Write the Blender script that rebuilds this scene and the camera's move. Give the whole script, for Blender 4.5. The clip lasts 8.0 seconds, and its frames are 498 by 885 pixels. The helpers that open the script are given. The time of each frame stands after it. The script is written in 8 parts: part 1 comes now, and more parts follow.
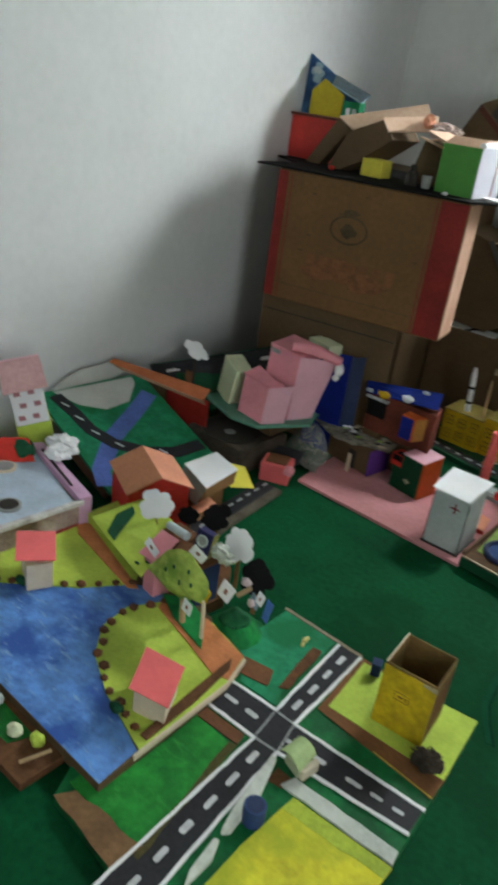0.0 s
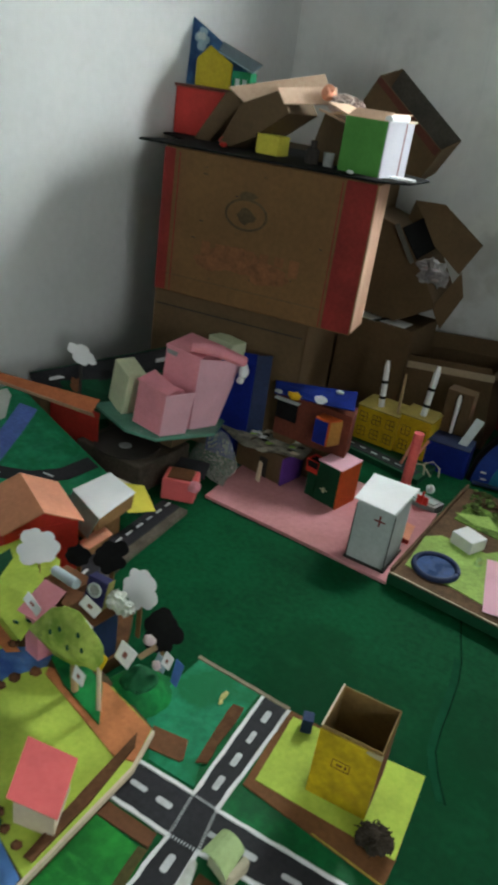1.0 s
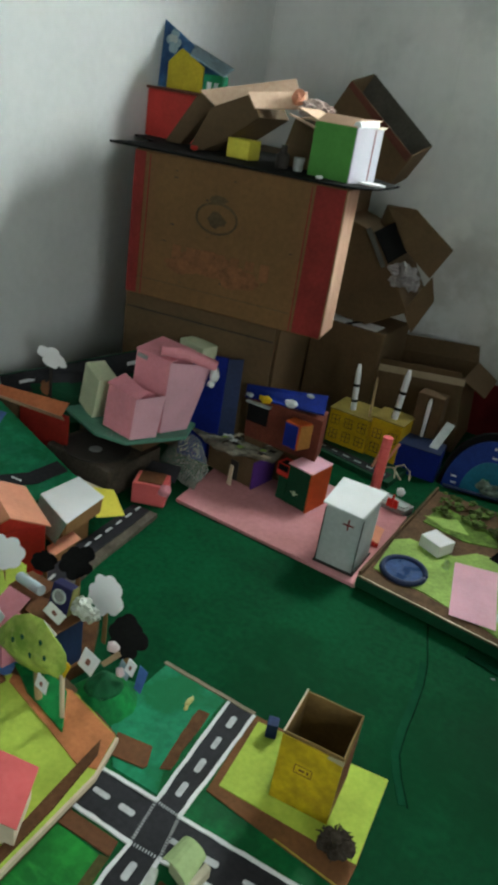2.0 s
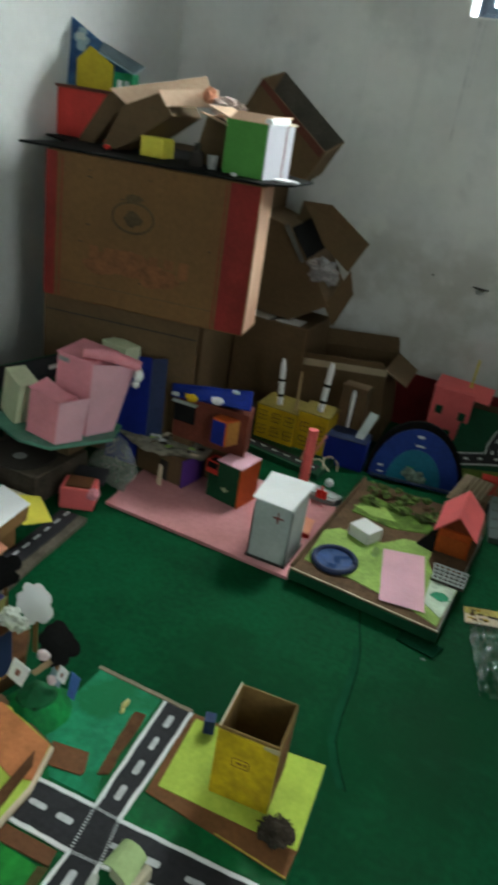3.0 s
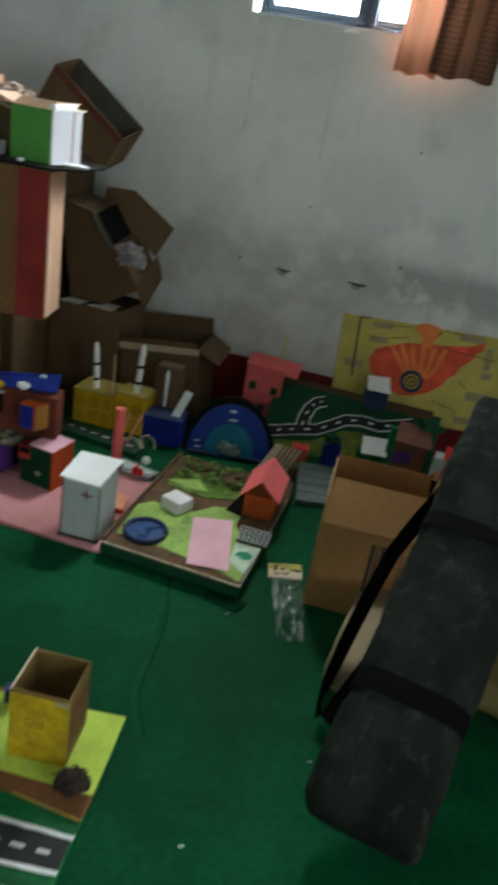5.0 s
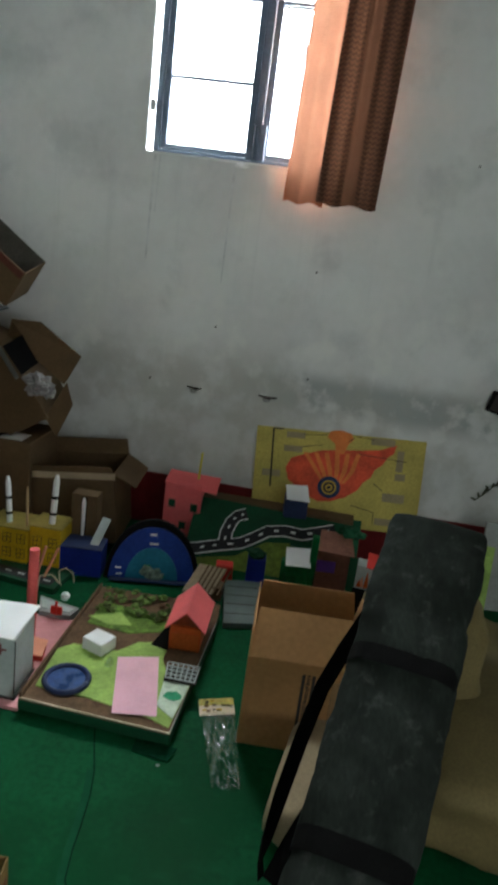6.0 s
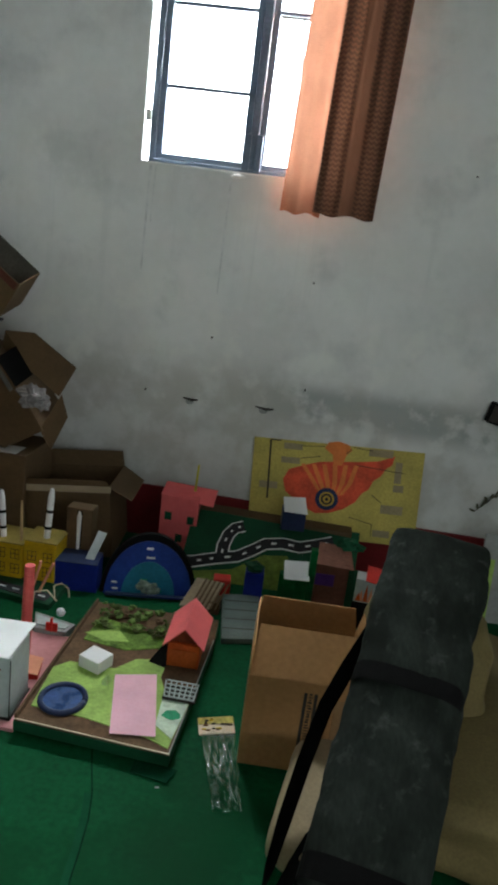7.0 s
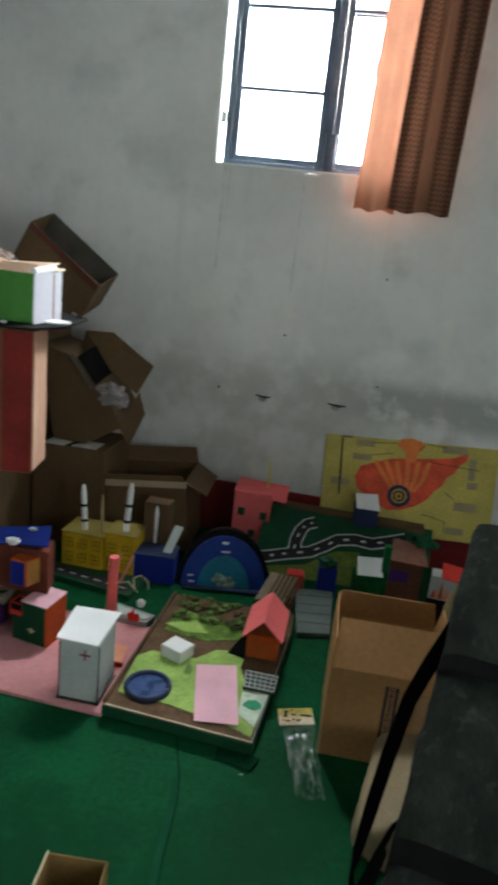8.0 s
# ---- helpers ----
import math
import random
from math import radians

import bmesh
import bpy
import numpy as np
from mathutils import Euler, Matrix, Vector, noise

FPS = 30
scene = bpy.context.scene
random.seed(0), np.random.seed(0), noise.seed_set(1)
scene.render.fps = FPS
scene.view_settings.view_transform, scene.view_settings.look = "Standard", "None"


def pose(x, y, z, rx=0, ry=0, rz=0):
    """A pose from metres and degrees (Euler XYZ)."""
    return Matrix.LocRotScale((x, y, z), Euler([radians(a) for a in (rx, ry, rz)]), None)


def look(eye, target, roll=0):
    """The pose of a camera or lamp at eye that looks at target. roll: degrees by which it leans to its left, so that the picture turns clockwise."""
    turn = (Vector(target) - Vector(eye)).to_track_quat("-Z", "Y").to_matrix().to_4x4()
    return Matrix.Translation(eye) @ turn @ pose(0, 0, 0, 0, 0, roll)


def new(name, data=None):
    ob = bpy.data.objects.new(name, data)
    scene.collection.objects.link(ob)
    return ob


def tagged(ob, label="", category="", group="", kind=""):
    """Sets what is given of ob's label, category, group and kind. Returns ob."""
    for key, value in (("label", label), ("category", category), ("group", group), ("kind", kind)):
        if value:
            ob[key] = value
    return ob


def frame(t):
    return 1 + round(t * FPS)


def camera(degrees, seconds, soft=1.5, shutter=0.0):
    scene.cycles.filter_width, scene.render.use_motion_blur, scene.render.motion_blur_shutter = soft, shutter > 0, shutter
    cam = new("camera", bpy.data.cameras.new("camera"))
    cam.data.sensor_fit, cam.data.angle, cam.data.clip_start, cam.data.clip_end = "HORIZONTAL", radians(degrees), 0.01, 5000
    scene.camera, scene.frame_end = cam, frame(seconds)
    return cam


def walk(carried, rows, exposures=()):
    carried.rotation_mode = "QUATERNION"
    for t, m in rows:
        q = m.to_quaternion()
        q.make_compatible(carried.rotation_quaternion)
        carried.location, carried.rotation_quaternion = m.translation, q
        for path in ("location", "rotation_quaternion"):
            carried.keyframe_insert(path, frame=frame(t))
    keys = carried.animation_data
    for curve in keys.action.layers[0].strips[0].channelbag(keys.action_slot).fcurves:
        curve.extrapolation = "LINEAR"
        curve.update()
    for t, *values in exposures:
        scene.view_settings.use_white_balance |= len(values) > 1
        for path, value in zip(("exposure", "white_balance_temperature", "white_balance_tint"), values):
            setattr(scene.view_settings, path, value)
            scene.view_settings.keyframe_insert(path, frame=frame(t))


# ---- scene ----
cam = camera(37.9, 8.0, soft=3.7, shutter=0.5)
PATH = [
    (0, (0.502, 0.04, 1.295), (-0.604, 1.454, 0.415), 8.1),
    (0.2, (0.527, 0.107, 1.276), (-0.654, 1.468, 0.408), 6.1),
    (0.5, (0.446, 0.174, 1.233), (-0.584, 1.628, 0.324), 8.2),
    (1, (0.334, 0.279, 1.242), (-0.557, 1.841, 0.366), 8.6),
    (1.2, (0.312, 0.307, 1.237), (-0.544, 1.856, 0.307), 9.9),
    (2.3, (0.37, 0.298, 1.266), (-0.461, 1.912, 0.427), 8.7),
    (2.5, (0.37, 0.299, 1.266), (-0.425, 1.934, 0.434), 8.8),
    (3, (0.384, 0.305, 1.265), (-0.307, 1.978, 0.416), 9.0),
    (3.5, (0.408, 0.324, 1.242), (-0.031, 2.052, 0.336), 9.8),
    (4, (0.491, 0.266, 1.273), (0.09, 2.008, 0.377), 9.1),
    (4.5, (0.587, 0.203, 1.276), (0.122, 1.938, 0.396), 9.5),
    (5, (0.592, 0.266, 1.289), (0.254, 2.061, 0.474), 10.2),
    (5.2, (0.587, 0.3, 1.312), (0.324, 2.123, 0.533), 10.6),
    (6.3, (0.599, 0.344, 1.425), (0.413, 2.262, 0.889), 7.1),
    (6.5, (0.575, 0.359, 1.411), (0.399, 2.277, 0.87), 7.4),
    (7, (0.57, 0.361, 1.417), (0.396, 2.277, 0.872), 7.4),
    (7.5, (0.548, 0.368, 1.401), (0.353, 2.282, 0.854), 7.0),
    (8, (0.505, 0.312, 1.412), (0.18, 2.202, 0.845), 6.2),
]
walk(cam, [(t, look(eye, target, roll)) for t, eye, target, roll in PATH],
     exposures=((0.0, 0.05, 6500, 10), (1.2, 0.05, 6500, 8), (2.5, 0.0, 6500, 4), (4.5, -0.1, 6450, 4), (5.2, -0.05, 6400, 7), (6.5, -0.02, 6400, 10), (8.0, 0.02, 6400, 10)))

# ---- light ----
world = bpy.data.worlds.new("sky")
scene.world = world
world.use_nodes = True
sky = world.node_tree.nodes.new("ShaderNodeTexSky")
sky.sky_type = "NISHITA"
sky.sun_disc = False
sky.sun_elevation, sky.sun_rotation = radians(50), radians(20)
backing = world.node_tree.nodes["Background"]
world.node_tree.links.new(sky.outputs[0], backing.inputs[0])
backing.inputs[1].default_value = 0.12


def area(name, m, sx, sy, watts, color):
    d = bpy.data.lights.new(name, "AREA")
    d.shape, d.size, d.size_y, d.energy, d.color = "RECTANGLE", sx, sy, watts, color
    ob = new(name, d)
    ob.matrix_world = m
    return ob


# daylight that comes in by the window, and an unseen fill lamp added eastward
area("window_daylight", look((0.25, 4.2, 2.75), (-0.15, 2.45, 1.75)), 2.4, 1.5, 760, (0.92, 1.0, 0.99))
area("east_fill", look((2.46, -0.10, 1.1), (-1.57, 1.3, 0.8)), 0.85, 1.9, 32.0, (0.95, 1.0, 0.97))

# ---- materials ----
def mat(name, col, rough=0.75, var=0.18, scale=9.0, fine=90.0, bump=0.15, second=None, cover=0.5, metal=0.0, sheen=0.0, stretch=(1, 1, 1), gloss=0.22):
    """A painted or paper surface: blotches at a large and a small scale, grain in the relief."""
    m = bpy.data.materials.new(name)
    m.use_nodes = True
    nt = m.node_tree
    b = nt.nodes["Principled BSDF"]
    co = nt.nodes.new("ShaderNodeTexCoord")
    mp = nt.nodes.new("ShaderNodeMapping")
    mp.inputs["Scale"].default_value = stretch
    nt.links.new(co.outputs["Object"], mp.inputs[0])
    big, small = nt.nodes.new("ShaderNodeTexNoise"), nt.nodes.new("ShaderNodeTexNoise")
    big.inputs["Scale"].default_value, big.inputs["Detail"].default_value = scale, 5
    small.inputs["Scale"].default_value, small.inputs["Detail"].default_value = fine, 4
    for n in (big, small):
        nt.links.new(mp.outputs[0], n.inputs["Vector"])
    ramp = nt.nodes.new("ShaderNodeValToRGB")
    lo = [c * (1 - var) for c in col]
    hi = [min(1, c * (1 + var)) for c in col]
    ramp.color_ramp.elements[0].position, ramp.color_ramp.elements[0].color = 0.5 - cover / 2, (*(second or lo), 1)
    ramp.color_ramp.elements[1].position, ramp.color_ramp.elements[1].color = 0.5 + cover / 4, (*hi, 1)
    nt.links.new(big.outputs["Fac"], ramp.inputs[0])
    mix = nt.nodes.new("ShaderNodeMix")
    mix.data_type, mix.blend_type = "RGBA", "OVERLAY"
    mix.inputs["Factor"].default_value = min(1, var * 1.5)
    nt.links.new(ramp.outputs[0], mix.inputs["A"])
    nt.links.new(small.outputs["Fac"], mix.inputs["B"])
    nt.links.new(mix.outputs["Result"], b.inputs["Base Color"])
    rr = nt.nodes.new("ShaderNodeMapRange")
    rr.inputs["To Min"].default_value, rr.inputs["To Max"].default_value = max(0.05, rough - 0.12), min(1, rough + 0.1)
    nt.links.new(big.outputs["Fac"], rr.inputs[0])
    nt.links.new(rr.outputs[0], b.inputs["Roughness"])
    b.inputs["Metallic"].default_value = metal
    b.inputs["Specular IOR Level"].default_value = gloss
    b.inputs["Sheen Weight"].default_value = sheen
    if bump:
        bp = nt.nodes.new("ShaderNodeBump")
        bp.inputs["Strength"].default_value, bp.inputs["Distance"].default_value = bump, 0.002
        nt.links.new(small.outputs["Fac"], bp.inputs["Height"])
        nt.links.new(bp.outputs[0], b.inputs["Normal"])
    return m


def card_mat(name, col, dark=0.6):
    """Corrugated board: faint flutes, scuffs and a paper grain."""
    m = mat(name, col, 0.8, 0.16, 5.0, 60.0, 0.12, tuple(c * dark for c in col), 0.7)
    nt = m.node_tree
    wave = nt.nodes.new("ShaderNodeTexWave")
    wave.inputs["Scale"].default_value, wave.inputs["Distortion"].default_value = 55, 0.4
    wave.bands_direction = "X"
    co = nt.nodes["Texture Coordinate"]
    nt.links.new(co.outputs["Object"], wave.inputs["Vector"])
    bp = nt.nodes.new("ShaderNodeBump")
    bp.inputs["Strength"].default_value, bp.inputs["Distance"].default_value = 0.12, 0.001
    nt.links.new(wave.outputs["Fac"], bp.inputs["Height"])
    nt.links.new(nt.nodes["Bump"].outputs[0], bp.inputs["Normal"])
    nt.links.new(bp.outputs[0], nt.nodes["Principled BSDF"].inputs["Normal"])
    return m


def glass_mat(name, tint=(1, 1, 1), rough=0.05, clear=0.85):
    m = bpy.data.materials.new(name)
    m.use_nodes = True
    nt = m.node_tree
    out = nt.nodes["Material Output"]
    nt.nodes.remove(nt.nodes["Principled BSDF"])
    a, g, mx = nt.nodes.new("ShaderNodeBsdfTransparent"), nt.nodes.new("ShaderNodeBsdfGlossy"), nt.nodes.new("ShaderNodeMixShader")
    a.inputs[0].default_value = (*tint, 1)
    g.inputs["Roughness"].default_value = rough
    mx.inputs[0].default_value = 1 - clear
    nt.links.new(a.outputs[0], mx.inputs[1])
    nt.links.new(g.outputs[0], mx.inputs[2])
    nt.links.new(mx.outputs[0], out.inputs[0])
    return m


def cloudy(name, col, clear):
    """Thin milky plastic: partly seen through, with a soft shine."""
    m = mat(name, col, 0.3, 0.3, gloss=0.5)
    nt = m.node_tree
    a, mx = nt.nodes.new("ShaderNodeBsdfTransparent"), nt.nodes.new("ShaderNodeMixShader")
    mx.inputs[0].default_value = clear
    nt.links.new(nt.nodes["Principled BSDF"].outputs[0], mx.inputs[1])
    nt.links.new(a.outputs[0], mx.inputs[2])
    nt.links.new(mx.outputs[0], nt.nodes["Material Output"].inputs[0])
    return m


def glow_mat(name, col, strength):
    m = bpy.data.materials.new(name)
    m.use_nodes = True
    b = m.node_tree.nodes["Principled BSDF"]
    b.inputs["Base Color"].default_value = (*col, 1)
    b.inputs["Emission Color"].default_value = (*col, 1)
    b.inputs["Emission Strength"].default_value = strength
    return m



def stained_wall():
    """Old plaster: pale scuffs, a grey damp patch over the floor band and drip streaks below the window."""
    m = mat("stained_plaster", (0.69, 0.70, 0.69), 0.85, 0.10, 2.2, 26.0, 0.35)
    nt = m.node_tree
    b = nt.nodes["Principled BSDF"]
    co = nt.nodes["Texture Coordinate"]
    base = b.inputs["Base Color"].links[0].from_socket

    def node(kind, **vals):
        n = nt.nodes.new(kind)
        for k, v in vals.items():
            n.inputs[k].default_value = v
        return n

    sep = nt.nodes.new("ShaderNodeSeparateXYZ")
    nt.links.new(co.outputs["Object"], sep.inputs[0])

    def rng(src, a, b0, c, d):
        n = nt.nodes.new("ShaderNodeMapRange")
        n.interpolation_type = "SMOOTHSTEP"
        n.inputs["From Min"].default_value, n.inputs["From Max"].default_value = a, b0
        n.inputs["To Min"].default_value, n.inputs["To Max"].default_value = c, d
        nt.links.new(src, n.inputs[0])
        return n.outputs[0]

    def mul(p, q):
        n = nt.nodes.new("ShaderNodeMath")
        n.operation = "MULTIPLY"
        nt.links.new(p, n.inputs[0])
        nt.links.new(q, n.inputs[1])
        return n.outputs[0]

    def lay(under, colour, mask):
        n = nt.nodes.new("ShaderNodeMix")
        n.data_type = "RGBA"
        n.inputs["B"].default_value = (*colour, 1)
        nt.links.new(under, n.inputs["A"])
        nt.links.new(mask, n.inputs["Factor"])
        return n.outputs["Result"]

    def clouds(scale, detail, stretch=(1, 1, 1), rough=0.6):
        mp = node("ShaderNodeMapping", Scale=stretch)
        nt.links.new(co.outputs["Object"], mp.inputs[0])
        n = node("ShaderNodeTexNoise", Scale=scale, Detail=detail, Roughness=rough)
        nt.links.new(mp.outputs[0], n.inputs["Vector"])
        return n.outputs["Fac"]

    mott = clouds(3.4, 8)
    top = lay(base, (0.43, 0.45, 0.45), rng(mott, 0.50, 0.70, 0.0, 0.42))
    damp = mul(mul(rng(sep.outputs["Z"], 0.60, 0.70, 0.0, 1.0), rng(sep.outputs["Z"], 0.77, 0.86, 1.0, 0.0)), mul(rng(sep.outputs["X"], 0.15, 0.55, 0.0, 1.0), rng(clouds(7, 6), 0.36, 0.5, 0.15, 0.85)))
    top = lay(top, (0.30, 0.33, 0.33), damp)
    low = mul(rng(sep.outputs["Z"], 0.74, 0.96, 1.0, 0.0), rng(clouds(5, 7), 0.38, 0.60, 0.15, 0.68))
    top = lay(top, (0.43, 0.425, 0.39), low)
    streak = mul(mul(rng(sep.outputs["Z"], 0.7, 1.5, 0.0, 1.0), rng(sep.outputs["Z"], 1.60, 1.70, 1.0, 0.0)), rng(clouds(4.0, 4, (3.5, 1, 0.12)), 0.55, 0.70, 0.0, 0.17))
    top = lay(top, (0.42, 0.45, 0.45), streak)
    pale = mul(rng(sep.outputs["Z"], 0.5, 0.7, 0.0, 1.0), mul(rng(sep.outputs["Z"], 1.0, 1.3, 1.0, 0.0), rng(clouds(5.5, 5, rough=0.5), 0.55, 0.66, 0.0, 0.5)))
    top = lay(top, (0.80, 0.81, 0.77), pale)
    nt.links.new(top, b.inputs["Base Color"])
    return m


def painted(name, col, dark, pale, scale, stretch, rough=0.5, gloss=0.25, dry=0.75):
    """Brushed paint: a middle tone, darker patches and paler dry strokes, each with its own outline."""
    m = mat(name, col, rough, 0.30, scale * 2.2, 60.0, 0.15, gloss=gloss, stretch=stretch)
    nt = m.node_tree
    b = nt.nodes["Principled BSDF"]
    top = b.inputs["Base Color"].links[0].from_socket
    for k, (tone, sc, lo, hi, most, squash) in enumerate(((dark, scale, 0.47, 0.60, 0.85, (1, 1, 1)), (pale, scale * 3.2, 0.57, 0.72, dry, (1, 2.4, 1)))):
        mp = nt.nodes.new("ShaderNodeMapping")
        mp.inputs["Scale"].default_value = [a * c for a, c in zip(stretch, squash)]
        mp.inputs["Location"].default_value = (3.7 * k, 1.3, 0.4)
        nt.links.new(nt.nodes["Texture Coordinate"].outputs["Object"], mp.inputs[0])
        n = nt.nodes.new("ShaderNodeTexNoise")
        n.inputs["Scale"].default_value, n.inputs["Detail"].default_value, n.inputs["Roughness"].default_value = sc, 6, 0.62
        nt.links.new(mp.outputs[0], n.inputs["Vector"])
        r = nt.nodes.new("ShaderNodeMapRange")
        r.inputs["From Min"].default_value, r.inputs["From Max"].default_value = lo, hi
        r.inputs["To Max"].default_value = most
        nt.links.new(n.outputs["Fac"], r.inputs[0])
        mx = nt.nodes.new("ShaderNodeMix")
        mx.data_type = "RGBA"
        mx.inputs["B"].default_value = (*tone, 1)
        nt.links.new(r.outputs[0], mx.inputs["Factor"])
        nt.links.new(top, mx.inputs["A"])
        top = mx.outputs["Result"]
    nt.links.new(top, b.inputs["Base Color"])
    return m


WALL = mat("wall_paint", (0.62, 0.63, 0.63), 0.85, 0.08, 1.6, 30.0, 0.25)
WALL_STAINED = stained_wall()
FLOOR = painted("floor_green", (0.003, 0.060, 0.021), (0.002, 0.047, 0.015), (0.006, 0.080, 0.030), 1.7, (1.0, 1.0, 1.0), 0.72, 0.06, 0.45)
CEIL = mat("ceiling_paint", (0.6, 0.6, 0.58), 0.9, 0.06)
REDBAND = mat("red_wall_band", (0.13, 0.009, 0.010), 0.6, 0.25)
STEEL = mat("window_steel", (0.13, 0.17, 0.24), 0.45, 0.2)
WHITEPAINT = mat("white_paint", (0.8, 0.8, 0.78), 0.6, 0.06)
GLASS = glass_mat("window_glass")
SKY = glow_mat("bright_sky", (0.95, 0.98, 1.0), 9.0)
CARD = card_mat("cardboard", (0.25, 0.135, 0.055), 0.75)
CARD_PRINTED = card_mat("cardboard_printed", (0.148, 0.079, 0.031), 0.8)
CARD_CLEAN = card_mat("cardboard_clean", (0.36, 0.19, 0.075), 0.85)
CARD_DARK = card_mat("cardboard_dark", (0.108, 0.068, 0.034), 0.75)
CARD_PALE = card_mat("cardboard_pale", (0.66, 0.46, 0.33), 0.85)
PRINT_RED = mat("red_print", (0.19, 0.020, 0.017), 0.7, 0.22)
PRINT_DARK = mat("dark_print", (0.035, 0.03, 0.026), 0.75, 0.2)
CREAM = mat("cream_paper", (0.62, 0.52, 0.38), 0.75, 0.12)
BLACK = mat("black_board", (0.008, 0.008, 0.008), 0.8, 0.3, gloss=0.08)
RED = mat("red_card", (0.50, 0.032, 0.022), 0.65, 0.15)
CORAL = mat("coral_paper", (0.78, 0.15, 0.15), 0.8, 0.10)
PINK_MAT = mat("pink_mat_board", (0.58, 0.26, 0.28), 0.85, 0.12, 3.5, 60.0, 0.15, (0.44, 0.19, 0.19), 0.5)
LIME_DULL = mat("dull_lime_paint", (0.27, 0.40, 0.10), 0.85, 0.25, 14.0)
BROWN_DULL = mat("dull_brown_paint", (0.105, 0.062, 0.034), 0.9, 0.35, 16.0)
PINK = mat("pink_paper", (0.70, 0.27, 0.32), 0.8, 0.12)
PINK_PALE = mat("pale_pink_paper", (0.74, 0.42, 0.50), 0.8, 0.08)
ORANGE = mat("orange_card", (0.50, 0.09, 0.018), 0.7, 0.18)
RUST = mat("rust_orange_paint", (0.52, 0.19, 0.075), 0.8, 0.2, 16.0)
SALMON = mat("salmon_paper", (0.68, 0.29, 0.18), 0.8, 0.12)
YELLOW = mat("yellow_paint", (0.50, 0.33, 0.010), 0.7, 0.22)
YELLOW_PAPER = mat("yellow_paper", (0.62, 0.55, 0.07), 0.75, 0.16)
LIME = mat("lime_paper", (0.44, 0.57, 0.085), 0.8, 0.16, 9.0)
LIME_PALE = mat("pale_green_paper", (0.56, 0.60, 0.40), 0.8, 0.1)
GREEN = painted("green_paint", (0.006, 0.125, 0.036), (0.004, 0.075, 0.022), (0.012, 0.17, 0.055), 6.0, (1.0, 1.0, 1.0), 0.6, 0.15, 0.5)
GREEN_MID = painted("mid_green_paint", (0.018, 0.21, 0.032), (0.008, 0.11, 0.022), (0.04, 0.31, 0.055), 6.5, (1.0, 1.0, 1.0), 0.6, 0.15, 0.6)
TEAL = painted("teal_paint", (0.016, 0.22, 0.105), (0.008, 0.15, 0.05), (0.04, 0.27, 0.15), 5.0, (1.0, 1.0, 1.0), 0.6, 0.15, 0.5)
HILL_GREEN = painted("hill_green_paint", (0.010, 0.19, 0.045), (0.005, 0.10, 0.030), (0.030, 0.30, 0.07), 7.0, (1.0, 1.0, 1.0), 0.65, 0.15, 0.6)
GREEN_BOX = mat("green_box_paper", (0.075, 0.26, 0.05), 0.7, 0.1)
DKGREEN = mat("dark_green_paper", (0.006, 0.062, 0.026), 0.7, 0.2)
BLUE = mat("blue_paper", (0.006, 0.018, 0.20), 0.6, 0.2)
BLUE_MID = mat("bright_blue_paint", (0.010, 0.038, 0.24), 0.55, 0.2)
AQUA = mat("aqua_paint", (0.012, 0.15, 0.24), 0.55, 0.2)
NAVY = mat("navy_paint", (0.018, 0.03, 0.08), 0.5, 0.25)
WATER = painted("river_paint", (0.09, 0.22, 0.52), (0.022, 0.075, 0.33), (0.26, 0.42, 0.60), 6.0, (1.0, 1.3, 1.0))
BROWN = mat("brown_paint", (0.15, 0.062, 0.026), 0.7, 0.25)
SOIL = mat("soil_brown", (0.11, 0.05, 0.022), 0.9, 0.3, 20.0)
WOOL = mat("dark_wool", (0.045, 0.036, 0.028), 0.95, 0.4, 60.0, gloss=0.05)
ROAD = mat("road_black", (0.022, 0.022, 0.026), 0.65, 0.3)
WHITE = mat("white_paper", (0.78, 0.79, 0.80), 0.8, 0.05)
GREY_PAPER = mat("grey_paper", (0.42, 0.47, 0.46), 0.75, 0.1)
GREY = mat("grey_card", (0.28, 0.29, 0.28), 0.75, 0.15)
PURPLE = mat("purple_paper", (0.09, 0.03, 0.20), 0.7, 0.15)
BAGCLOTH = painted("black_cloth", (0.017, 0.021, 0.018), (0.010, 0.012, 0.010), (0.060, 0.068, 0.061), 3.6, (2.2, 0.8, 1.0), 0.95, 0.05, 0.62)
STRAP = mat("black_webbing", (0.0045, 0.0045, 0.0045), 0.9, 0.3, 10.0, 300.0, 0.4, gloss=0.05)
SACK = mat("yellow_sack", (0.12, 0.094, 0.038), 0.8, 0.2, 6.0, 120.0, 0.3)
SACK_PALE = mat("beige_sack", (0.26, 0.20, 0.12), 0.8, 0.15, 6.0, 120.0, 0.3)
CLEAR = glass_mat("clear_plastic", (0.88, 0.92, 0.90), 0.18, 0.90)
WOOD = mat("stick_wood", (0.40, 0.28, 0.15), 0.7, 0.15)


# ---- builders ----
def empty_mesh():
    return bmesh.new()


def box(bm, x0, x1, y0, y1, z0, z1, m=None):
    vs = [bm.verts.new(Vector((x, y, z)) if m is None else m @ Vector((x, y, z))) for z in (z0, z1) for x, y in ((x0, y0), (x1, y0), (x1, y1), (x0, y1))]
    for f in ((3, 2, 1, 0), (4, 5, 6, 7), (0, 1, 5, 4), (1, 2, 6, 5), (2, 3, 7, 6), (3, 0, 4, 7)):
        bm.faces.new([vs[i] for i in f])
    return bm


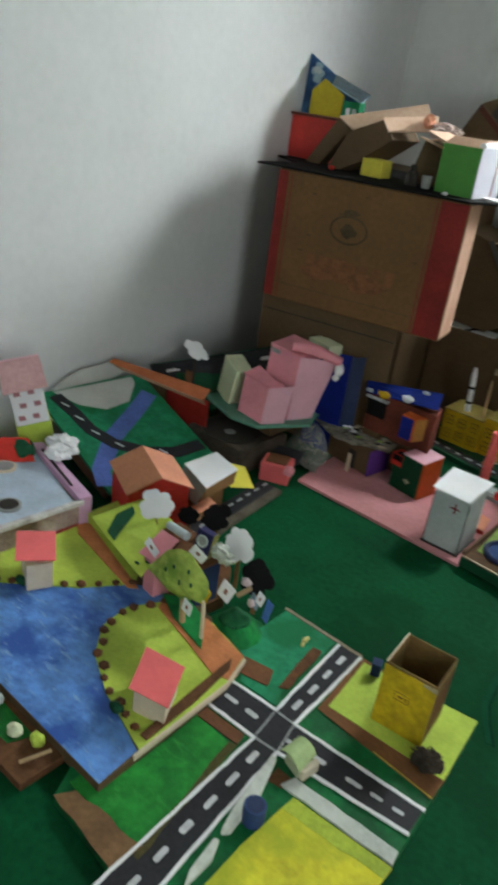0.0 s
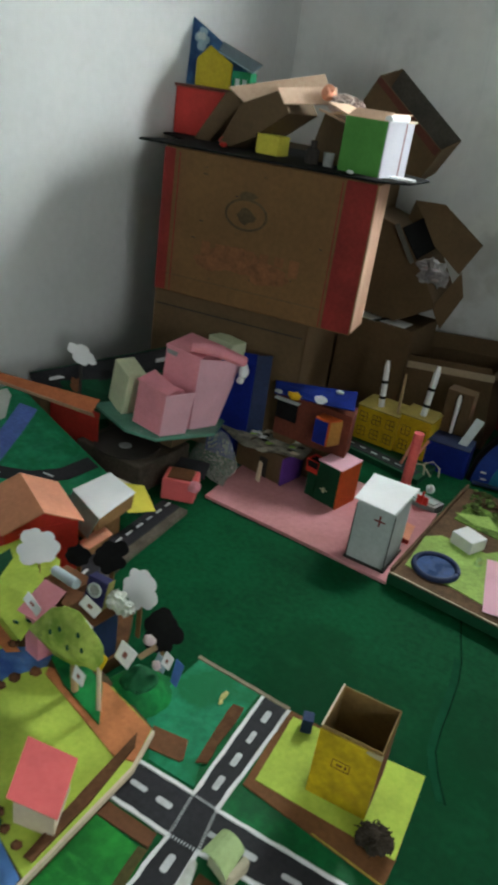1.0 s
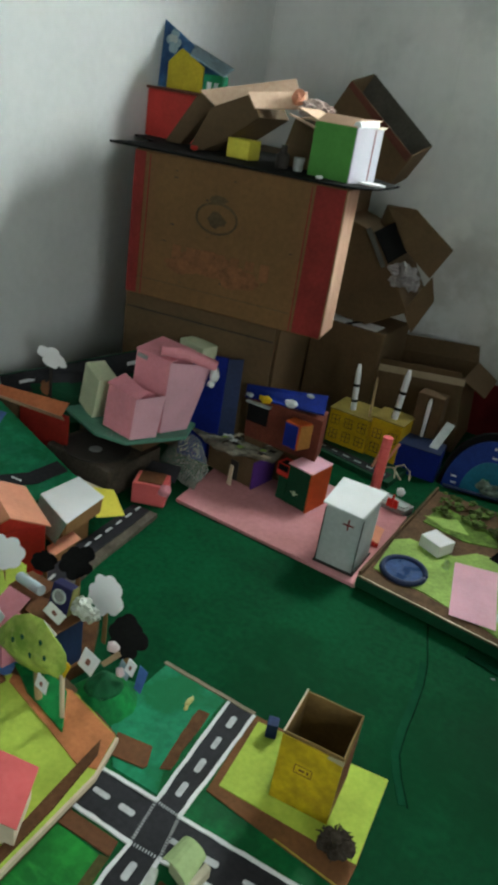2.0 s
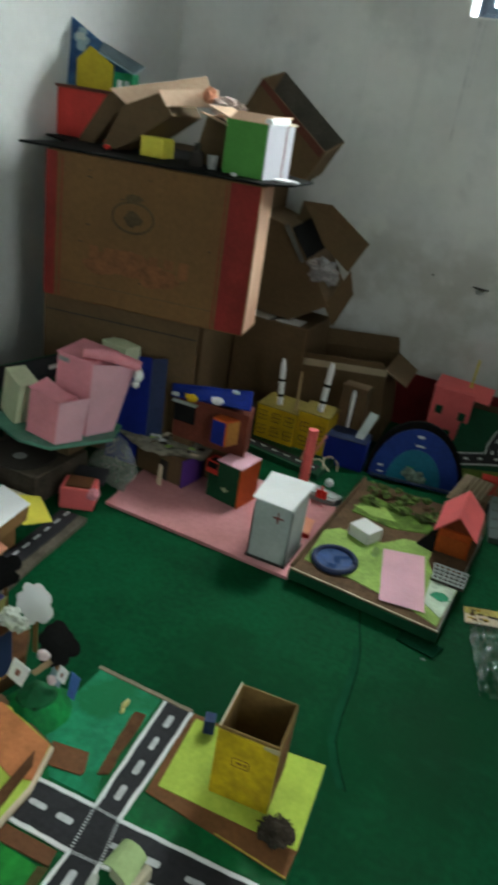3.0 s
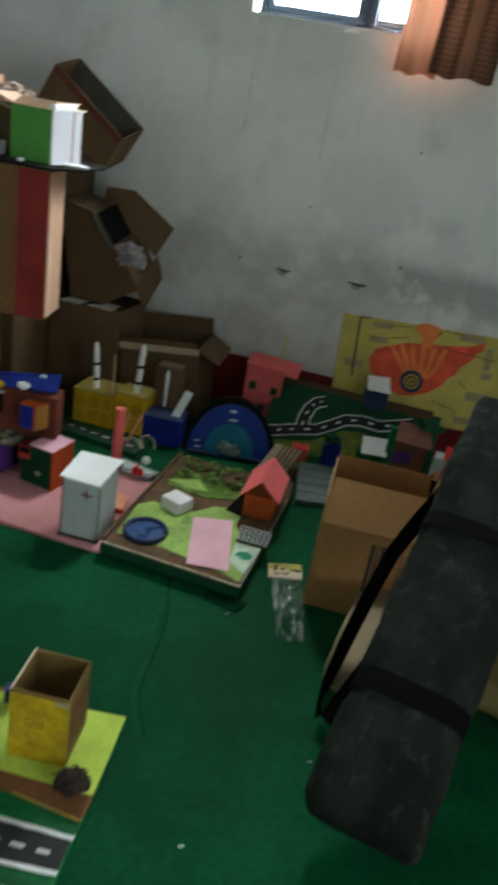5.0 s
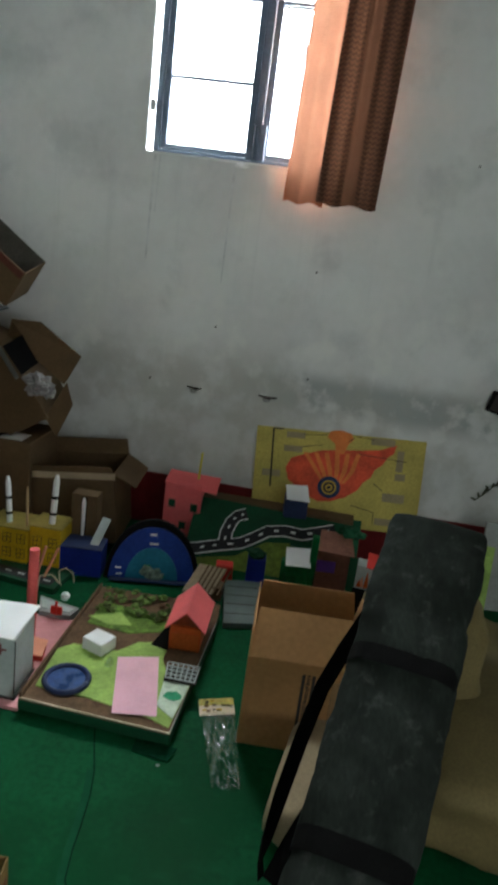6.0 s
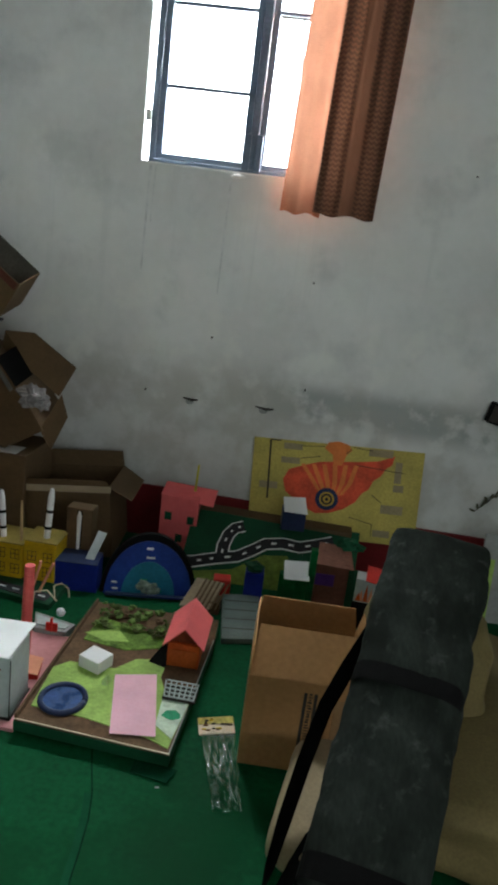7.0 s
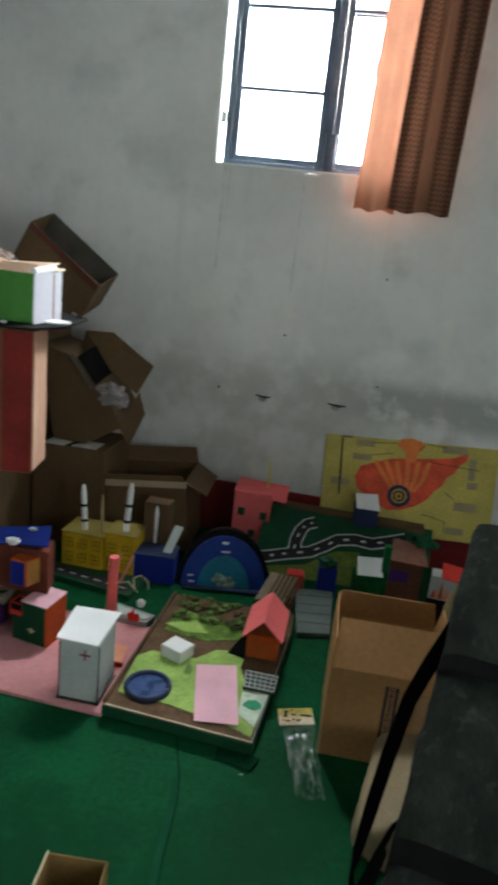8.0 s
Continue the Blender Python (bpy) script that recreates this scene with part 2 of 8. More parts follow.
def prism(bm, pts, z0, z1, m=None):
    """An upright prism on a polygon that runs anticlockwise."""
    m = m or Matrix()
    a = [bm.verts.new(m @ Vector((x, y, z0))) for x, y in pts]
    b = [bm.verts.new(m @ Vector((x, y, z1))) for x, y in pts]
    n = len(pts)
    bm.faces.new(a[::-1])
    bm.faces.new(b)
    for i in range(n):
        bm.faces.new((a[i], a[(i + 1) % n], b[(i + 1) % n], b[i]))
    return bm


def disc(r, n=24, sx=1.0, sy=1.0, cx=0.0, cy=0.0, wob=0.0, seed=0):
    rnd = random.Random(seed)
    return [(cx + sx * r * (1 + wob * rnd.uniform(-1, 1)) * math.cos(2 * math.pi * i / n), cy + sy * r * (1 + wob * rnd.uniform(-1, 1)) * math.sin(2 * math.pi * i / n)) for i in range(n)]


def slab(bm, p, th):
    """A sheet on four corners, given thickness along its normal."""
    p = [Vector(q) for q in p]
    n = (p[1] - p[0]).cross(p[3] - p[0]).normalized() * th
    a, b = [bm.verts.new(q - n) for q in p], [bm.verts.new(q) for q in p]
    bm.faces.new(a[::-1])
    bm.faces.new(b)
    for i in range(4):
        bm.faces.new((a[i], a[(i + 1) % 4], b[(i + 1) % 4], b[i]))
    return bm


def tube(bm, pts, r, n=8):
    """A round rod along a line of points."""
    rings = []
    pts = [Vector(p) for p in pts]
    for i, p in enumerate(pts):
        d = (pts[min(i + 1, len(pts) - 1)] - pts[max(i - 1, 0)]).normalized()
        u = d.orthogonal().normalized()
        v = d.cross(u)
        rr = r[i] if isinstance(r, (list, tuple)) else r
        rings.append([bm.verts.new(p + rr * (math.cos(2 * math.pi * k / n) * u + math.sin(2 * math.pi * k / n) * v)) for k in range(n)])
    for a, b in zip(rings, rings[1:]):
        ref = min(range(n), key=lambda s: (b[s].co - a[0].co).length)
        for k in range(n):
            bm.faces.new((a[k], a[(k + 1) % n], b[(k + 1 + ref) % n], b[(k + ref) % n]))
    bm.faces.new(rings[0][::-1])
    bm.faces.new(rings[-1])
    return bm


def finish(name, bm, material, bevel=0.0, smooth=False):
    bmesh.ops.recalc_face_normals(bm, faces=bm.faces)
    if bevel:
        bmesh.ops.bevel(bm, geom=list(bm.edges), offset=bevel, segments=2, affect="EDGES", profile=0.5)
    me = bpy.data.meshes.new(name)
    bm.to_mesh(me)
    bm.free()
    me.materials.append(material)
    if smooth:
        for p in me.polygons:
            p.use_smooth = True
    return me


def part(name, bm, material, parent, label="", bevel=0.0, smooth=False, m=None):
    ob = new(name, finish(name, bm, material, bevel, smooth))
    ob.parent = parent
    if m is not None:
        ob.matrix_basis = m
    return tagged(ob, label) if label else ob


def thing(name, m, label, category, group=""):
    ob = new(name)
    ob.empty_display_size = 0.05
    ob.matrix_basis = m
    return tagged(ob, label, category, group)


def lone(name, bm, material, label, category, group="", kind="", bevel=0.0, smooth=False, m=None):
    ob = new(name, finish(name, bm, material, bevel, smooth))
    if m is not None:
        ob.matrix_basis = m
    return tagged(ob, label, category, group, kind)


def at(x, y, z=0.0, turn=0.0, rx=0.0, ry=0.0):
    return pose(x, y, z, rx, ry, turn)


def wpart(name, bm, material, parent, label="", bevel=0.0, smooth=False):
    """A part whose mesh is given in the room's own metres."""
    m, o = Matrix(), parent
    while o is not None:
        m = o.matrix_basis @ m
        o = o.parent
    bmesh.ops.transform(bm, matrix=m.inverted(), verts=bm.verts)
    return part(name, bm, material, parent, label, bevel, smooth)


def ribbon(line, w, z0, z1, side=0.5):
    """A flat strip of width w along a line on the plan; side: the share of it to the right of the line."""
    bm = empty_mesh()
    pts = [Vector((x, y)) for x, y in line]
    left, right = [], []
    for i, p in enumerate(pts):
        d = (pts[min(i + 1, len(pts) - 1)] - pts[max(i - 1, 0)]).normalized()
        n = Vector((d.y, -d.x))
        right.append(p + n * w * side)
        left.append(p - n * w * (1 - side))
    prism(bm, [tuple(p) for p in right] + [tuple(p) for p in reversed(left)], z0, z1)
    return bm


def open_box(bm, w, d, h, t, m=None):
    """Four walls and a bottom in one skin, standing on z = 0, centred."""
    def loop(x, y, z):
        return [bm.verts.new((m or Matrix()) @ Vector(p)) for p in ((-x, -y, z), (x, -y, z), (x, y, z), (-x, y, z))]
    a, b = loop(w / 2, d / 2, 0), loop(w / 2, d / 2, h)
    c, e = loop(w / 2 - t, d / 2 - t, h), loop(w / 2 - t, d / 2 - t, t)
    bm.faces.new(a[::-1])
    bm.faces.new(e)
    for lo, hi in ((a, b), (b, c), (c, e)):
        for k in range(4):
            bm.faces.new((lo[k], lo[(k + 1) % 4], hi[(k + 1) % 4], hi[k]))
    return bm


def flap(parent, edge, width, depth, angle, material, t=0.004, label=""):
    """A carton flap: edge is the pose of its hinge (x along it, y outwards), angle its rise over the level."""
    bm = empty_mesh()
    c = 0.04 * width
    prism(bm, [(-width / 2, 0), (width / 2, 0), (width / 2 - c, depth), (-width / 2 + c, depth)], -t / 2, t / 2)
    return part("flap", bm, material, parent, label, m=edge @ pose(0, 0, 0, angle))


def carton(name, m, w, d, h, material, label, flaps=(), inner=None, t=0.005, category="carton", group=""):
    """An open cardboard box; flaps: (side, depth, rise) with sides f, b, l, r."""
    ob = thing(name, m, label, category, group)
    part("body", open_box(empty_mesh(), w, d, h, t), material, ob, bevel=0.0015)
    for side, depth, rise in flaps:
        turn = {"f": 180, "b": 0, "l": 90, "r": -90}[side]
        off = d / 2 if side in "fb" else w / 2
        width = w if side in "fb" else d
        flap(ob, pose(0, 0, h, 0, 0, turn) @ pose(0, off - t / 2, 0), width - 0.004, depth, rise, inner or material)
    return ob


def lump(bm, c, r, seed=0, sx=1.0, sy=1.0, sz=1.0, wob=0.25, sub=2):
    """A rough rounded clod."""
    start = len(bm.verts)
    made = bmesh.ops.create_icosphere(bm, subdivisions=sub, radius=r)
    for v in made["verts"]:
        k = 1 + wob * noise.noise(v.co * (2.2 / r) + Vector((seed * 3.1, seed * 1.7, 0)))
        v.co = Vector((v.co.x * sx * k, v.co.y * sy * k, v.co.z * sz * k)) + Vector(c)
    return bm


def cloud(r, n=9, seed=0, sx=1.0, sy=1.0):
    """The uneven lobed outline of a cut-out cloud or tree crown."""
    rnd = random.Random(seed)
    lobes = []
    for i in range(n):
        a = 2 * math.pi * (i + rnd.uniform(-0.28, 0.28)) / n
        d = rnd.uniform(0.52, 0.66)
        lobes.append((d * math.cos(a), d * math.sin(a), rnd.uniform(0.27, 0.40)))
    pts = []
    for i in range(n * 7):
        a = 2 * math.pi * i / (n * 7)
        u = (math.cos(a), math.sin(a))
        far = 0.55
        for x, y, q in lobes:
            along = x * u[0] + y * u[1]
            off = q * q - (x * x + y * y - along * along)
            if off > 0 and along > 0:
                far = max(far, along + math.sqrt(off))
        pts.append((r * far * sx * u[0], r * far * sy * u[1]))
    return pts


def paper_tree(m, r, height, material, trunk, label, seed=0, tall=1.0, spin=0.0, group="paper trees of the village model"):
    """A lobed paper crown, leaning back, glued to the front of a flat card trunk."""
    ob = thing("paper_tree", m, label, "model tree", group)
    part("trunk", box(empty_mesh(), -0.006, 0.006, 0.004, 0.0065, 0.0, height), trunk, ob)
    part("crown", prism(empty_mesh(), cloud(r, 8, seed, 1.0, tall), -0.0012, 0.0012), material, ob, m=pose(0, 0, height, 0, 0, 38) @ pose(0, 0, 0, 50) @ pose(0, 0, 0, 0, 0, spin))
    return ob


def wobbly(a, b, n, amp, seed):
    """A hand-drawn line from a to b on the plan."""
    rnd = random.Random(seed)
    a, b = Vector(a), Vector(b)
    side = (b - a).orthogonal().normalized()
    return [tuple(a.lerp(b, i / n) + side * (rnd.uniform(-amp, amp) if 0 < i < n else 0.0)) for i in range(n + 1)]

# ---- the room ----
XL, XR, YB, YF, TOP = -1.57, 2.5, 3.5, -1.5, 2.75
WX0, WX1, WZ0, WZ1 = -0.316, 0.60, 1.655, 2.50
lone("floor", box(empty_mesh(), XL, XR, YF, YB, -0.1, 0.0), FLOOR, "green painted floor, scuffed and dusty", "floor", kind="structure")
lone("ceiling", box(empty_mesh(), XL, XR, YF, YB, TOP, TOP + 0.1), CEIL, "plain white ceiling", "ceiling", kind="structure")
lone("wall_west", box(empty_mesh(), XL - 0.15, XL, YF - 0.15, YB + 0.15, 0, TOP), WALL, "white plastered wall", "wall", kind="structure")
# unseen wall; the gap in it is added to go with the fill lamp
bm = empty_mesh()
box(bm, XR, XR + 0.15, YF - 0.15, -0.55, 0, TOP)
box(bm, XR, XR + 0.15, 0.35, YB + 0.15, 0, TOP)
box(bm, XR, XR + 0.15, -0.55, 0.35, 2.1, TOP)
lone("wall_east", bm, WALL, "white plastered wall with an opening added for the fill lamp", "wall", kind="structure")
bm = empty_mesh()
box(bm, XL, WX0, YB, YB + 0.15, 0, TOP)
box(bm, WX1, XR, YB, YB + 0.15, 0, TOP)
box(bm, WX0, WX1, YB, YB + 0.15, 0, WZ0)
box(bm, WX0, WX1, YB, YB + 0.15, WZ1, TOP)
lone("wall_north", bm, WALL_STAINED, "grey-white plastered wall with stains and a window", "wall", kind="structure")
lone("wall_south", box(empty_mesh(), XL, XR, YF - 0.15, YF, 0, TOP), WALL, "white plastered wall", "wall", kind="structure")
lone("baseboard", box(empty_mesh(), XL, XR, YB - 0.012, YB, 0, 0.25), REDBAND, "dark red painted band along the foot of the wall", "baseboard", kind="structure")

# ---- crossroads model on the floor ----
cross = thing("crossroads_model", at(-0.04, 1.0), "painted crossroads model on green board with black paper roads", "school model")
wpart("base", prism(empty_mesh(), [(-0.345, 0.70), (-0.296, 0.607), (-0.158, 0.598), (-0.100, 0.592), (-0.092, 0.50), (0.262, 0.50), (0.246, 1.02), (0.234, 1.165), (0.208, 1.428), (-0.106, 1.408), (-0.350, 1.406)], 0.0, 0.020), GREEN, cross, bevel=0.002)
wpart("painted_field", prism(empty_mesh(), [(-0.300, 0.648), (-0.274, 0.646), (-0.105, 0.660), (-0.098, 0.86), (-0.138, 0.955), (-0.29, 0.955)], 0.020, 0.0225), GREEN_MID, cross, "bright green brushed paint")
wpart("painted_field", prism(empty_mesh(), [(-0.348, 1.400), (-0.180, 1.399), (-0.170, 1.16), (-0.148, 1.112), (-0.256, 1.106), (-0.30, 1.16), (-0.348, 1.20)], 0.020, 0.0225), TEAL, cross, "teal green brushed paint")
wpart("front_path", prism(empty_mesh(), wobbly((-0.296, 0.608), (-0.103, 0.594), 6, 0.003, 1) + wobbly((-0.099, 0.664), (-0.274, 0.646), 6, 0.004, 2), 0.0202, 0.0240), mat("tan_brown_paint", (0.17, 0.095, 0.045), 0.85, 0.25, 14.0), cross, "tan brown painted path")
wpart("field_path", prism(empty_mesh(), wobbly((-0.134, 0.962), (-0.085, 0.64), 9, 0.003, 3) + wobbly((-0.098, 0.64), (-0.152, 0.955), 9, 0.003, 4), 0.0226, 0.0236), mat("olive_brown_paint", (0.075, 0.065, 0.022), 0.9, 0.3, 20.0), cross, "olive brown painted verge")
wpart("field_path", prism(empty_mesh(), [(-0.256, 0.956), (-0.136, 0.964), (-0.142, 0.994), (-0.262, 0.988)], 0.0203, 0.0235), BROWN, cross, "brown painted path")
wpart("field_path", prism(empty_mesh(), [(-0.303, 1.176), (-0.283, 1.124), (-0.206, 1.140), (-0.203, 1.150), (-0.224, 1.193)], 0.0226, 0.0250), BROWN, cross, "brown painted soil")
wpart("field_path", prism(empty_mesh(), wobbly((-0.180, 1.16), (-0.208, 1.334), 7, 0.003, 5) + wobbly((-0.183, 1.340), (-0.161, 1.173), 7, 0.003, 6), 0.0226, 0.0262), SOIL, cross, "dark brown strip of soil")
wpart("field_path", ribbon(wobbly((-0.354, 1.402), (-0.105, 1.406), 8, 0.0012, 7), 0.010, 0.0226, 0.0246), mat("dusty_card_edge", (0.26, 0.21, 0.15), 0.85, 0.2), cross, "dusty bare card edge")
# roads of black paper with white kerb lines and lane dashes
WEST = [(-0.170, 1.398), (-0.140, 1.100)]
EAST = [(-0.103, 1.402), (-0.085, 1.100)]
ns = prism(empty_mesh(), [(-0.098, 0.5), (-0.005, 0.5), (-0.064, 1.012), (-0.085, 1.101), (-0.103, 1.404), (-0.170, 1.402), (-0.140, 1.101), (-0.124, 1.005)], 0.0205, 0.0232)
wpart("road", ns, ROAD, cross, "black paper road")
wpart("road", prism(empty_mesh(), [(-0.30, 0.996), (-0.124, 1.005), (-0.140, 1.101), (-0.30, 1.088)], 0.0205, 0.0230), ROAD, cross, "black paper road")
wpart("road", prism(empty_mesh(), [(-0.064, 1.012), (0.238, 1.055), (0.232, 1.126), (-0.085, 1.101)], 0.0205, 0.0230), ROAD, cross, "black paper road")
for k, (a, b) in enumerate((WEST, EAST, [(-0.124, 1.005), (-0.098, 0.5)], [(-0.064, 1.012), (-0.005, 0.5)], [(-0.30, 0.996), (-0.124, 1.005)], [(-0.30, 1.088), (-0.140, 1.101)], [(-0.064, 1.012), (0.240, 1.056)], [(-0.085, 1.101), (0.236, 1.128)])):
    n = max(6, int((Vector(b) - Vector(a)).length / 0.022))
    out = Vector(b) - Vector(a)
    out = Vector((-out.y, out.x)).normalized()
    line, rr = wobbly(a, b, n, 0.0008, 20 + k), random.Random(50 + k)
    one = [tuple(Vector(p) + out * rr.uniform(0.0030, 0.0048)) for p in line]
    two = [tuple(Vector(p) - out * rr.uniform(0.0030, 0.0048)) for p in reversed(line)]
    wpart("kerb_line", prism(empty_mesh(), one + two, 0.0215, 0.0252), WHITE, cross)


def dashes(parent, a, b, n, long, wide, z, first=0.12, last=0.9):
    """Lane dashes with rounded ends, each a little different."""
    a, b = Vector(a), Vector(b)
    d = (b - a).normalized()
    q = Vector((-d.y, d.x))
    rr = random.Random(n + int(1000 * abs(a.x)))
    for i in range(n):
        c = a.lerp(b, first + (last - first) * i / max(1, n - 1)) + q * rr.uniform(-0.08, 0.08) * wide
        h, w = long / 2 * rr.uniform(0.86, 1.1), wide / 2 * rr.uniform(0.85, 1.12)
        pts = [c + d * (h * x) + q * (w * y) for x, y in ((-0.8, -1), (0.8, -1), (1, -0.45), (1, 0.5), (0.8, 1), (-0.82, 1), (-1, 0.5), (-1, -0.5))]
        wpart("lane_dash", prism(empty_mesh(), [tuple(p) for p in pts], z, z + 0.0008), DASH, parent)


DASH = mat("chalky_white_paint", (0.55, 0.56, 0.57), 0.85, 0.12, 60.0)
dashes(cross, (-0.112, 1.104), (-0.137, 1.40), 4, 0.036, 0.0125, 0.0233, 0.16, 0.84)
dashes(cross, (-0.094, 1.004), (-0.05, 0.5), 7, 0.038, 0.0135, 0.0233, 0.08, 0.93)
dashes(cross, (-0.135, 1.052), (-0.30, 1.045), 3, 0.036, 0.0125, 0.0232, 0.22, 0.95)
dashes(cross, (0.013, 1.064), (0.197, 1.086), 2, 0.034, 0.0125, 0.0232, 0.0, 0.45)
dashes(cross, (0.148, 1.080), (0.197, 1.086), 2, 0.026, 0.0105, 0.0232, 0.0, 1.0)
wpart("lane_dash", prism(empty_mesh(), [(-0.070, 1.048), (-0.048, 1.051), (-0.046, 1.061), (-0.069, 1.059)], 0.0232, 0.0240), DASH, cross)
for k, (a, b) in enumerate((((-0.140, 1.100), (-0.085, 1.101)), ((-0.124, 1.006), (-0.064, 1.013)), ((-0.124, 1.006), (-0.140, 1.100)), ((-0.064, 1.014), (-0.085, 1.099)))):
    bm = empty_mesh()
    d = (Vector(b) - Vector(a)).normalized()
    n = 15 if k > 1 else 10
    for i in range(n):
        c = Vector(a).lerp(Vector(b), (i + 0.5) / n)
        q = Vector((-d.y, d.x)) * 0.0032
        prism(bm, [tuple(c - d * 0.0012 - q), tuple(c + d * 0.0012 - q), tuple(c + d * 0.0012 + q), tuple(c - d * 0.0012 + q)], 0.0233, 0.0239)
    wpart("stitch_line", bm, DASH, cross, "white stitches across the road")
# the corner lot with the yellow field
wpart("pavement_strip", prism(empty_mesh(), wobbly((-0.006, 0.955), (0.250, 0.976), 8, 0.0015, 8) + wobbly((0.244, 1.008), (0.004, 0.990), 8, 0.0015, 9), 0.020, 0.026), mat("grey_white_card", (0.52, 0.55, 0.50), 0.85, 0.15, 20.0), cross, "grey white card pavement strip")
wpart("yellow_field", prism(empty_mesh(), [(0.04, 0.5), (0.262, 0.5), (0.252, 0.972), (0.03, 0.952), (0.025, 0.80)], 0.020, 0.0235), painted("yellow_field_paint", (0.56, 0.52, 0.035), (0.36, 0.42, 0.03), (0.70, 0.64, 0.06), 5.0, (1.0, 1.0, 1.0), 0.75, 0.2, 0.6), cross, "bright yellow painted field")
wpart("field_edge", prism(empty_mesh(), wobbly((0.03, 0.915), (0.252, 0.940), 7, 0.004, 10) + wobbly((0.252, 0.970), (0.03, 0.951), 7, 0.001, 11), 0.0236, 0.0242), mat("yellow_green_paint", (0.34, 0.42, 0.05), 0.8, 0.25, 14.0), cross, "yellow green painted edge of the field")
wpart("low_wall", prism(empty_mesh(), [(-0.060, 0.985), (-0.048, 0.99), (-0.018, 0.905), (-0.004, 0.80), (-0.016, 0.785), (-0.030, 0.83), (-0.046, 0.90)], 0.0205, 0.040), mat("torn_paper", (0.55, 0.58, 0.52), 0.85, 0.2, 25.0), cross, "torn white paper wall", bevel=0.002)
wpart("low_wall", prism(empty_mesh(), [(-0.016, 0.765), (-0.006, 0.77), (0.010, 0.735), (0.012, 0.66), (-0.004, 0.69)], 0.0205, 0.036), bpy.data.materials["torn_paper"], cross, "torn white paper wall", bevel=0.002)
wpart("soil_patch", prism(empty_mesh(), [(-0.035, 0.945), (0.0, 0.952), (-0.004, 0.985), (-0.038, 0.985)], 0.0205, 0.0222), SOIL, cross)
hut = wpart("hut", prism(empty_mesh(), [(-0.036, 1.005), (0.008, 0.992), (0.006, 1.036), (-0.034, 1.046)], 0.0234, 0.048), LIME_PALE, cross, "pale green card hut")
vault = empty_mesh()
arch = []
for i in range(9):
    a = math.pi * (0.08 + 0.84 * i / 8)
    lift = 0.042 + 0.024 * math.sin(a)
    near = Vector((-0.052, 1.000, 0)).lerp(Vector((0.014, 0.985, 0)), 0.5 - 0.5 * math.cos(a))
    far = Vector((-0.047, 1.056, 0)).lerp(Vector((0.010, 1.050, 0)), 0.5 - 0.5 * math.cos(a))
    arch.append([vault.verts.new((p.x, p.y, lift + dz)) for dz in (0.0, 0.002) for p in (near, far)])
for a, b in zip(arch, arch[1:]):
    for i, j in ((0, 1), (1, 3), (3, 2), (2, 0)):
        vault.faces.new((a[i], a[j], b[j], b[i]))
vault.faces.new([arch[0][i] for i in (0, 1, 3, 2)])
vault.faces.new([arch[-1][i] for i in (0, 1, 3, 2)])
wpart("roof", vault, mat("sage_green_paper", (0.36, 0.47, 0.22), 0.8, 0.12, 12.0), hut, "sage green paper vault", smooth=False)
wpart("door_end", prism(empty_mesh(), [(0.010, 0.990), (0.022, 0.994), (0.028, 1.040), (0.012, 1.044)], 0.0234, 0.052), mat("beige_paper", (0.50, 0.45, 0.33), 0.8, 0.12), hut, "beige paper end", bevel=0.004)
cup = wpart("cup", tube(empty_mesh(), [(0.004, 0.855, 0.0205), (0.004, 0.857, 0.062)], 0.023, 20), mat("navy_blue_card", (0.022, 0.045, 0.13), 0.6, 0.25), cross, "dark blue paper cup")
wpart("rim", tube(empty_mesh(), [(0.004, 0.857, 0.0622), (0.004, 0.857, 0.0632)], 0.018, 20), NAVY, cup)
wpart("flower", lump(lump(empty_mesh(), (-0.235, 1.335, 0.031), 0.010, 3, 0.6, 1.5, 0.8), (-0.231, 1.318, 0.028), 0.006, 4, 0.7, 1.3, 0.8), mat("pale_yellow_paper", (0.60, 0.55, 0.22), 0.8, 0.15), cross, "pale yellow paper flower")

# ---- model of a yellow box house on a lime lawn ----
yel = thing("yellow_house_model", at(0.09, 1.29, 0.0), "open yellow painted box house on a lime paper lawn", "school model")
wpart("base", prism(empty_mesh(), [(-0.079, 1.180), (0.231, 1.163), (0.229, 1.226), (0.204, 1.426), (-0.104, 1.405)], 0.0202, 0.0235), mat("raw_umber_paint", (0.17, 0.075, 0.030), 0.85, 0.22, 14.0), yel, "brown painted card base", bevel=0.0015)
wpart("lawn", prism(empty_mesh(), [(-0.064, 1.203), (0.228, 1.224), (0.206, 1.436), (0.127, 1.423), (-0.087, 1.391)], 0.0237, 0.0258), LIME, yel, "lime paper lawn")
wpart("board_edge", ribbon([(0.08, 1.1735), (0.230, 1.1650)], 0.003, 0.0237, 0.0246), mat("ochre_edge", (0.42, 0.33, 0.06), 0.8, 0.2), yel)
YM = at(0.079, 1.318, 0.0259, 6.4)
yb = part("box_house", open_box(empty_mesh(), 0.122, 0.122, 0.174, 0.004), mat("olive_brown_card", (0.18, 0.115, 0.04), 0.8, 0.2, 20.0), yel, "brown carton walls", bevel=0.001, m=yel.matrix_basis.inverted() @ YM)
part("front", box(empty_mesh(), -0.0615, 0.0615, -0.0650, -0.0612, 0.0, 0.168), painted("worn_yellow_paint", (0.48, 0.34, 0.010), (0.34, 0.23, 0.012), (0.58, 0.43, 0.03), 9.0, (1.0, 1.0, 1.0), 0.6, 0.3, 0.6), yb, "worn yellow painted front", bevel=0.001)
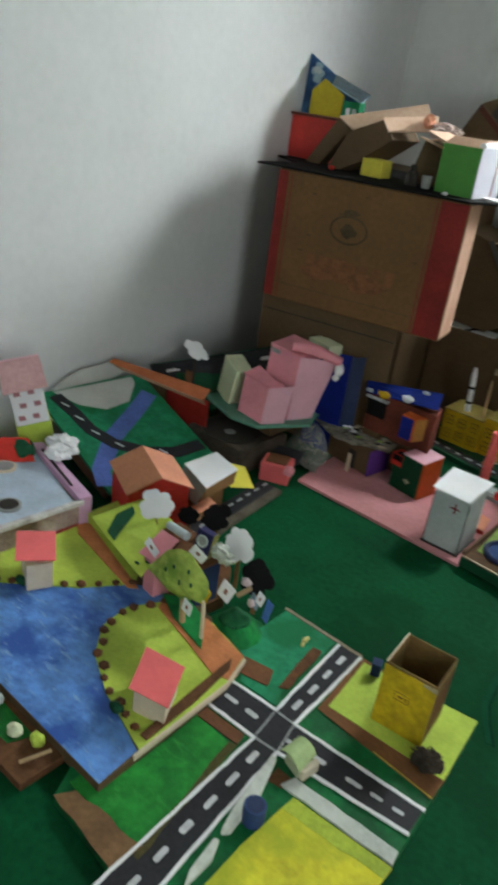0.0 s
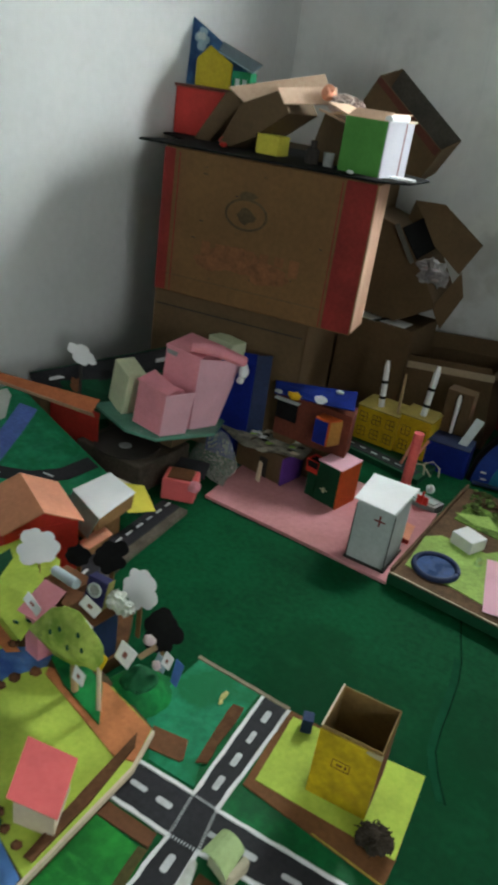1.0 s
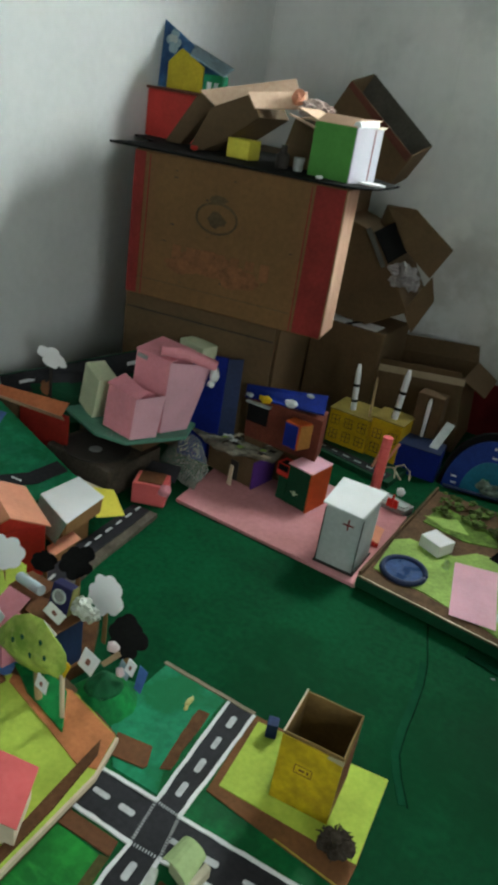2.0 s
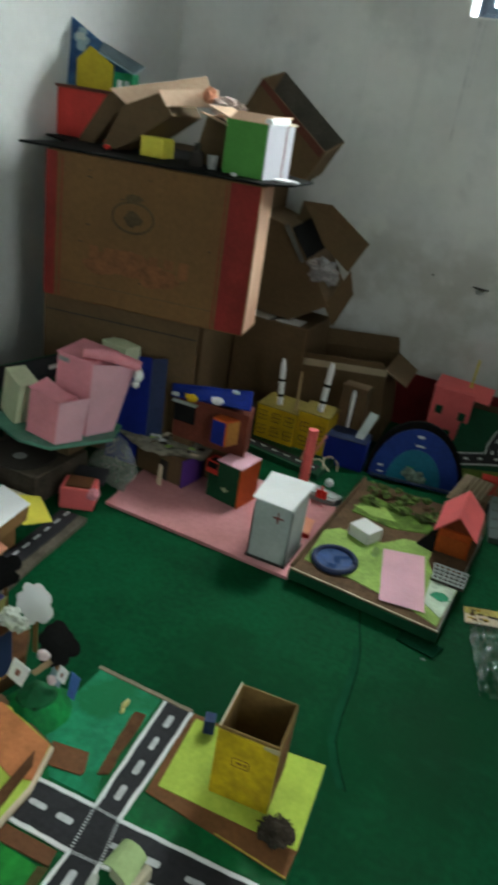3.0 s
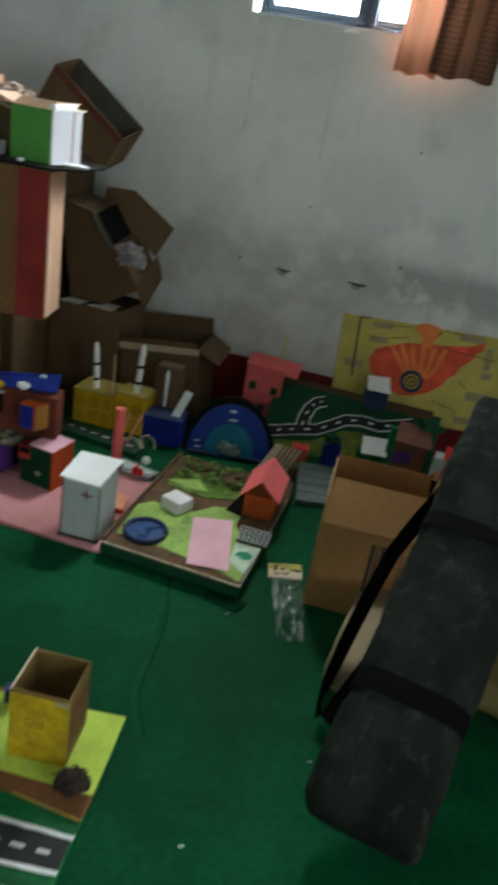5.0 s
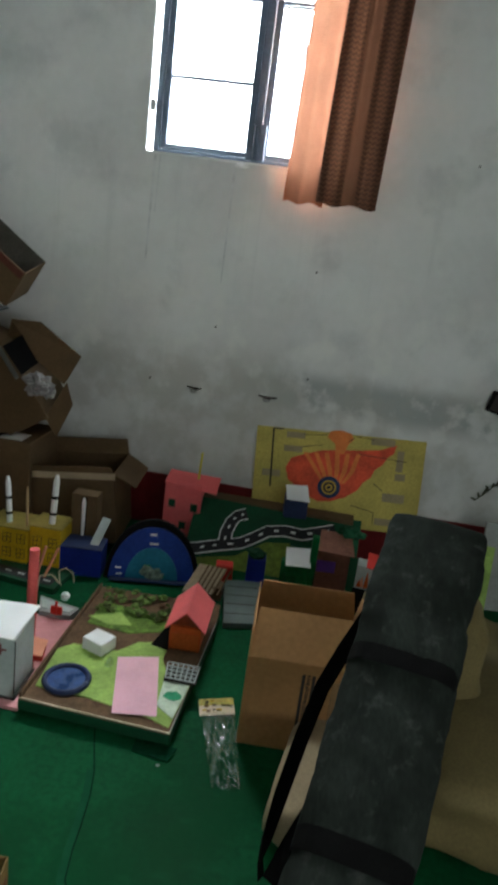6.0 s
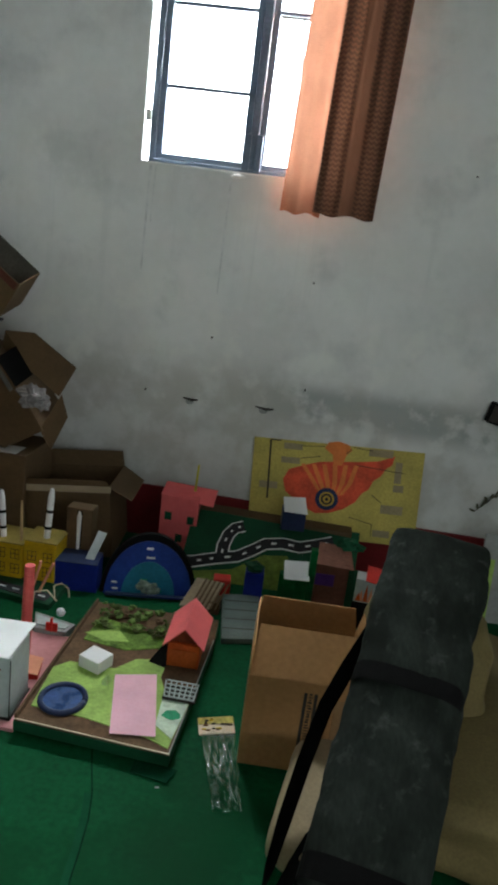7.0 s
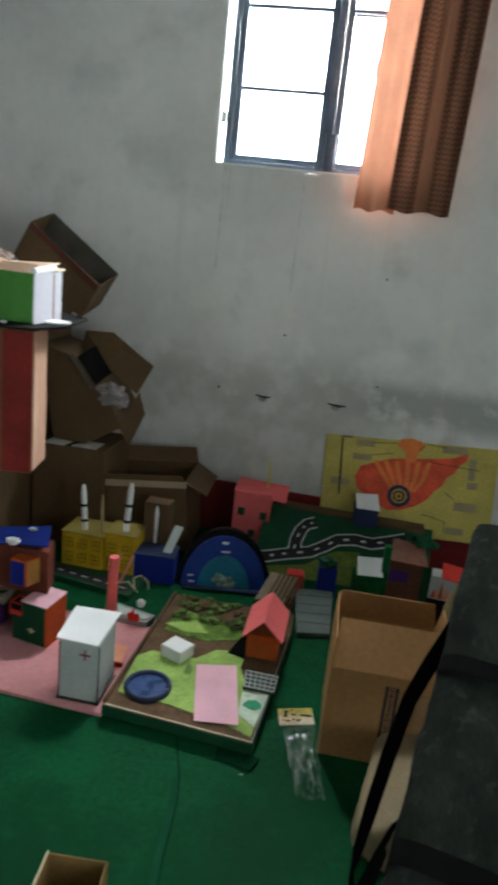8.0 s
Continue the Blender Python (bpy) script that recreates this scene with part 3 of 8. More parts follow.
for x, z, w, h in ((-0.008, 0.092, 0.036, 0.0016), (-0.008, 0.112, 0.032, 0.0016), (-0.025, 0.102, 0.0016, 0.02), (0.010, 0.102, 0.0016, 0.019), (-0.010, 0.102, 0.012, 0.0045), (0.002, 0.102, 0.004, 0.008)):
    part("drawn_line", box(empty_mesh(), x - w / 2, x + w / 2, -0.0657, -0.0649, z - h / 2, z + h / 2), SOIL, yb)
for k in range(6):
    part("tape_mark", box(empty_mesh(), 0.0563, 0.0569, -0.010 + k * 0.010, -0.004 + k * 0.010, 0.10, 0.168), PRINT_RED, yb)
for k in range(5):
    part("tape_mark", box(empty_mesh(), 0.0612, 0.0618, -0.05, 0.05, 0.04 + 0.022 * k, 0.047 + 0.022 * k), mat("dull_maroon_print", (0.13, 0.035, 0.025), 0.8, 0.2) if k == 0 else bpy.data.materials["dull_maroon_print"], yb)
part("tape", slab(empty_mesh(), [(0.030, -0.0662, 0.163), (0.062, -0.0662, 0.160), (0.0625, -0.0655, 0.172), (0.032, -0.0655, 0.170)], 0.0008), mat("shiny_tape", (0.42, 0.36, 0.22), 0.12, 0.1, gloss=0.6), yb, "strip of shiny clear tape")
part("rim_fold", box(empty_mesh(), -0.062, -0.0585, -0.0615, 0.0615, 0.1742, 0.1762), CREAM, yb)
wool = lump(lump(empty_mesh(), (0.184, 1.221, 0.047), 0.030, 2, 1.12, 1, 0.55, 0.35, 3), (0.168, 1.214, 0.043), 0.018, 5, 1, 1, 0.7, 0.5, 3)
rr = random.Random(77)
for k in range(90):
    a, e = rr.uniform(0, 2 * math.pi), rr.uniform(0.1, 1.2)
    d = Vector((math.cos(a) * math.cos(e), math.sin(a) * math.cos(e), 0.6 * math.sin(e)))
    c = Vector((0.182, 1.220, 0.046))
    bend = Vector((rr.uniform(-1, 1), rr.uniform(-1, 1), rr.uniform(-0.5, 0.5))) * 0.006
    tube(wool, [c + d * 0.022, c + d * 0.031 + bend, c + d * rr.uniform(0.036, 0.043)], [0.0024, 0.002, 0.0008], 4)
wpart("bush", wool, WOOL, yel, "dark brown woolly bush")
wpart("bin", box(empty_mesh(), -0.012, 0.012, -0.014, 0.014, 0.0, 0.038, at(-0.048, 1.380, 0.0259, 20)), bpy.data.materials["navy_blue_card"], yel, "small navy bin", bevel=0.002)

# ---- river model on its raised board ----
river = thing("river_model", at(-0.62, 0.93), "river model with lime banks, pebbles and paper houses", "school model")
ZR = 0.075
wpart("base", prism(empty_mesh(), [(-0.985, 0.662), (-0.226, 0.662), (-0.238, 1.03), (-0.266, 1.130), (-0.43, 1.172), (-0.60, 1.20), (-0.985, 1.19)], 0.040, ZR), CARD_DARK, river, "dark card base", bevel=0.002)
wpart("river_water", prism(empty_mesh(), [(-0.984, 0.663), (-0.2265, 0.663), (-0.236, 0.765), (-0.394, 0.816), (-0.502, 0.868), (-0.566, 0.94), (-0.582, 1.03), (-0.545, 1.10), (-0.575, 1.165), (-0.645, 1.10), (-0.724, 0.980), (-0.876, 0.832), (-0.984, 0.74)], ZR, ZR + 0.002), WATER, river, "blue brushed water")
bankA = [(-0.231, 0.768), (-0.240, 1.03), (-0.268, 1.124), (-0.40, 1.155), (-0.545, 1.107), (-0.584, 1.03), (-0.568, 0.938), (-0.502, 0.866), (-0.394, 0.813)]
bankB = [(-0.984, 0.742), (-0.876, 0.834), (-0.724, 0.982), (-0.645, 1.102), (-0.70, 1.195), (-0.984, 1.185)]
wpart("bank", prism(empty_mesh(), bankA, ZR, ZR + 0.0045), LIME, river, "lime paper bank")
wpart("bank", prism(empty_mesh(), bankB, ZR, ZR + 0.0045), LIME, river, "lime paper bank")
wpart("bank_path", prism(empty_mesh(), [(-0.256, 0.790), (-0.238, 0.792), (-0.244, 0.93), (-0.262, 1.066), (-0.281, 1.094), (-0.270, 0.94)], ZR + 0.0076, ZR + 0.0120), SOIL, river, "dark brown edging strip")
wpart("bank_path", prism(empty_mesh(), [(-0.243, 1.042), (-0.268, 1.122), (-0.320, 1.132), (-0.415, 1.152), (-0.540, 1.106), (-0.530, 1.088), (-0.400, 1.058), (-0.281, 1.027)], ZR + 0.0045, ZR + 0.0075), RUST, river, "rust orange painted path")
wpart("bank_path", prism(empty_mesh(), [(-0.640, 1.078), (-0.620, 1.098), (-0.935, 1.184), (-0.975, 1.164), (-0.919, 1.128)], ZR + 0.0045, ZR + 0.0075), RUST, river)
wpart("border", ribbon([(-0.965, 1.02), (-0.966, 1.16)], 0.026, ZR + 0.0045, ZR + 0.012), mat("dull_red_paint", (0.26, 0.045, 0.03), 0.8, 0.25), river, "dull red painted border")
wpart("board_edge", ribbon([(-0.2285, 0.75), (-0.2365, 1.03), (-0.263, 1.122)], 0.006, 0.067, ZR + 0.0050), CREAM, river, "pale cut board edge")
rnd = random.Random(4)


def pebbles(parent, line, n, z):
    pts = [Vector(p) for p in line]
    total = sum((b - a).length for a, b in zip(pts, pts[1:]))
    for i in range(n):
        s = total * (i + 0.4) / n
        for a, b in zip(pts, pts[1:]):
            if s <= (b - a).length:
                break
            s -= (b - a).length
        c = a.lerp(b, min(1, s / (b - a).length))
        r = rnd.uniform(0.009, 0.0135)
        wpart("pebble", lump(empty_mesh(), (c.x + rnd.uniform(-0.004, 0.004), c.y + rnd.uniform(-0.004, 0.004), z + r * 0.3), r, i, 1.1, 1, 0.6, 0.3, 1), SOIL if i % 3 else BROWN, parent, smooth=True)


pebbles(river, [(-0.262, 0.795), (-0.394, 0.822), (-0.495, 0.872), (-0.558, 0.94), (-0.574, 1.03), (-0.54, 1.095)], 13, ZR + 0.0045)
pebbles(river, [(-0.89, 0.83), (-0.73, 0.985), (-0.655, 1.10), (-0.61, 1.16)], 10, ZR + 0.0045)
wpart("pebble", lump(empty_mesh(), (-0.345, 0.80, ZR + 0.01), 0.014, 8, 1.4, 0.9, 0.8), DKGREEN, river, "dark green clay bush")
wpart("pebble", lump(empty_mesh(), (-0.83, 0.885, ZR + 0.01), 0.014, 9, 1.4, 0.9, 0.8), DKGREEN, river, "dark green clay bush")
h1 = wpart("paper_house", prism(empty_mesh(), [(-0.318, 0.822), (-0.243, 0.843), (-0.290, 0.925), (-0.374, 0.905)], ZR + 0.0045, 0.146), CREAM, river, "beige paper house")
wpart("roof", slab(empty_mesh(), [(-0.322, 0.811, 0.150), (-0.229, 0.836, 0.148), (-0.285, 0.937, 0.154), (-0.386, 0.914, 0.156)], 0.002), CORAL, h1, "coral paper roof")
h2 = wpart("paper_house", prism(empty_mesh(), [(-0.79, 0.875), (-0.765, 0.935), (-0.85, 0.985), (-0.885, 0.92)], ZR + 0.0045, 0.155), CREAM, river, "beige paper house")
wpart("roof", slab(empty_mesh(), [(-0.814, 0.858, 0.168), (-0.758, 0.939, 0.164), (-0.861, 1.011, 0.168), (-0.916, 0.927, 0.174)], 0.002), CORAL, h2, "coral paper roof")
# the model lies low, so it is drawn out a little from the room and let down
LOW = Matrix.Translation((0.446, 0.174, 1.233)) @ Matrix.Scale(1.026, 4) @ Matrix.Translation((-0.446, -0.174, -1.233))
river.matrix_basis = LOW @ river.matrix_basis
# the garden board that the river model rests on
gard = thing("garden_model", at(-0.6, 0.75), "brown and green garden model under the river board", "school model")
wpart("base", prism(empty_mesh(), [(-1.0, 0.56), (-0.36, 0.575), (-0.352, 0.95), (-1.0, 0.95)], 0.0, 0.022), SOIL, gard, "brown painted board", bevel=0.002)
wpart("lawn", prism(empty_mesh(), [(-0.8, 0.60), (-0.46, 0.61), (-0.44, 0.66), (-0.8, 0.67)], 0.022, 0.0235), GREEN_MID, gard)
for k, (x, y, mt) in enumerate(((-0.47, 0.635, LIME_PALE), (-0.53, 0.615, RED), (-0.42, 0.655, LIME), (-0.57, 0.65, GREY_PAPER))):
    wpart("bush", lump(empty_mesh(), (x, y, 0.034), 0.016, k, 1.2, 1, 0.9, 0.4), mt, gard, "small crumpled paper bush")
wpart("twig", tube(empty_mesh(), [(-0.40, 0.60, 0.028), (-0.37, 0.655, 0.045)], 0.004, 6), WOOD, gard)

# ---- village model with paper trees behind the river ----
vill = thing("village_model", at(-0.6, 1.3), "cluttered village model on lime and brown board", "school model")
wpart("base", prism(empty_mesh(), [(-0.99, 1.205), (-0.50, 1.19), (-0.485, 1.29), (-0.56, 1.40), (-0.64, 1.43), (-0.99, 1.40)], 0.0, 0.040), SOIL, vill, "brown painted base", bevel=0.003)
wpart("lawn", prism(empty_mesh(), [(-0.985, 1.21), (-0.655, 1.205), (-0.80, 1.385), (-0.985, 1.395)], 0.040, 0.086), LIME, vill, "lime paper lawn")
TA, TB, TC, TD = Vector((-0.915, 1.168, 0.122)), Vector((-0.615, 1.095, 0.122)), Vector((-0.630, 1.180, 0.165)), Vector((-0.865, 1.345, 0.160))
wpart("lawn", slab(empty_mesh(), [TA, TB, TC, TD], 0.004), LIME, vill, "tilted lime card")
TN = (TB - TA).cross(TD - TA).normalized()
for k, (p, q) in enumerate(((0.90, 0.72), (0.96, 0.40), (0.80, 0.85), (0.86, 0.15))):
    c = TA.lerp(TB, p).lerp(TD.lerp(TC, p), q) + TN * 0.003
    wpart("seed", lump(empty_mesh(), tuple(c), 0.008, k, 1.3, 0.6, 0.35, 0.2, 1), DKGREEN, vill, smooth=True)
wpart("lawn_foot", prism(empty_mesh(), [(-0.87, 1.21), (-0.68, 1.21), (-0.70, 1.235), (-0.85, 1.30)], 0.040, 0.122), CARD, vill)
wpart("painted_tree", slab(empty_mesh(), [(-0.818, 1.148, 0.1335), (-0.772, 1.135, 0.1335), (-0.785, 1.17, 0.146), (-0.815, 1.245, 0.158), (-0.848, 1.265, 0.158), (-0.856, 1.21, 0.147)], 0.002), DKGREEN, vill, "dark green painted tree shape")
# a domed hill beside the board, and a flat one on it


def cone_hill(far, lift, seed):
    """The upper part of a rough conical hill, out to a share of its radius."""
    bm = empty_mesh()
    rings = []
    for j in range(9):
        r = far * j / 8
        ring = []
        for i in range(32):
            a = 2 * math.pi * i / 32
            k = 1 + 0.10 * noise.noise(Vector((2 * math.cos(a), 2 * math.sin(a), seed)))
            z = 0.092 * (1 - r ** 1.25) + 0.006 * noise.noise(Vector((5 * r * math.cos(a), 5 * r * math.sin(a), 7.0)))
            ring.append(bm.verts.new((-0.388 + 0.092 * r * k * math.cos(a), 1.224 + 0.098 * r * k * math.sin(a), max(0.0, z) + lift)))
        rings.append(ring)
    for a, b in zip(rings, rings[1:]):
        for i in range(32):
            bm.faces.new((a[i], b[i], b[(i + 1) % 32], a[(i + 1) % 32]))
    bm.faces.new(rings[-1])
    bmesh.ops.remove_doubles(bm, verts=bm.verts[:], dist=0.0004)
    bmesh.ops.recalc_face_normals(bm, faces=bm.faces[:])
    return bm


wpart("green_mound", cone_hill(1.0, 0.0, 3.0), HILL_GREEN, vill, "green painted hill", smooth=True)
wpart("mound_top", cone_hill(0.44, 0.0025, 5.0), mat("bottle_green_paint", (0.008, 0.095, 0.034), 0.75, 0.3, 14.0), vill, "dark green painted hilltop", smooth=True)
wpart("green_mound", slab(empty_mesh(), [LOW @ Vector(p) for p in ((-0.480, 1.088, 0.0885), (-0.350, 1.060, 0.0865), (-0.415, 1.138, 0.0915), (-0.497, 1.160, 0.096), (-0.553, 1.122, 0.094))], 0.005), HILL_GREEN, vill, "green painted card hill", bevel=0.0015)
leaf = empty_mesh()
outline = [(-0.600, 0.150), (-0.575, 0.196), (-0.540, 0.240), (-0.505, 0.256), (-0.470, 0.262), (-0.436, 0.256), (-0.410, 0.246), (-0.394, 0.225), (-0.387, 0.205), (-0.392, 0.184), (-0.402, 0.170), (-0.435, 0.156), (-0.470, 0.142), (-0.516, 0.137), (-0.556, 0.138)]
rims = []
for lift in (0.0, 0.003):
    hub = leaf.verts.new((-0.49, 1.088 - lift, 0.198))
    inner = [leaf.verts.new((-0.49 + 0.5 * (x + 0.49), 1.093 + 0.10 * (0.5 * (z - 0.198)) - lift + 0.003 * noise.noise(Vector((x * 40, z * 40, 1))), 0.198 + 0.5 * (z - 0.198))) for x, z in outline]
    outer = [leaf.verts.new((x, 1.108 + 0.10 * (z - 0.198) - lift + 0.012 * noise.noise(Vector((x * 50, z * 50, 2))), z + 0.014 * noise.noise(Vector((x * 90, z * 90, 3))))) for x, z in outline]
    n = len(outline)
    for i in range(n):
        leaf.faces.new((hub, inner[i], inner[(i + 1) % n]))
        leaf.faces.new((inner[i], outer[i], outer[(i + 1) % n], inner[(i + 1) % n]))
    rims.append(outer)
for i in range(n):
    leaf.faces.new((rims[0][i], rims[0][(i + 1) % n], rims[1][(i + 1) % n], rims[1][i]))
wpart("leaf_mound", leaf, painted("leaf_lime_paint", (0.34, 0.43, 0.09), (0.15, 0.28, 0.04), (0.52, 0.54, 0.20), 9.0, (1.0, 1.0, 1.0), 0.85, 0.1, 0.6), vill, "large lime paper leaf", smooth=True)
for k, (x, z) in enumerate(((-0.545, 0.175), (-0.520, 0.205), (-0.490, 0.232), (-0.445, 0.240), (-0.470, 0.195), (-0.435, 0.205))):
    wpart("seed", lump(empty_mesh(), (x, 1.085 + 0.12 * abs(x + 0.49), z), 0.007, k, 0.7, 0.4, 1.2, 0.2, 1), DKGREEN, vill, smooth=True)
wpart("leaf_tip", slab(empty_mesh(), [(-0.404, 1.098, 0.166), (-0.388, 1.100, 0.178), (-0.380, 1.106, 0.206), (-0.396, 1.104, 0.218)], 0.003), YELLOW, vill, "yellow leaf tip")
wpart("post", tube(empty_mesh(), [(-0.47, 1.115, 0.050), (-0.475, 1.11, 0.17)], 0.008, 8), WOOD, vill)
wpart("post", tube(empty_mesh(), [(-0.398, 1.110, 0.052), (-0.396, 1.102, 0.180)], 0.005, 8), CREAM, vill, "cream paper stalk")
MARK = mat("dull_red_mark", (0.24, 0.10, 0.08), 0.8, 0.2)
for a, b, c, d in ((((-0.383, 1.130, 0.196), (-0.348, 1.130, 0.184), (-0.334, 1.140, 0.226), (-0.374, 1.140, 0.238))),
                   ((-0.552, 1.200, 0.192), (-0.505, 1.200, 0.178), (-0.498, 1.215, 0.196), (-0.545, 1.215, 0.212)),
                   ((-0.636, 1.120, 0.206), (-0.592, 1.118, 0.184), (-0.588, 1.128, 0.200), (-0.630, 1.130, 0.224)),
                   ((-0.525, 1.160, 0.190), (-0.480, 1.158, 0.178), (-0.478, 1.168, 0.190), (-0.520, 1.170, 0.204)),
                   ((-0.452, 1.084, 0.130), (-0.422, 1.084, 0.122), (-0.420, 1.090, 0.150), (-0.448, 1.090, 0.162)),
                   ((-0.296, 1.168, 0.206), (-0.276, 1.168, 0.200), (-0.272, 1.176, 0.226), (-0.292, 1.176, 0.234))):
    tag = wpart("paper_tag", slab(empty_mesh(), [a, b, c, d], 0.0015), WHITE, vill, "small white paper tag")
    a, b, c, d = (Vector(p) for p in (a, b, c, d))
    up = (b - a).cross(d - a).normalized() * 0.0012
    quad = [a.lerp(b, p).lerp(d.lerp(c, p), q) + up for p, q in ((0.36, 0.35), (0.62, 0.35), (0.62, 0.65), (0.36, 0.65))]
    wpart("mark", slab(empty_mesh(), quad, 0.0006), MARK, tag)
wpart("stick", slab(empty_mesh(), [(-0.350, 1.160, 0.198), (-0.340, 1.160, 0.193), (-0.322, 1.190, 0.212), (-0.332, 1.192, 0.218)], 0.004), mat("tan_stick", (0.34, 0.23, 0.13), 0.85, 0.2), vill, "tan card stick")
wpart("cotton_bud", lump(lump(empty_mesh(), (-0.345, 1.190, 0.222), 0.012, 3, 1.3, 0.8, 0.8, 0.5), (-0.310, 1.175, 0.188), 0.011, 5, 1.0, 0.8, 1.1, 0.5), mat("rosy_white_cotton", (0.62, 0.50, 0.52), 0.9, 0.15), vill, "rosy white cotton", smooth=True)
wpart("blue_scrap", slab(empty_mesh(), [(-0.318, 1.172, 0.186), (-0.292, 1.174, 0.176), (-0.290, 1.180, 0.198), (-0.314, 1.182, 0.214)], 0.002), mat("grey_blue_paper", (0.26, 0.36, 0.42), 0.8, 0.15), vill, "grey blue paper scrap")
wpart("blue_scrap", slab(empty_mesh(), [(-0.284, 1.190, 0.150), (-0.268, 1.190, 0.144), (-0.262, 1.200, 0.196), (-0.282, 1.200, 0.204)], 0.002), mat("bright_blue_scrap", (0.06, 0.14, 0.40), 0.8, 0.2), vill, "bright blue paper scrap")
pinkh = wpart("paper_house", prism(empty_mesh(), [(-0.645, 1.135), (-0.60, 1.13), (-0.59, 1.18), (-0.64, 1.185)], 0.040, 0.17), PINK, vill, "pink paper house")
wpart("roof", slab(empty_mesh(), [(-0.655, 1.12, 0.165), (-0.585, 1.12, 0.17), (-0.58, 1.19, 0.215), (-0.65, 1.195, 0.21)], 0.002), PINK, pinkh)
barn = wpart("barn", prism(empty_mesh(), [(-0.590, 1.206), (-0.503, 1.190), (-0.497, 1.268), (-0.606, 1.240)], 0.040, 0.163), NAVY, vill, "navy card barn")
wpart("roof", slab(empty_mesh(), [(-0.602, 1.197, 0.168), (-0.494, 1.180, 0.170), (-0.486, 1.280, 0.172), (-0.624, 1.246, 0.170)], 0.003), BROWN, barn, "brown card roof")
CM = at(-0.542, 1.243, 0.1722, 8, -12, 4) @ Matrix.Scale(0.72, 4)
camera_box = part("ring_box", box(empty_mesh(), -0.036, 0.034, -0.020, 0.020, 0.0, 0.092), mat("indigo_card", (0.020, 0.020, 0.075), 0.6, 0.25), vill, "indigo box with a pale ring", bevel=0.003, m=vill.matrix_basis.inverted() @ CM)
part("ring", tube(empty_mesh(), [(0.021 * math.cos(2 * math.pi * k / 20) - 0.004, -0.0225, 0.055 + 0.021 * math.sin(2 * math.pi * k / 20)) for k in range(21)], 0.004, 8), GREY_PAPER, camera_box, "pale grey ring")
part("ring_fill", prism(empty_mesh(), disc(0.018, 20), -0.001, 0.001), GREY, camera_box, m=pose(-0.004, -0.0212, 0.055, 90))
part("side_panel", box(empty_mesh(), 0.0345, 0.0365, -0.018, 0.018, 0.0, 0.095), mat("olive_paper", (0.20, 0.19, 0.06), 0.8, 0.2), camera_box, "olive paper side")
wpart("crumpled_paper", lump(lump(empty_mesh(), (-0.502, 1.262, 0.195), 0.026, 11, 1.1, 0.8, 0.8, 0.7, 3), (-0.482, 1.268, 0.180), 0.020, 12, 1.1, 0.9, 0.8, 0.7, 3), bpy.data.materials["grey_white_card"], vill, "crumpled grey white paper")
wpart("paper_roll", tube(empty_mesh(), [(-0.69, 1.262, 0.176), (-0.605, 1.246, 0.190)], 0.012, 14), mat("pale_blue_paper", (0.46, 0.55, 0.60), 0.8, 0.1), vill, "pale blue paper roll")
wpart("clay_house", box(empty_mesh(), -0.70, -0.615, 1.235, 1.31, 0.040, 0.163), BROWN, vill, "brown card house", bevel=0.002)
for m, r, h, mt, tr, lab, s, tall, spin in (
        (at(-0.752, 1.262, 0.086), 0.054, 0.125, WHITE, CARD, "white cloud-shaped paper tree with a card trunk", 1, 0.92, 10),
        (at(-0.615, 1.37, 0.040), 0.048, 0.157, BLACK, CARD, "black cloud-shaped paper tree with a card trunk", 2, 0.9, 20),
        (at(-0.494, 1.335, 0.040), 0.055, 0.145, WHITE, CARD, "white cloud-shaped paper tree leaning on its trunk", 3, 0.72, 118),
        (at(-0.360, 1.250, 0.080), 0.054, 0.115, BLACK, CARD, "black cloud-shaped paper tree with a card trunk", 4, 0.82, 120),
        (at(-0.70, 1.345, 0.040), 0.034, 0.13, BLACK, CARD, "small black cloud-shaped paper tree", 6, 0.85, 0)):
    paper_tree(m, r, h, mt, tr, lab, s, tall, spin)

# ---- house with a pale blue flat roof, and the tower behind it ----
flat = thing("flat_roof_house", at(-1.2, 1.05), "model house with a pale blue flat roof and round vents", "school model")
wpart("house_body", prism(empty_mesh(), [(-1.02, 0.78), (-0.990, 1.185), (-1.38, 1.29), (-1.42, 0.78)], 0.0, 0.122), mat("stained_wall_card", (0.34, 0.27, 0.24), 0.85, 0.3, 12.0, 90.0, 0.2, (0.16, 0.07, 0.05), 0.6), flat, "stained brown and white card walls")
wpart("roof", prism(empty_mesh(), [(-1.035, 0.77), (-1.0, 1.17), (-1.385, 1.27), (-1.425, 0.77)], 0.122, 0.130), mat("pale_blue_card", (0.42, 0.50, 0.60), 0.7, 0.14, 10), flat, "pale blue painted roof")
wpart("eave", ribbon([(-1.013, 0.78), (-0.985, 1.19)], 0.016, 0.124, 0.138), mat("grubby_white_paper", (0.62, 0.62, 0.61), 0.85, 0.2, 14.0, 90.0, 0.15, (0.26, 0.20, 0.18), 0.5), flat, "grubby white paper eave")
for x, y, mt in ((-1.29, 1.12, CREAM), (-1.09, 1.01, GREY)):
    v = wpart("vent", prism(empty_mesh(), disc(0.036, 24, cx=x, cy=y), 0.130, 0.137), mt, flat)
    wpart("hole", prism(empty_mesh(), disc(0.028, 24, cx=x, cy=y), 0.137, 0.1385), PRINT_DARK if mt is GREY else GREY, v)
wpart("side_wall", ribbon([(-1.40, 1.292), (-0.985, 1.200)], 0.040, 0.0, 0.144), mat("lavender_paper", (0.58, 0.36, 0.52), 0.8, 0.1), flat, "lavender paper wall")
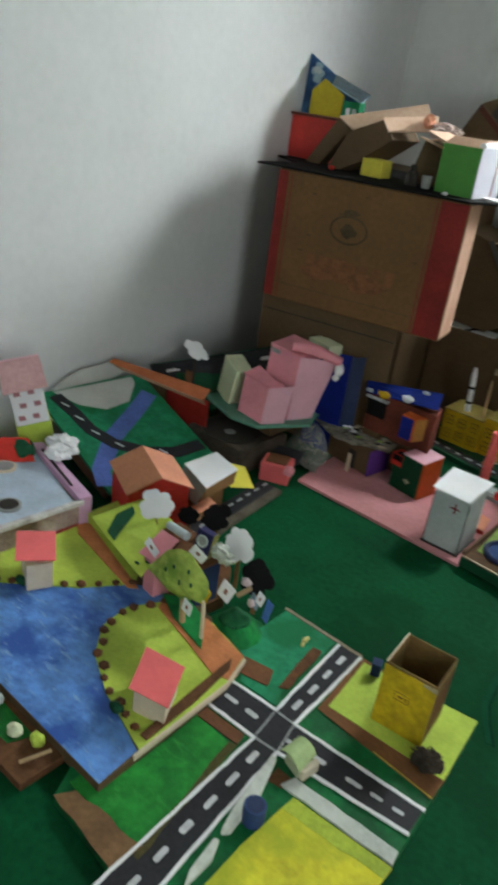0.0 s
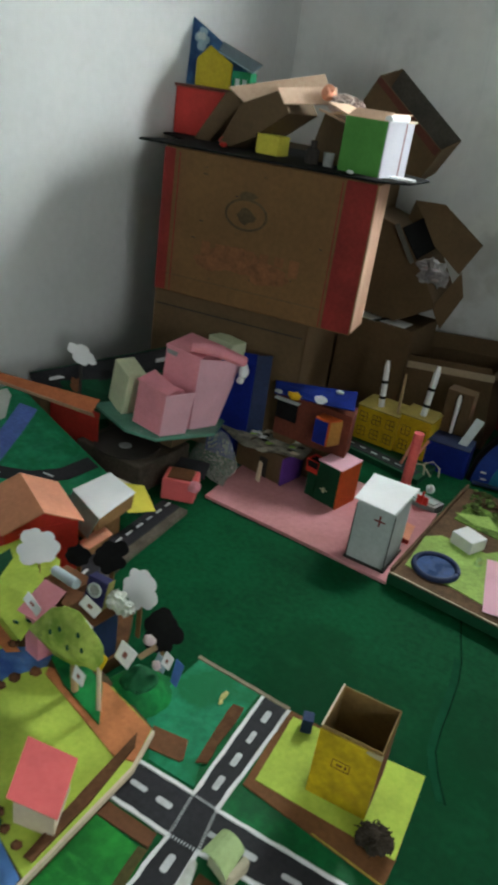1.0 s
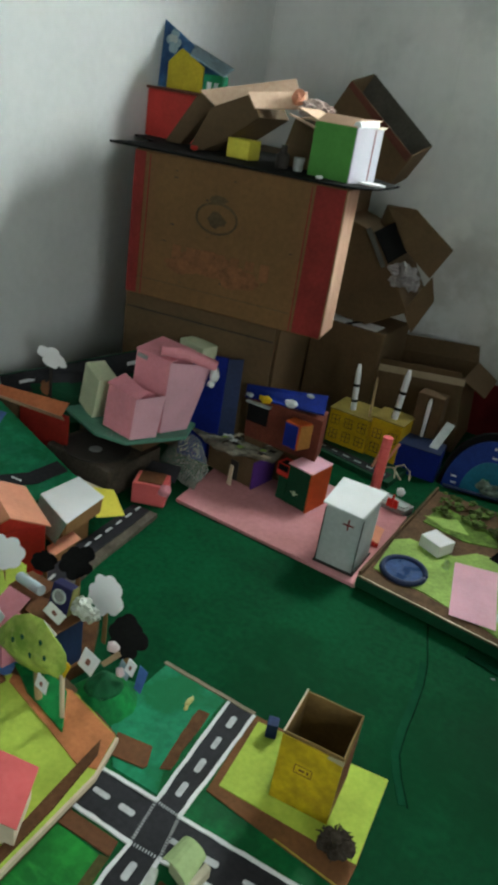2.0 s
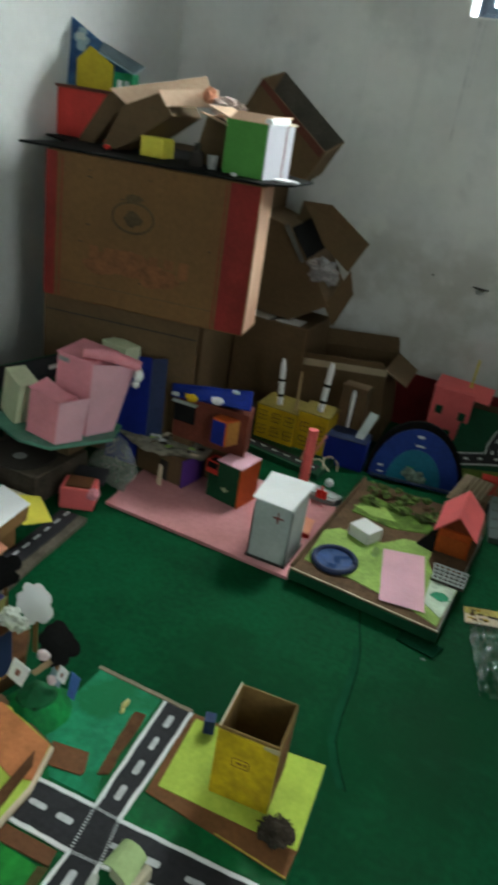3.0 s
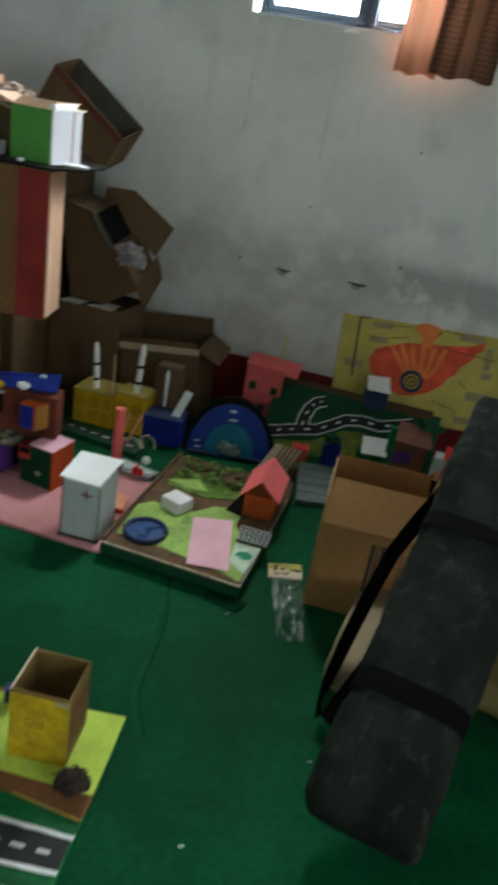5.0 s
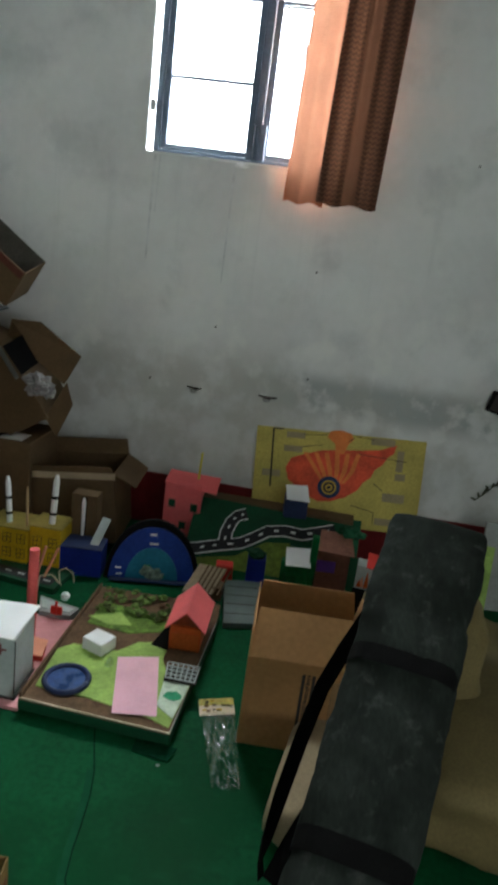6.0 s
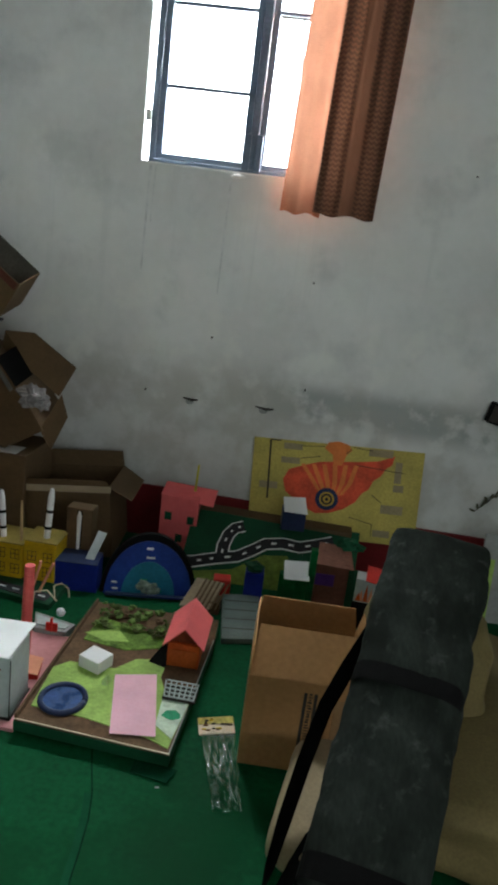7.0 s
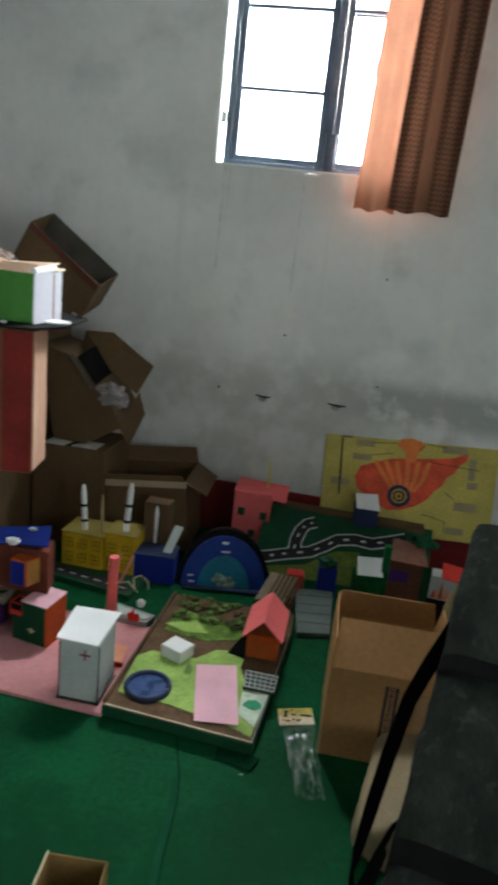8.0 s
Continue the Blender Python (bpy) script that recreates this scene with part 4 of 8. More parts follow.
wpart("side_wall", ribbon([(-1.30, 1.265), (-1.06, 1.205)], 0.006, 0.130, 0.150), PRINT_DARK, flat)
wpart("red_ridge", slab(empty_mesh(), [(-1.44, 0.95, 0.13), (-1.27, 1.215, 0.132), (-1.33, 1.235, 0.185), (-1.50, 1.00, 0.19)], 0.006), RED, flat, "red folded card")
wpart("moss", lump(empty_mesh(), (-1.33, 1.215, 0.15), 0.04, 4, 1, 1, 0.8, 0.5), DKGREEN, flat, "dark green crumpled paper")

TM = Matrix.Translation((-1.39, 1.338, 0.0)) @ pose(0, 0, 0, 13) @ pose(0, 0, 0, 0, 0, 62) @ Matrix.Diagonal((1.12, 1.12, 1.0, 1))
tower = thing("tower_model", TM, "white tower with mauve windows, green foot and pink roof", "school model")
part("foot", box(empty_mesh(), -0.050, 0.050, -0.035, 0.035, 0.0, 0.225), LIME, tower, "green painted foot", bevel=0.002)
shaft = part("shaft", box(empty_mesh(), -0.047, 0.047, -0.033, 0.033, 0.225, 0.375), WHITE, tower, "white paper shaft", bevel=0.002)
for i, x in enumerate((-0.024, 0.016)):
    for k in range(3):
        z = 0.245 + 0.046 * k
        xx = x + (0.008 if k % 2 else -0.003)
        part("pane", box(empty_mesh(), xx - 0.009, xx + 0.009, -0.0342, -0.0332, z, z + 0.018), mat("mauve_print", (0.36, 0.16, 0.18), 0.8, 0.2) if (i, k) == (0, 0) else bpy.data.materials["mauve_print"], shaft)
part("roof", slab(empty_mesh(), [(-0.062, -0.065, 0.372), (0.062, -0.065, 0.372), (0.055, 0.01, 0.447), (-0.055, 0.01, 0.447)], 0.004), mat("dusty_pink_card", (0.50, 0.30, 0.30), 0.8, 0.15), tower, "dusty pink folded roof", bevel=0.001)
part("roof", slab(empty_mesh(), [(-0.055, 0.01, 0.447), (0.055, 0.01, 0.447), (0.062, 0.06, 0.372), (-0.062, 0.06, 0.372)], 0.004), PINK_PALE, tower)
lone("crumpled_paper", lump(lump(empty_mesh(), (0, 0, 0.03), 0.05, 11, 1.2, 0.8, 0.6, 0.6, 3), (0.03, -0.04, 0.025), 0.035, 12, 1, 1, 0.7, 0.6, 3), WHITE, "crumpled white paper beside the tower", "paper", m=at(-1.245, 1.305, 0.150))

# ---- green hill board leaning on the wall ----
BL, BR, TL, TR = Vector((-1.05, 1.345, 0.075)), Vector((-1.03, 1.81, 0.075)), Vector((-1.545, 1.40, 0.225)), Vector((-1.545, 1.87, 0.215))
u, v = (BR - BL), (TL - BL)
HM = Matrix.Translation(BL) @ Matrix((u.normalized(), v.normalized(), u.cross(v).normalized())).transposed().to_4x4()
hill = thing("hill_board", HM, "green hill board with painted road and river, leaning", "school model")
LU, LV = u.length, v.length
part("base", prism(empty_mesh(), [(0, 0), (LU, 0), (LU + 0.01, LV), (0.02, LV)], -0.012, 0.0), TEAL, hill, "green painted board", bevel=0.001)
part("support", box(empty_mesh(), 0.02, LU - 0.02, 0.04, 0.30, -0.072, -0.012), CARD_DARK, hill)


def hill_strip(name, line, w, z, mt, lab=""):
    part(name, ribbon(line, w, 0.0, z), mt, hill, lab)


hill_strip("river_strip", [(LU - 0.03, LV - 0.12), (0.322, 0.325), (0.156, 0.225), (0.03, 0.10), (0.005, 0.03)], 0.062, 0.0014, mat("hill_river_paint", (0.09, 0.15, 0.45), 0.6, 0.25), "blue painted river")
hill_strip("road_strip", [(0.08, LV - 0.03), (0.098, 0.38), (0.103, 0.289), (0.145, 0.195), (0.24, 0.115), (0.338, 0.082), (LU - 0.01, 0.085)], 0.052, 0.0026, ROAD, "dark grey painted road")
for a in ((0.088, LV - 0.09), (0.098, 0.35), (0.112, 0.265), (0.158, 0.182), (0.22, 0.128), (0.29, 0.098)):
    hill_strip("lane_dash", [(a[0] - 0.008, a[1] + 0.016), (a[0] + 0.008, a[1] - 0.012)], 0.006, 0.0034, WHITE)
cloud_line = [(1.44, 0.20), (1.546, 0.212), (1.628, 0.212), (1.743, 0.218), (1.804, 0.235), (1.790, 0.268), (1.70, 0.285), (1.598, 0.280), (1.511, 0.255)]
lone("cloud_card", prism(empty_mesh(), cloud_line, -0.002, 0.002, Matrix(((0, 0, 1, -1.535), (1, 0, 0, 0), (0, 1, 0, 0), (0, 0, 0, 1)))), mat("pale_grey_card", (0.56, 0.57, 0.54), 0.85, 0.1), "pale grey cloud-shaped card standing along the wall", "card")
part("snow_patch", prism(empty_mesh(), [(0.085, LV - 0.012), (0.135, LV - 0.10), (0.22, LV - 0.155), (0.33, LV - 0.14), (LU - 0.05, LV - 0.05), (LU - 0.04, LV - 0.012)], 0.0, 0.002), bpy.data.materials["pale_grey_card"], hill, "pale grey card hill")

# ---- orange roofed house ----
OM = at(-0.928, 1.403, 0.0, -25)
oh = thing("orange_house_model", OM, "red model house with an orange gabled roof", "school model")
part("house_body", box(empty_mesh(), -0.095, 0.095, -0.095, 0.095, 0.0, 0.178), RED, oh, "red card walls", bevel=0.002)
bm = prism(empty_mesh(), [(-0.094, 0.0), (0.094, 0.0), (0.0, 0.042)], -0.093, 0.093, Matrix(((0, 0, 1, 0), (1, 0, 0, 0), (0, 1, 0, 0.178), (0, 0, 0, 1))))
part("gable", bm, RED, oh)
part("roof", slab(empty_mesh(), [(-0.106, -0.106, 0.180), (0.106, -0.106, 0.180), (0.106, 0.0, 0.228), (-0.106, 0.0, 0.228)], 0.004), mat("brown_orange_card", (0.40, 0.17, 0.09), 0.8, 0.15), oh, "brownish orange roof half", bevel=0.001)
part("roof", slab(empty_mesh(), [(-0.106, 0.0, 0.228), (0.106, 0.0, 0.228), (0.106, 0.106, 0.180), (-0.106, 0.106, 0.180)], 0.004), SALMON, oh, "salmon roof half", bevel=0.001)

# ---- box with white paper, yellow paper and a strip of road ----
pb = thing("paper_topped_box", at(-0.87, 1.6, 0.0), "low brown box topped with white paper beside a road", "school model")
wpart("body", prism(empty_mesh(), [(-0.850, 1.560), (-0.850, 1.665), (-0.935, 1.695), (-0.940, 1.590)], 0.0, 0.152), CARD, pb, "brown card box")
wpart("sheet", slab(empty_mesh(), [(-0.788, 1.510, 0.160), (-0.810, 1.680, 0.162), (-0.942, 1.716, 0.160), (-0.950, 1.572, 0.156)], 0.002), WHITE, pb, "white paper sheet")
wpart("side_panel", slab(empty_mesh(), [(-0.950, 1.545, 0.085), (-0.815, 1.495, 0.090), (-0.792, 1.512, 0.156), (-0.948, 1.570, 0.152)], 0.002), mat("grey_teal_paper", (0.20, 0.33, 0.27), 0.75, 0.15), pb, "grey teal paper side")
wpart("side_panel", slab(empty_mesh(), [(-0.796, 1.515, 0.115), (-0.815, 1.672, 0.110), (-0.813, 1.678, 0.157), (-0.793, 1.513, 0.155)], 0.002), CARD, pb, "brown card side")
wpart("yellow_sheet", slab(empty_mesh(), [(-0.815, 1.66, 0.10), (-0.79, 1.755, 0.075), (-0.90, 1.83, 0.085), (-0.95, 1.73, 0.12)], 0.002), YELLOW_PAPER, pb, "yellow paper")
wpart("salmon_flap", slab(empty_mesh(), [(-0.808, 1.470, 0.056), (-0.808, 1.592, 0.062), (-0.849, 1.598, 0.068), (-0.846, 1.500, 0.064)], 0.002), SALMON, pb, "salmon paper flap")
wpart("flap_foot", box(empty_mesh(), -0.842, -0.818, 1.50, 1.58, 0.0212, 0.058), CARD, pb)
strip = thing("road_strip_model", at(-0.79, 1.65), "strip of black road on dirty grey card", "school model")
wpart("base", ribbon([(-0.760, 1.42), (-0.792, 1.60), (-0.808, 1.75), (-0.826, 1.90)], 0.094, 0.0, 0.018), mat("dirty_grey_card", (0.10, 0.085, 0.065), 0.9, 0.35, 14.0), strip, "dirty grey card base", bevel=0.002)
wpart("road", ribbon([(-0.775, 1.43), (-0.806, 1.60), (-0.820, 1.75), (-0.838, 1.895)], 0.064, 0.018, 0.021), ROAD, strip, "black paper road")
dashes(strip, (-0.778, 1.45), (-0.816, 1.632), 4, 0.030, 0.008, 0.021, 0.02, 0.98)
dashes(strip, (-0.818, 1.665), (-0.840, 1.885), 5, 0.030, 0.008, 0.021, 0.05, 0.98)
cb = thing("coral_box", at(-0.872, 1.985, 0.0, 25), "small coral box house with a brown top", "school model")
part("house_body", box(empty_mesh(), -0.055, 0.055, -0.045, 0.045, 0.0, 0.075), CORAL, cb, "coral paper walls", bevel=0.004)
part("top", box(empty_mesh(), -0.040, 0.040, -0.032, 0.040, 0.075, 0.079), BROWN, cb, "brown card top")
part("knob", lump(empty_mesh(), (0.05, -0.035, 0.06), 0.022, 2), PINK, cb, "pink crumpled paper")

# ---- orange folded card and red panel by the wall ----
of = thing("orange_folded_card", at(-1.3, 1.85, 0.0), "orange folded card roof over a red panel", "school model")
wpart("fold", slab(empty_mesh(), [(-1.545, 1.725, 0.282), (-1.165, 1.862, 0.232), (-1.155, 1.885, 0.275), (-1.535, 1.74, 0.298)], 0.004), mat("dull_orange_card", (0.42, 0.13, 0.055), 0.8, 0.2), of, "orange outer fold")
wpart("fold", slab(empty_mesh(), [(-1.50, 1.745, 0.262), (-1.17, 1.880, 0.208), (-1.165, 1.864, 0.229), (-1.535, 1.728, 0.279)], 0.004), mat("tan_card", (0.40, 0.24, 0.15), 0.8, 0.15), of, "tan inner fold")
wpart("red_panel", slab(empty_mesh(), [(-1.40, 1.905, 0.0), (-1.17, 1.895, 0.0), (-1.172, 1.90, 0.215), (-1.40, 1.905, 0.200)], 0.006), mat("deep_red_card", (0.30, 0.022, 0.014), 0.7, 0.2), of, "dark red card panel")
wpart("support", box(empty_mesh(), -1.545, -1.42, 1.88, 1.93, 0.0, 0.19), CARD_DARK, of)
# ---- dark board with a black road ----
rb = thing("road_board", at(-1.3, 2.1), "dark green board with a black road, leaning on boxes", "school model")
A, B, C, D = Vector((-1.47, 1.93, 0.055)), Vector((-1.08, 2.16, 0.17)), Vector((-1.155, 2.30, 0.380)), Vector((-1.550, 1.945, 0.228))
wpart("base", slab(empty_mesh(), [A, B, C, D], 0.012), DKGREEN, rb, "dark green board")
nrm = (B - A).cross(D - A).normalized()


def on_board(s, t, lift):
    return (A.lerp(B, s)).lerp(D.lerp(C, s), t) + nrm * lift


wpart("road", slab(empty_mesh(), [on_board(0, 0.62, 0.002), on_board(1, 0.66, 0.002), on_board(1, 0.98, 0.002), on_board(0, 0.98, 0.002)], 0.002), ROAD, rb, "black paper road")
for k in range(4):
    s = 0.12 + 0.24 * k
    wpart("lane_dash", slab(empty_mesh(), [on_board(s, 0.78, 0.003), on_board(s + 0.1, 0.79, 0.003), on_board(s + 0.1, 0.85, 0.003), on_board(s, 0.84, 0.003)], 0.001), WHITE, rb)
wpart("support", box(empty_mesh(), -1.36, -1.20, 2.16, 2.25, 0.0, 0.20), CARD_DARK, rb)
lf = thing("paper_leaf", at(-1.375, 2.02, 0.07), "white cut paper leaf on a dark stick", "paper decoration")
part("stick", tube(empty_mesh(), [(0, 0, 0), (0.0, 0.0, 0.25)], 0.005, 8), PRINT_DARK, lf)
part("leaf", prism(empty_mesh(), cloud(0.062, 7, 12, 1.0, 0.55), -0.001, 0.001), WHITE, lf, m=pose(0, 0, 0.262, 0, 0, 38) @ pose(0, 0, 0, 62) @ pose(0, 0, 0, 0, 0, -28))
part("leaf", prism(empty_mesh(), cloud(0.030, 6, 15, 0.7, 1.0), -0.001, 0.001), BROWN, lf, "small brown paper leaf", m=pose(-0.012, -0.012, 0.15, 0, 0, 38) @ pose(0, 0, 0, 62))

# ---- stack of pink boxes on a glassy tray ----
dev = thing("old_player", at(-1.13, 2.0), "dusty black record player under a tray", "record player")
wpart("body", box(empty_mesh(), -1.24, -0.96, 1.875, 2.14, 0.0, 0.105), mat("dusty_black_plastic", (0.060, 0.048, 0.036), 0.7, 0.4, 12.0), dev, "dusty black plastic body", bevel=0.006)
wpart("platter", prism(empty_mesh(), disc(0.112, 40, cx=-1.10, cy=1.972), 0.105, 0.111), PRINT_DARK, dev, "dark round platter")
wpart("label", prism(empty_mesh(), disc(0.022, 24, cx=-1.09, cy=1.95), 0.111, 0.1125), GREY, dev)
wpart("ledge", box(empty_mesh(), -1.22, -0.98, 2.06, 2.22, 0.1055, 0.180), CARD_DARK, dev)
wpart("ribbon_roll", tube(empty_mesh(), [(-1.08, 1.845, 0.024), (-0.93, 1.85, 0.028)], 0.024, 14), CREAM, dev, "dirty cream cloth roll")
tray = lone("plastic_tray", prism(empty_mesh(), [(-1.275, 1.985), (-1.07, 1.915), (-0.955, 1.935), (-0.85, 2.12), (-0.89, 2.23), (-1.17, 2.26)], 0.181, 0.193), mat("sea_green_plastic", (0.10, 0.26, 0.19), 0.25, 0.15), "sea green plastic tray under pink boxes", "tray", bevel=0.003)
pt = thing("pink_box_tall", at(-0.998, 2.140, 0.193, 2, 0, 4) @ Matrix.Scale(0.88, 4), "tall pink paper box with a folded top", "paper box", "pink paper boxes")
part("body", box(empty_mesh(), -0.078, 0.078, -0.078, 0.078, 0.0, 0.292), PINK, pt, bevel=0.004)
part("lid", slab(empty_mesh(), [(-0.080, -0.080, 0.300), (0.080, -0.080, 0.300), (0.080, 0.080, 0.310), (-0.080, 0.080, 0.310)], 0.008), PINK, pt, bevel=0.002)
part("fold", tube(empty_mesh(), [(0.025, -0.075, 0.325), (0.10, -0.01, 0.322), (0.19, 0.055, 0.292)], [0.018, 0.024, 0.020], 12), PINK, pt, "rolled pink strip")
part("gap", box(empty_mesh(), -0.070, -0.025, -0.0815, -0.0785, 0.268, 0.284), GREY, pt)
part("tuft", lump(lump(empty_mesh(), (0.195, 0.045, 0.262), 0.022, 1, 0.9, 0.8, 1.3, 0.5), (0.19, 0.04, 0.225), 0.015, 2), WHITE, pt, "white cotton tuft", smooth=True)
part("side_panel", slab(empty_mesh(), [(0.080, -0.079, 0.0), (0.13, 0.03, 0.01), (0.165, 0.07, 0.28), (0.080, -0.079, 0.295)], 0.004), PINK_PALE, pt, "paler pink side panel")
ps = thing("pink_box_short", at(-1.018, 2.005, 0.193, -4, -4, 3) @ Matrix.Scale(0.86, 4), "short pink paper box beside a taller one", "paper box", "pink paper boxes")
part("body", box(empty_mesh(), -0.073, 0.073, -0.05, 0.05, 0.0, 0.172), PINK, ps, bevel=0.004)
part("side_panel", slab(empty_mesh(), [(0.074, -0.05, 0.0), (0.115, 0.05, 0.0), (0.125, 0.05, 0.185), (0.074, -0.05, 0.165)], 0.004), PINK_PALE, ps, "paler pink side panel")
part("lid", slab(empty_mesh(), [(-0.08, -0.052, 0.176), (0.08, -0.052, 0.172), (0.082, 0.0, 0.186), (-0.08, 0.04, 0.20)], 0.004), PINK, ps)
lone("cream_box", box(empty_mesh(), -0.055, 0.055, -0.035, 0.035, 0.0, 0.165), LIME_PALE, "pale cream paper box on a plastic tray", "paper box", bevel=0.003, m=at(-1.190, 2.045, 0.194, -22, 0, 14))
lone("cream_box", box(empty_mesh(), -0.06, 0.06, -0.035, 0.035, 0.0, 0.062), LIME_PALE, "pale cream paper box on top of a blue box", "paper box", bevel=0.003, m=at(-0.975, 2.318, 0.3875, -12))
bt = thing("blue_box_tall", at(-0.905, 2.365, 0.0, 3), "tall blue box with a nearly black side", "paper box")
part("body", box(empty_mesh(), -0.11, 0.05, -0.045, -0.010, 0.0, 0.385), BLUE, bt, "deep blue paper front", bevel=0.003)
part("side_panel", slab(empty_mesh(), [(0.053, -0.045, 0.0), (0.10, -0.01, 0.0), (0.095, -0.01, 0.425), (0.053, -0.04, 0.42)], 0.005), NAVY, bt, "dark side panel")
part("back_panel", slab(empty_mesh(), [(-0.02, -0.044, 0.10), (0.051, -0.046, 0.10), (0.051, -0.042, 0.425), (0.0, -0.042, 0.418)], 0.003), BLUE, bt)
gp = thing("grey_plastic_bowl", at(-0.885, 2.17, 0.0) @ Matrix.Diagonal((0.78, 0.9, 1.12, 1)), "crumpled pale grey plastic sheet in front of boxes", "plastic sheet")
bm = empty_mesh()
crumple = [[bm.verts.new((-0.12 + 0.24 * i / 12, 0.03 * math.sin(3 * i / 12) - 0.07 + 0.10 * j / 8, 0.01 + 0.125 * math.sin(math.pi * (0.15 + 0.75 * i / 12)) * j / 8 + 0.012 * noise.noise(Vector((i * 0.8, j * 0.9, 2))))) for i in range(13)] for j in range(9)]
for j in range(8):
    for i in range(12):
        bm.faces.new((crumple[j][i], crumple[j][i + 1], crumple[j + 1][i + 1], crumple[j + 1][i]))
part("sheet", bm, cloudy("cloudy_plastic", (0.42, 0.43, 0.38), 0.6), gp, smooth=True)
part("road_scrap", slab(empty_mesh(), [(-0.12, -0.16, 0.03), (0.05, -0.10, 0.03), (0.03, -0.04, 0.06), (-0.14, -0.10, 0.06)], 0.004), ROAD, gp, "scrap of black road")

# ---- clinic model on a pink mat ----
lone("pink_mat", prism(empty_mesh(), [(-0.80, 2.030), (-0.137, 2.022), (-0.16, 2.52), (-0.86, 2.52)], 0.0, 0.012), PINK_MAT, "pink board mat with pencil marks on the floor", "mat", bevel=0.002)
wh = thing("clinic_house", at(-0.229, 2.128, 0.0121, 2), "pale grey box house with a white roof and red cross", "school model")
part("house_body", box(empty_mesh(), -0.060, 0.060, -0.072, 0.072, 0.0, 0.196), GREY_PAPER, wh, "pale grey paper walls", bevel=0.002)
part("roof", slab(empty_mesh(), [(-0.070, -0.080, 0.207), (0.056, -0.080, 0.202), (0.066, 0.100, 0.214), (-0.082, 0.098, 0.211)], 0.003), WHITE, wh, "white paper roof")
part("cross", box(box(empty_mesh(), 0.0, 0.034, -0.0735, -0.0724, 0.155, 0.160), 0.0145, 0.0195, -0.0738, -0.0724, 0.140, 0.176), PRINT_RED, wh, "dark red cross")
for x in (-0.0615, 0.0595):
    part("corner_line", box(empty_mesh(), x, x + 0.0022, -0.0745, -0.072, 0.0, 0.19), PRINT_DARK, wh)
# dark strip stands in for the shadow along the house's base
part("base_shade", box(empty_mesh(), -0.066, 0.066, -0.080, 0.074, -0.0001, 0.005), PRINT_DARK, wh, "dark strip for the shade at the base")
gh = thing("green_shop_model", at(-0.50, 2.335, 0.0121, -9), "dark green box shop with red side and pink top", "school model")
part("house_body", box(empty_mesh(), -0.022, 0.068, -0.055, 0.055, 0.0, 0.146), DKGREEN, gh, "dark green paper walls", bevel=0.002)
part("annex", box(empty_mesh(), -0.060, -0.0225, -0.054, 0.05, 0.0, 0.085), DKGREEN, gh, "low dark green annex", bevel=0.002)
part("side_panel", box(empty_mesh(), 0.0685, 0.074, -0.057, 0.057, 0.0, 0.148), ORANGE, gh, "orange red side")
part("top", slab(empty_mesh(), [(-0.026, -0.058, 0.150), (0.075, -0.058, 0.150), (0.075, 0.06, 0.156), (-0.020, 0.06, 0.156)], 0.003), PINK_PALE, gh, "pale pink paper top")
part("scratch", box(box(empty_mesh(), 0.0, 0.03, -0.0562, -0.0552, 0.048, 0.052), 0.01, 0.02, -0.0562, -0.0552, 0.04, 0.058), LIME_PALE, gh)
rbk = thing("red_stall", at(-0.552, 2.318, 0.0976, -9), "small red box with a black hatch on a green annex", "school model")
part("house_body", open_box(empty_mesh(), 0.052, 0.05, 0.046, 0.003), RED, rbk)
part("hatch", box(empty_mesh(), -0.021, 0.021, -0.0265, -0.0252, 0.020, 0.043), BLACK, rbk, "black open hatch")
part("inside", box(empty_mesh(), -0.0225, 0.0225, -0.0215, 0.0215, 0.0035, 0.040), BLACK, rbk)
mh = thing("brown_house_model", at(-0.745, 2.37, 0.0121, -8), "brown card house roofed with old newspaper", "school model")
part("house_body", box(empty_mesh(), -0.11, 0.10, -0.085, 0.05, 0.0, 0.110), CARD_DARK, mh, "dark brown card walls", bevel=0.002)
part("doorway", box(empty_mesh(), 0.0, 0.035, -0.087, -0.0852, 0.0, 0.075), PRINT_DARK, mh)
part("figure", slab(empty_mesh(), [(0.022, -0.125, 0.0), (0.044, -0.13, 0.0), (0.036, -0.118, 0.07), (0.020, -0.114, 0.07)], 0.004), CREAM, mh, "cream clay post")
part("side_panel", box(empty_mesh(), 0.1002, 0.106, -0.09, 0.03, 0.0, 0.105), PURPLE, mh, "purple paper side")
news = empty_mesh()
sheet = []
for j in range(7):
    row = []
    for i in range(15):
        p = Vector((-0.970, 2.296)).lerp(Vector((-0.602, 2.296)), i / 14).lerp(Vector((-0.955, 2.415)).lerp(Vector((-0.615, 2.410)), i / 14), j / 6)
        p.y -= 0.068 * (1 - j / 6) * max(0.0, 1 - abs(i - 7) / 6)
        row.append(p.to_tuple() + (0.128 + 0.012 * noise.noise(Vector((i * 0.6, j * 0.8, 5.0))),))
    sheet.append(row)
for dz in (0.0, -0.003):
    vs = [[news.verts.new((x, y, z + dz)) for x, y, z in row] for row in sheet]
    for j in range(6):
        for i in range(14):
            news.faces.new((vs[j][i], vs[j][i + 1], vs[j + 1][i + 1], vs[j + 1][i]))
roofm = wpart("roof", news, mat("newsprint", (0.26, 0.24, 0.19), 0.85, 0.3, 30, 200, 0.1, (0.09, 0.085, 0.07), 0.4), mh, "crumpled old newspaper")
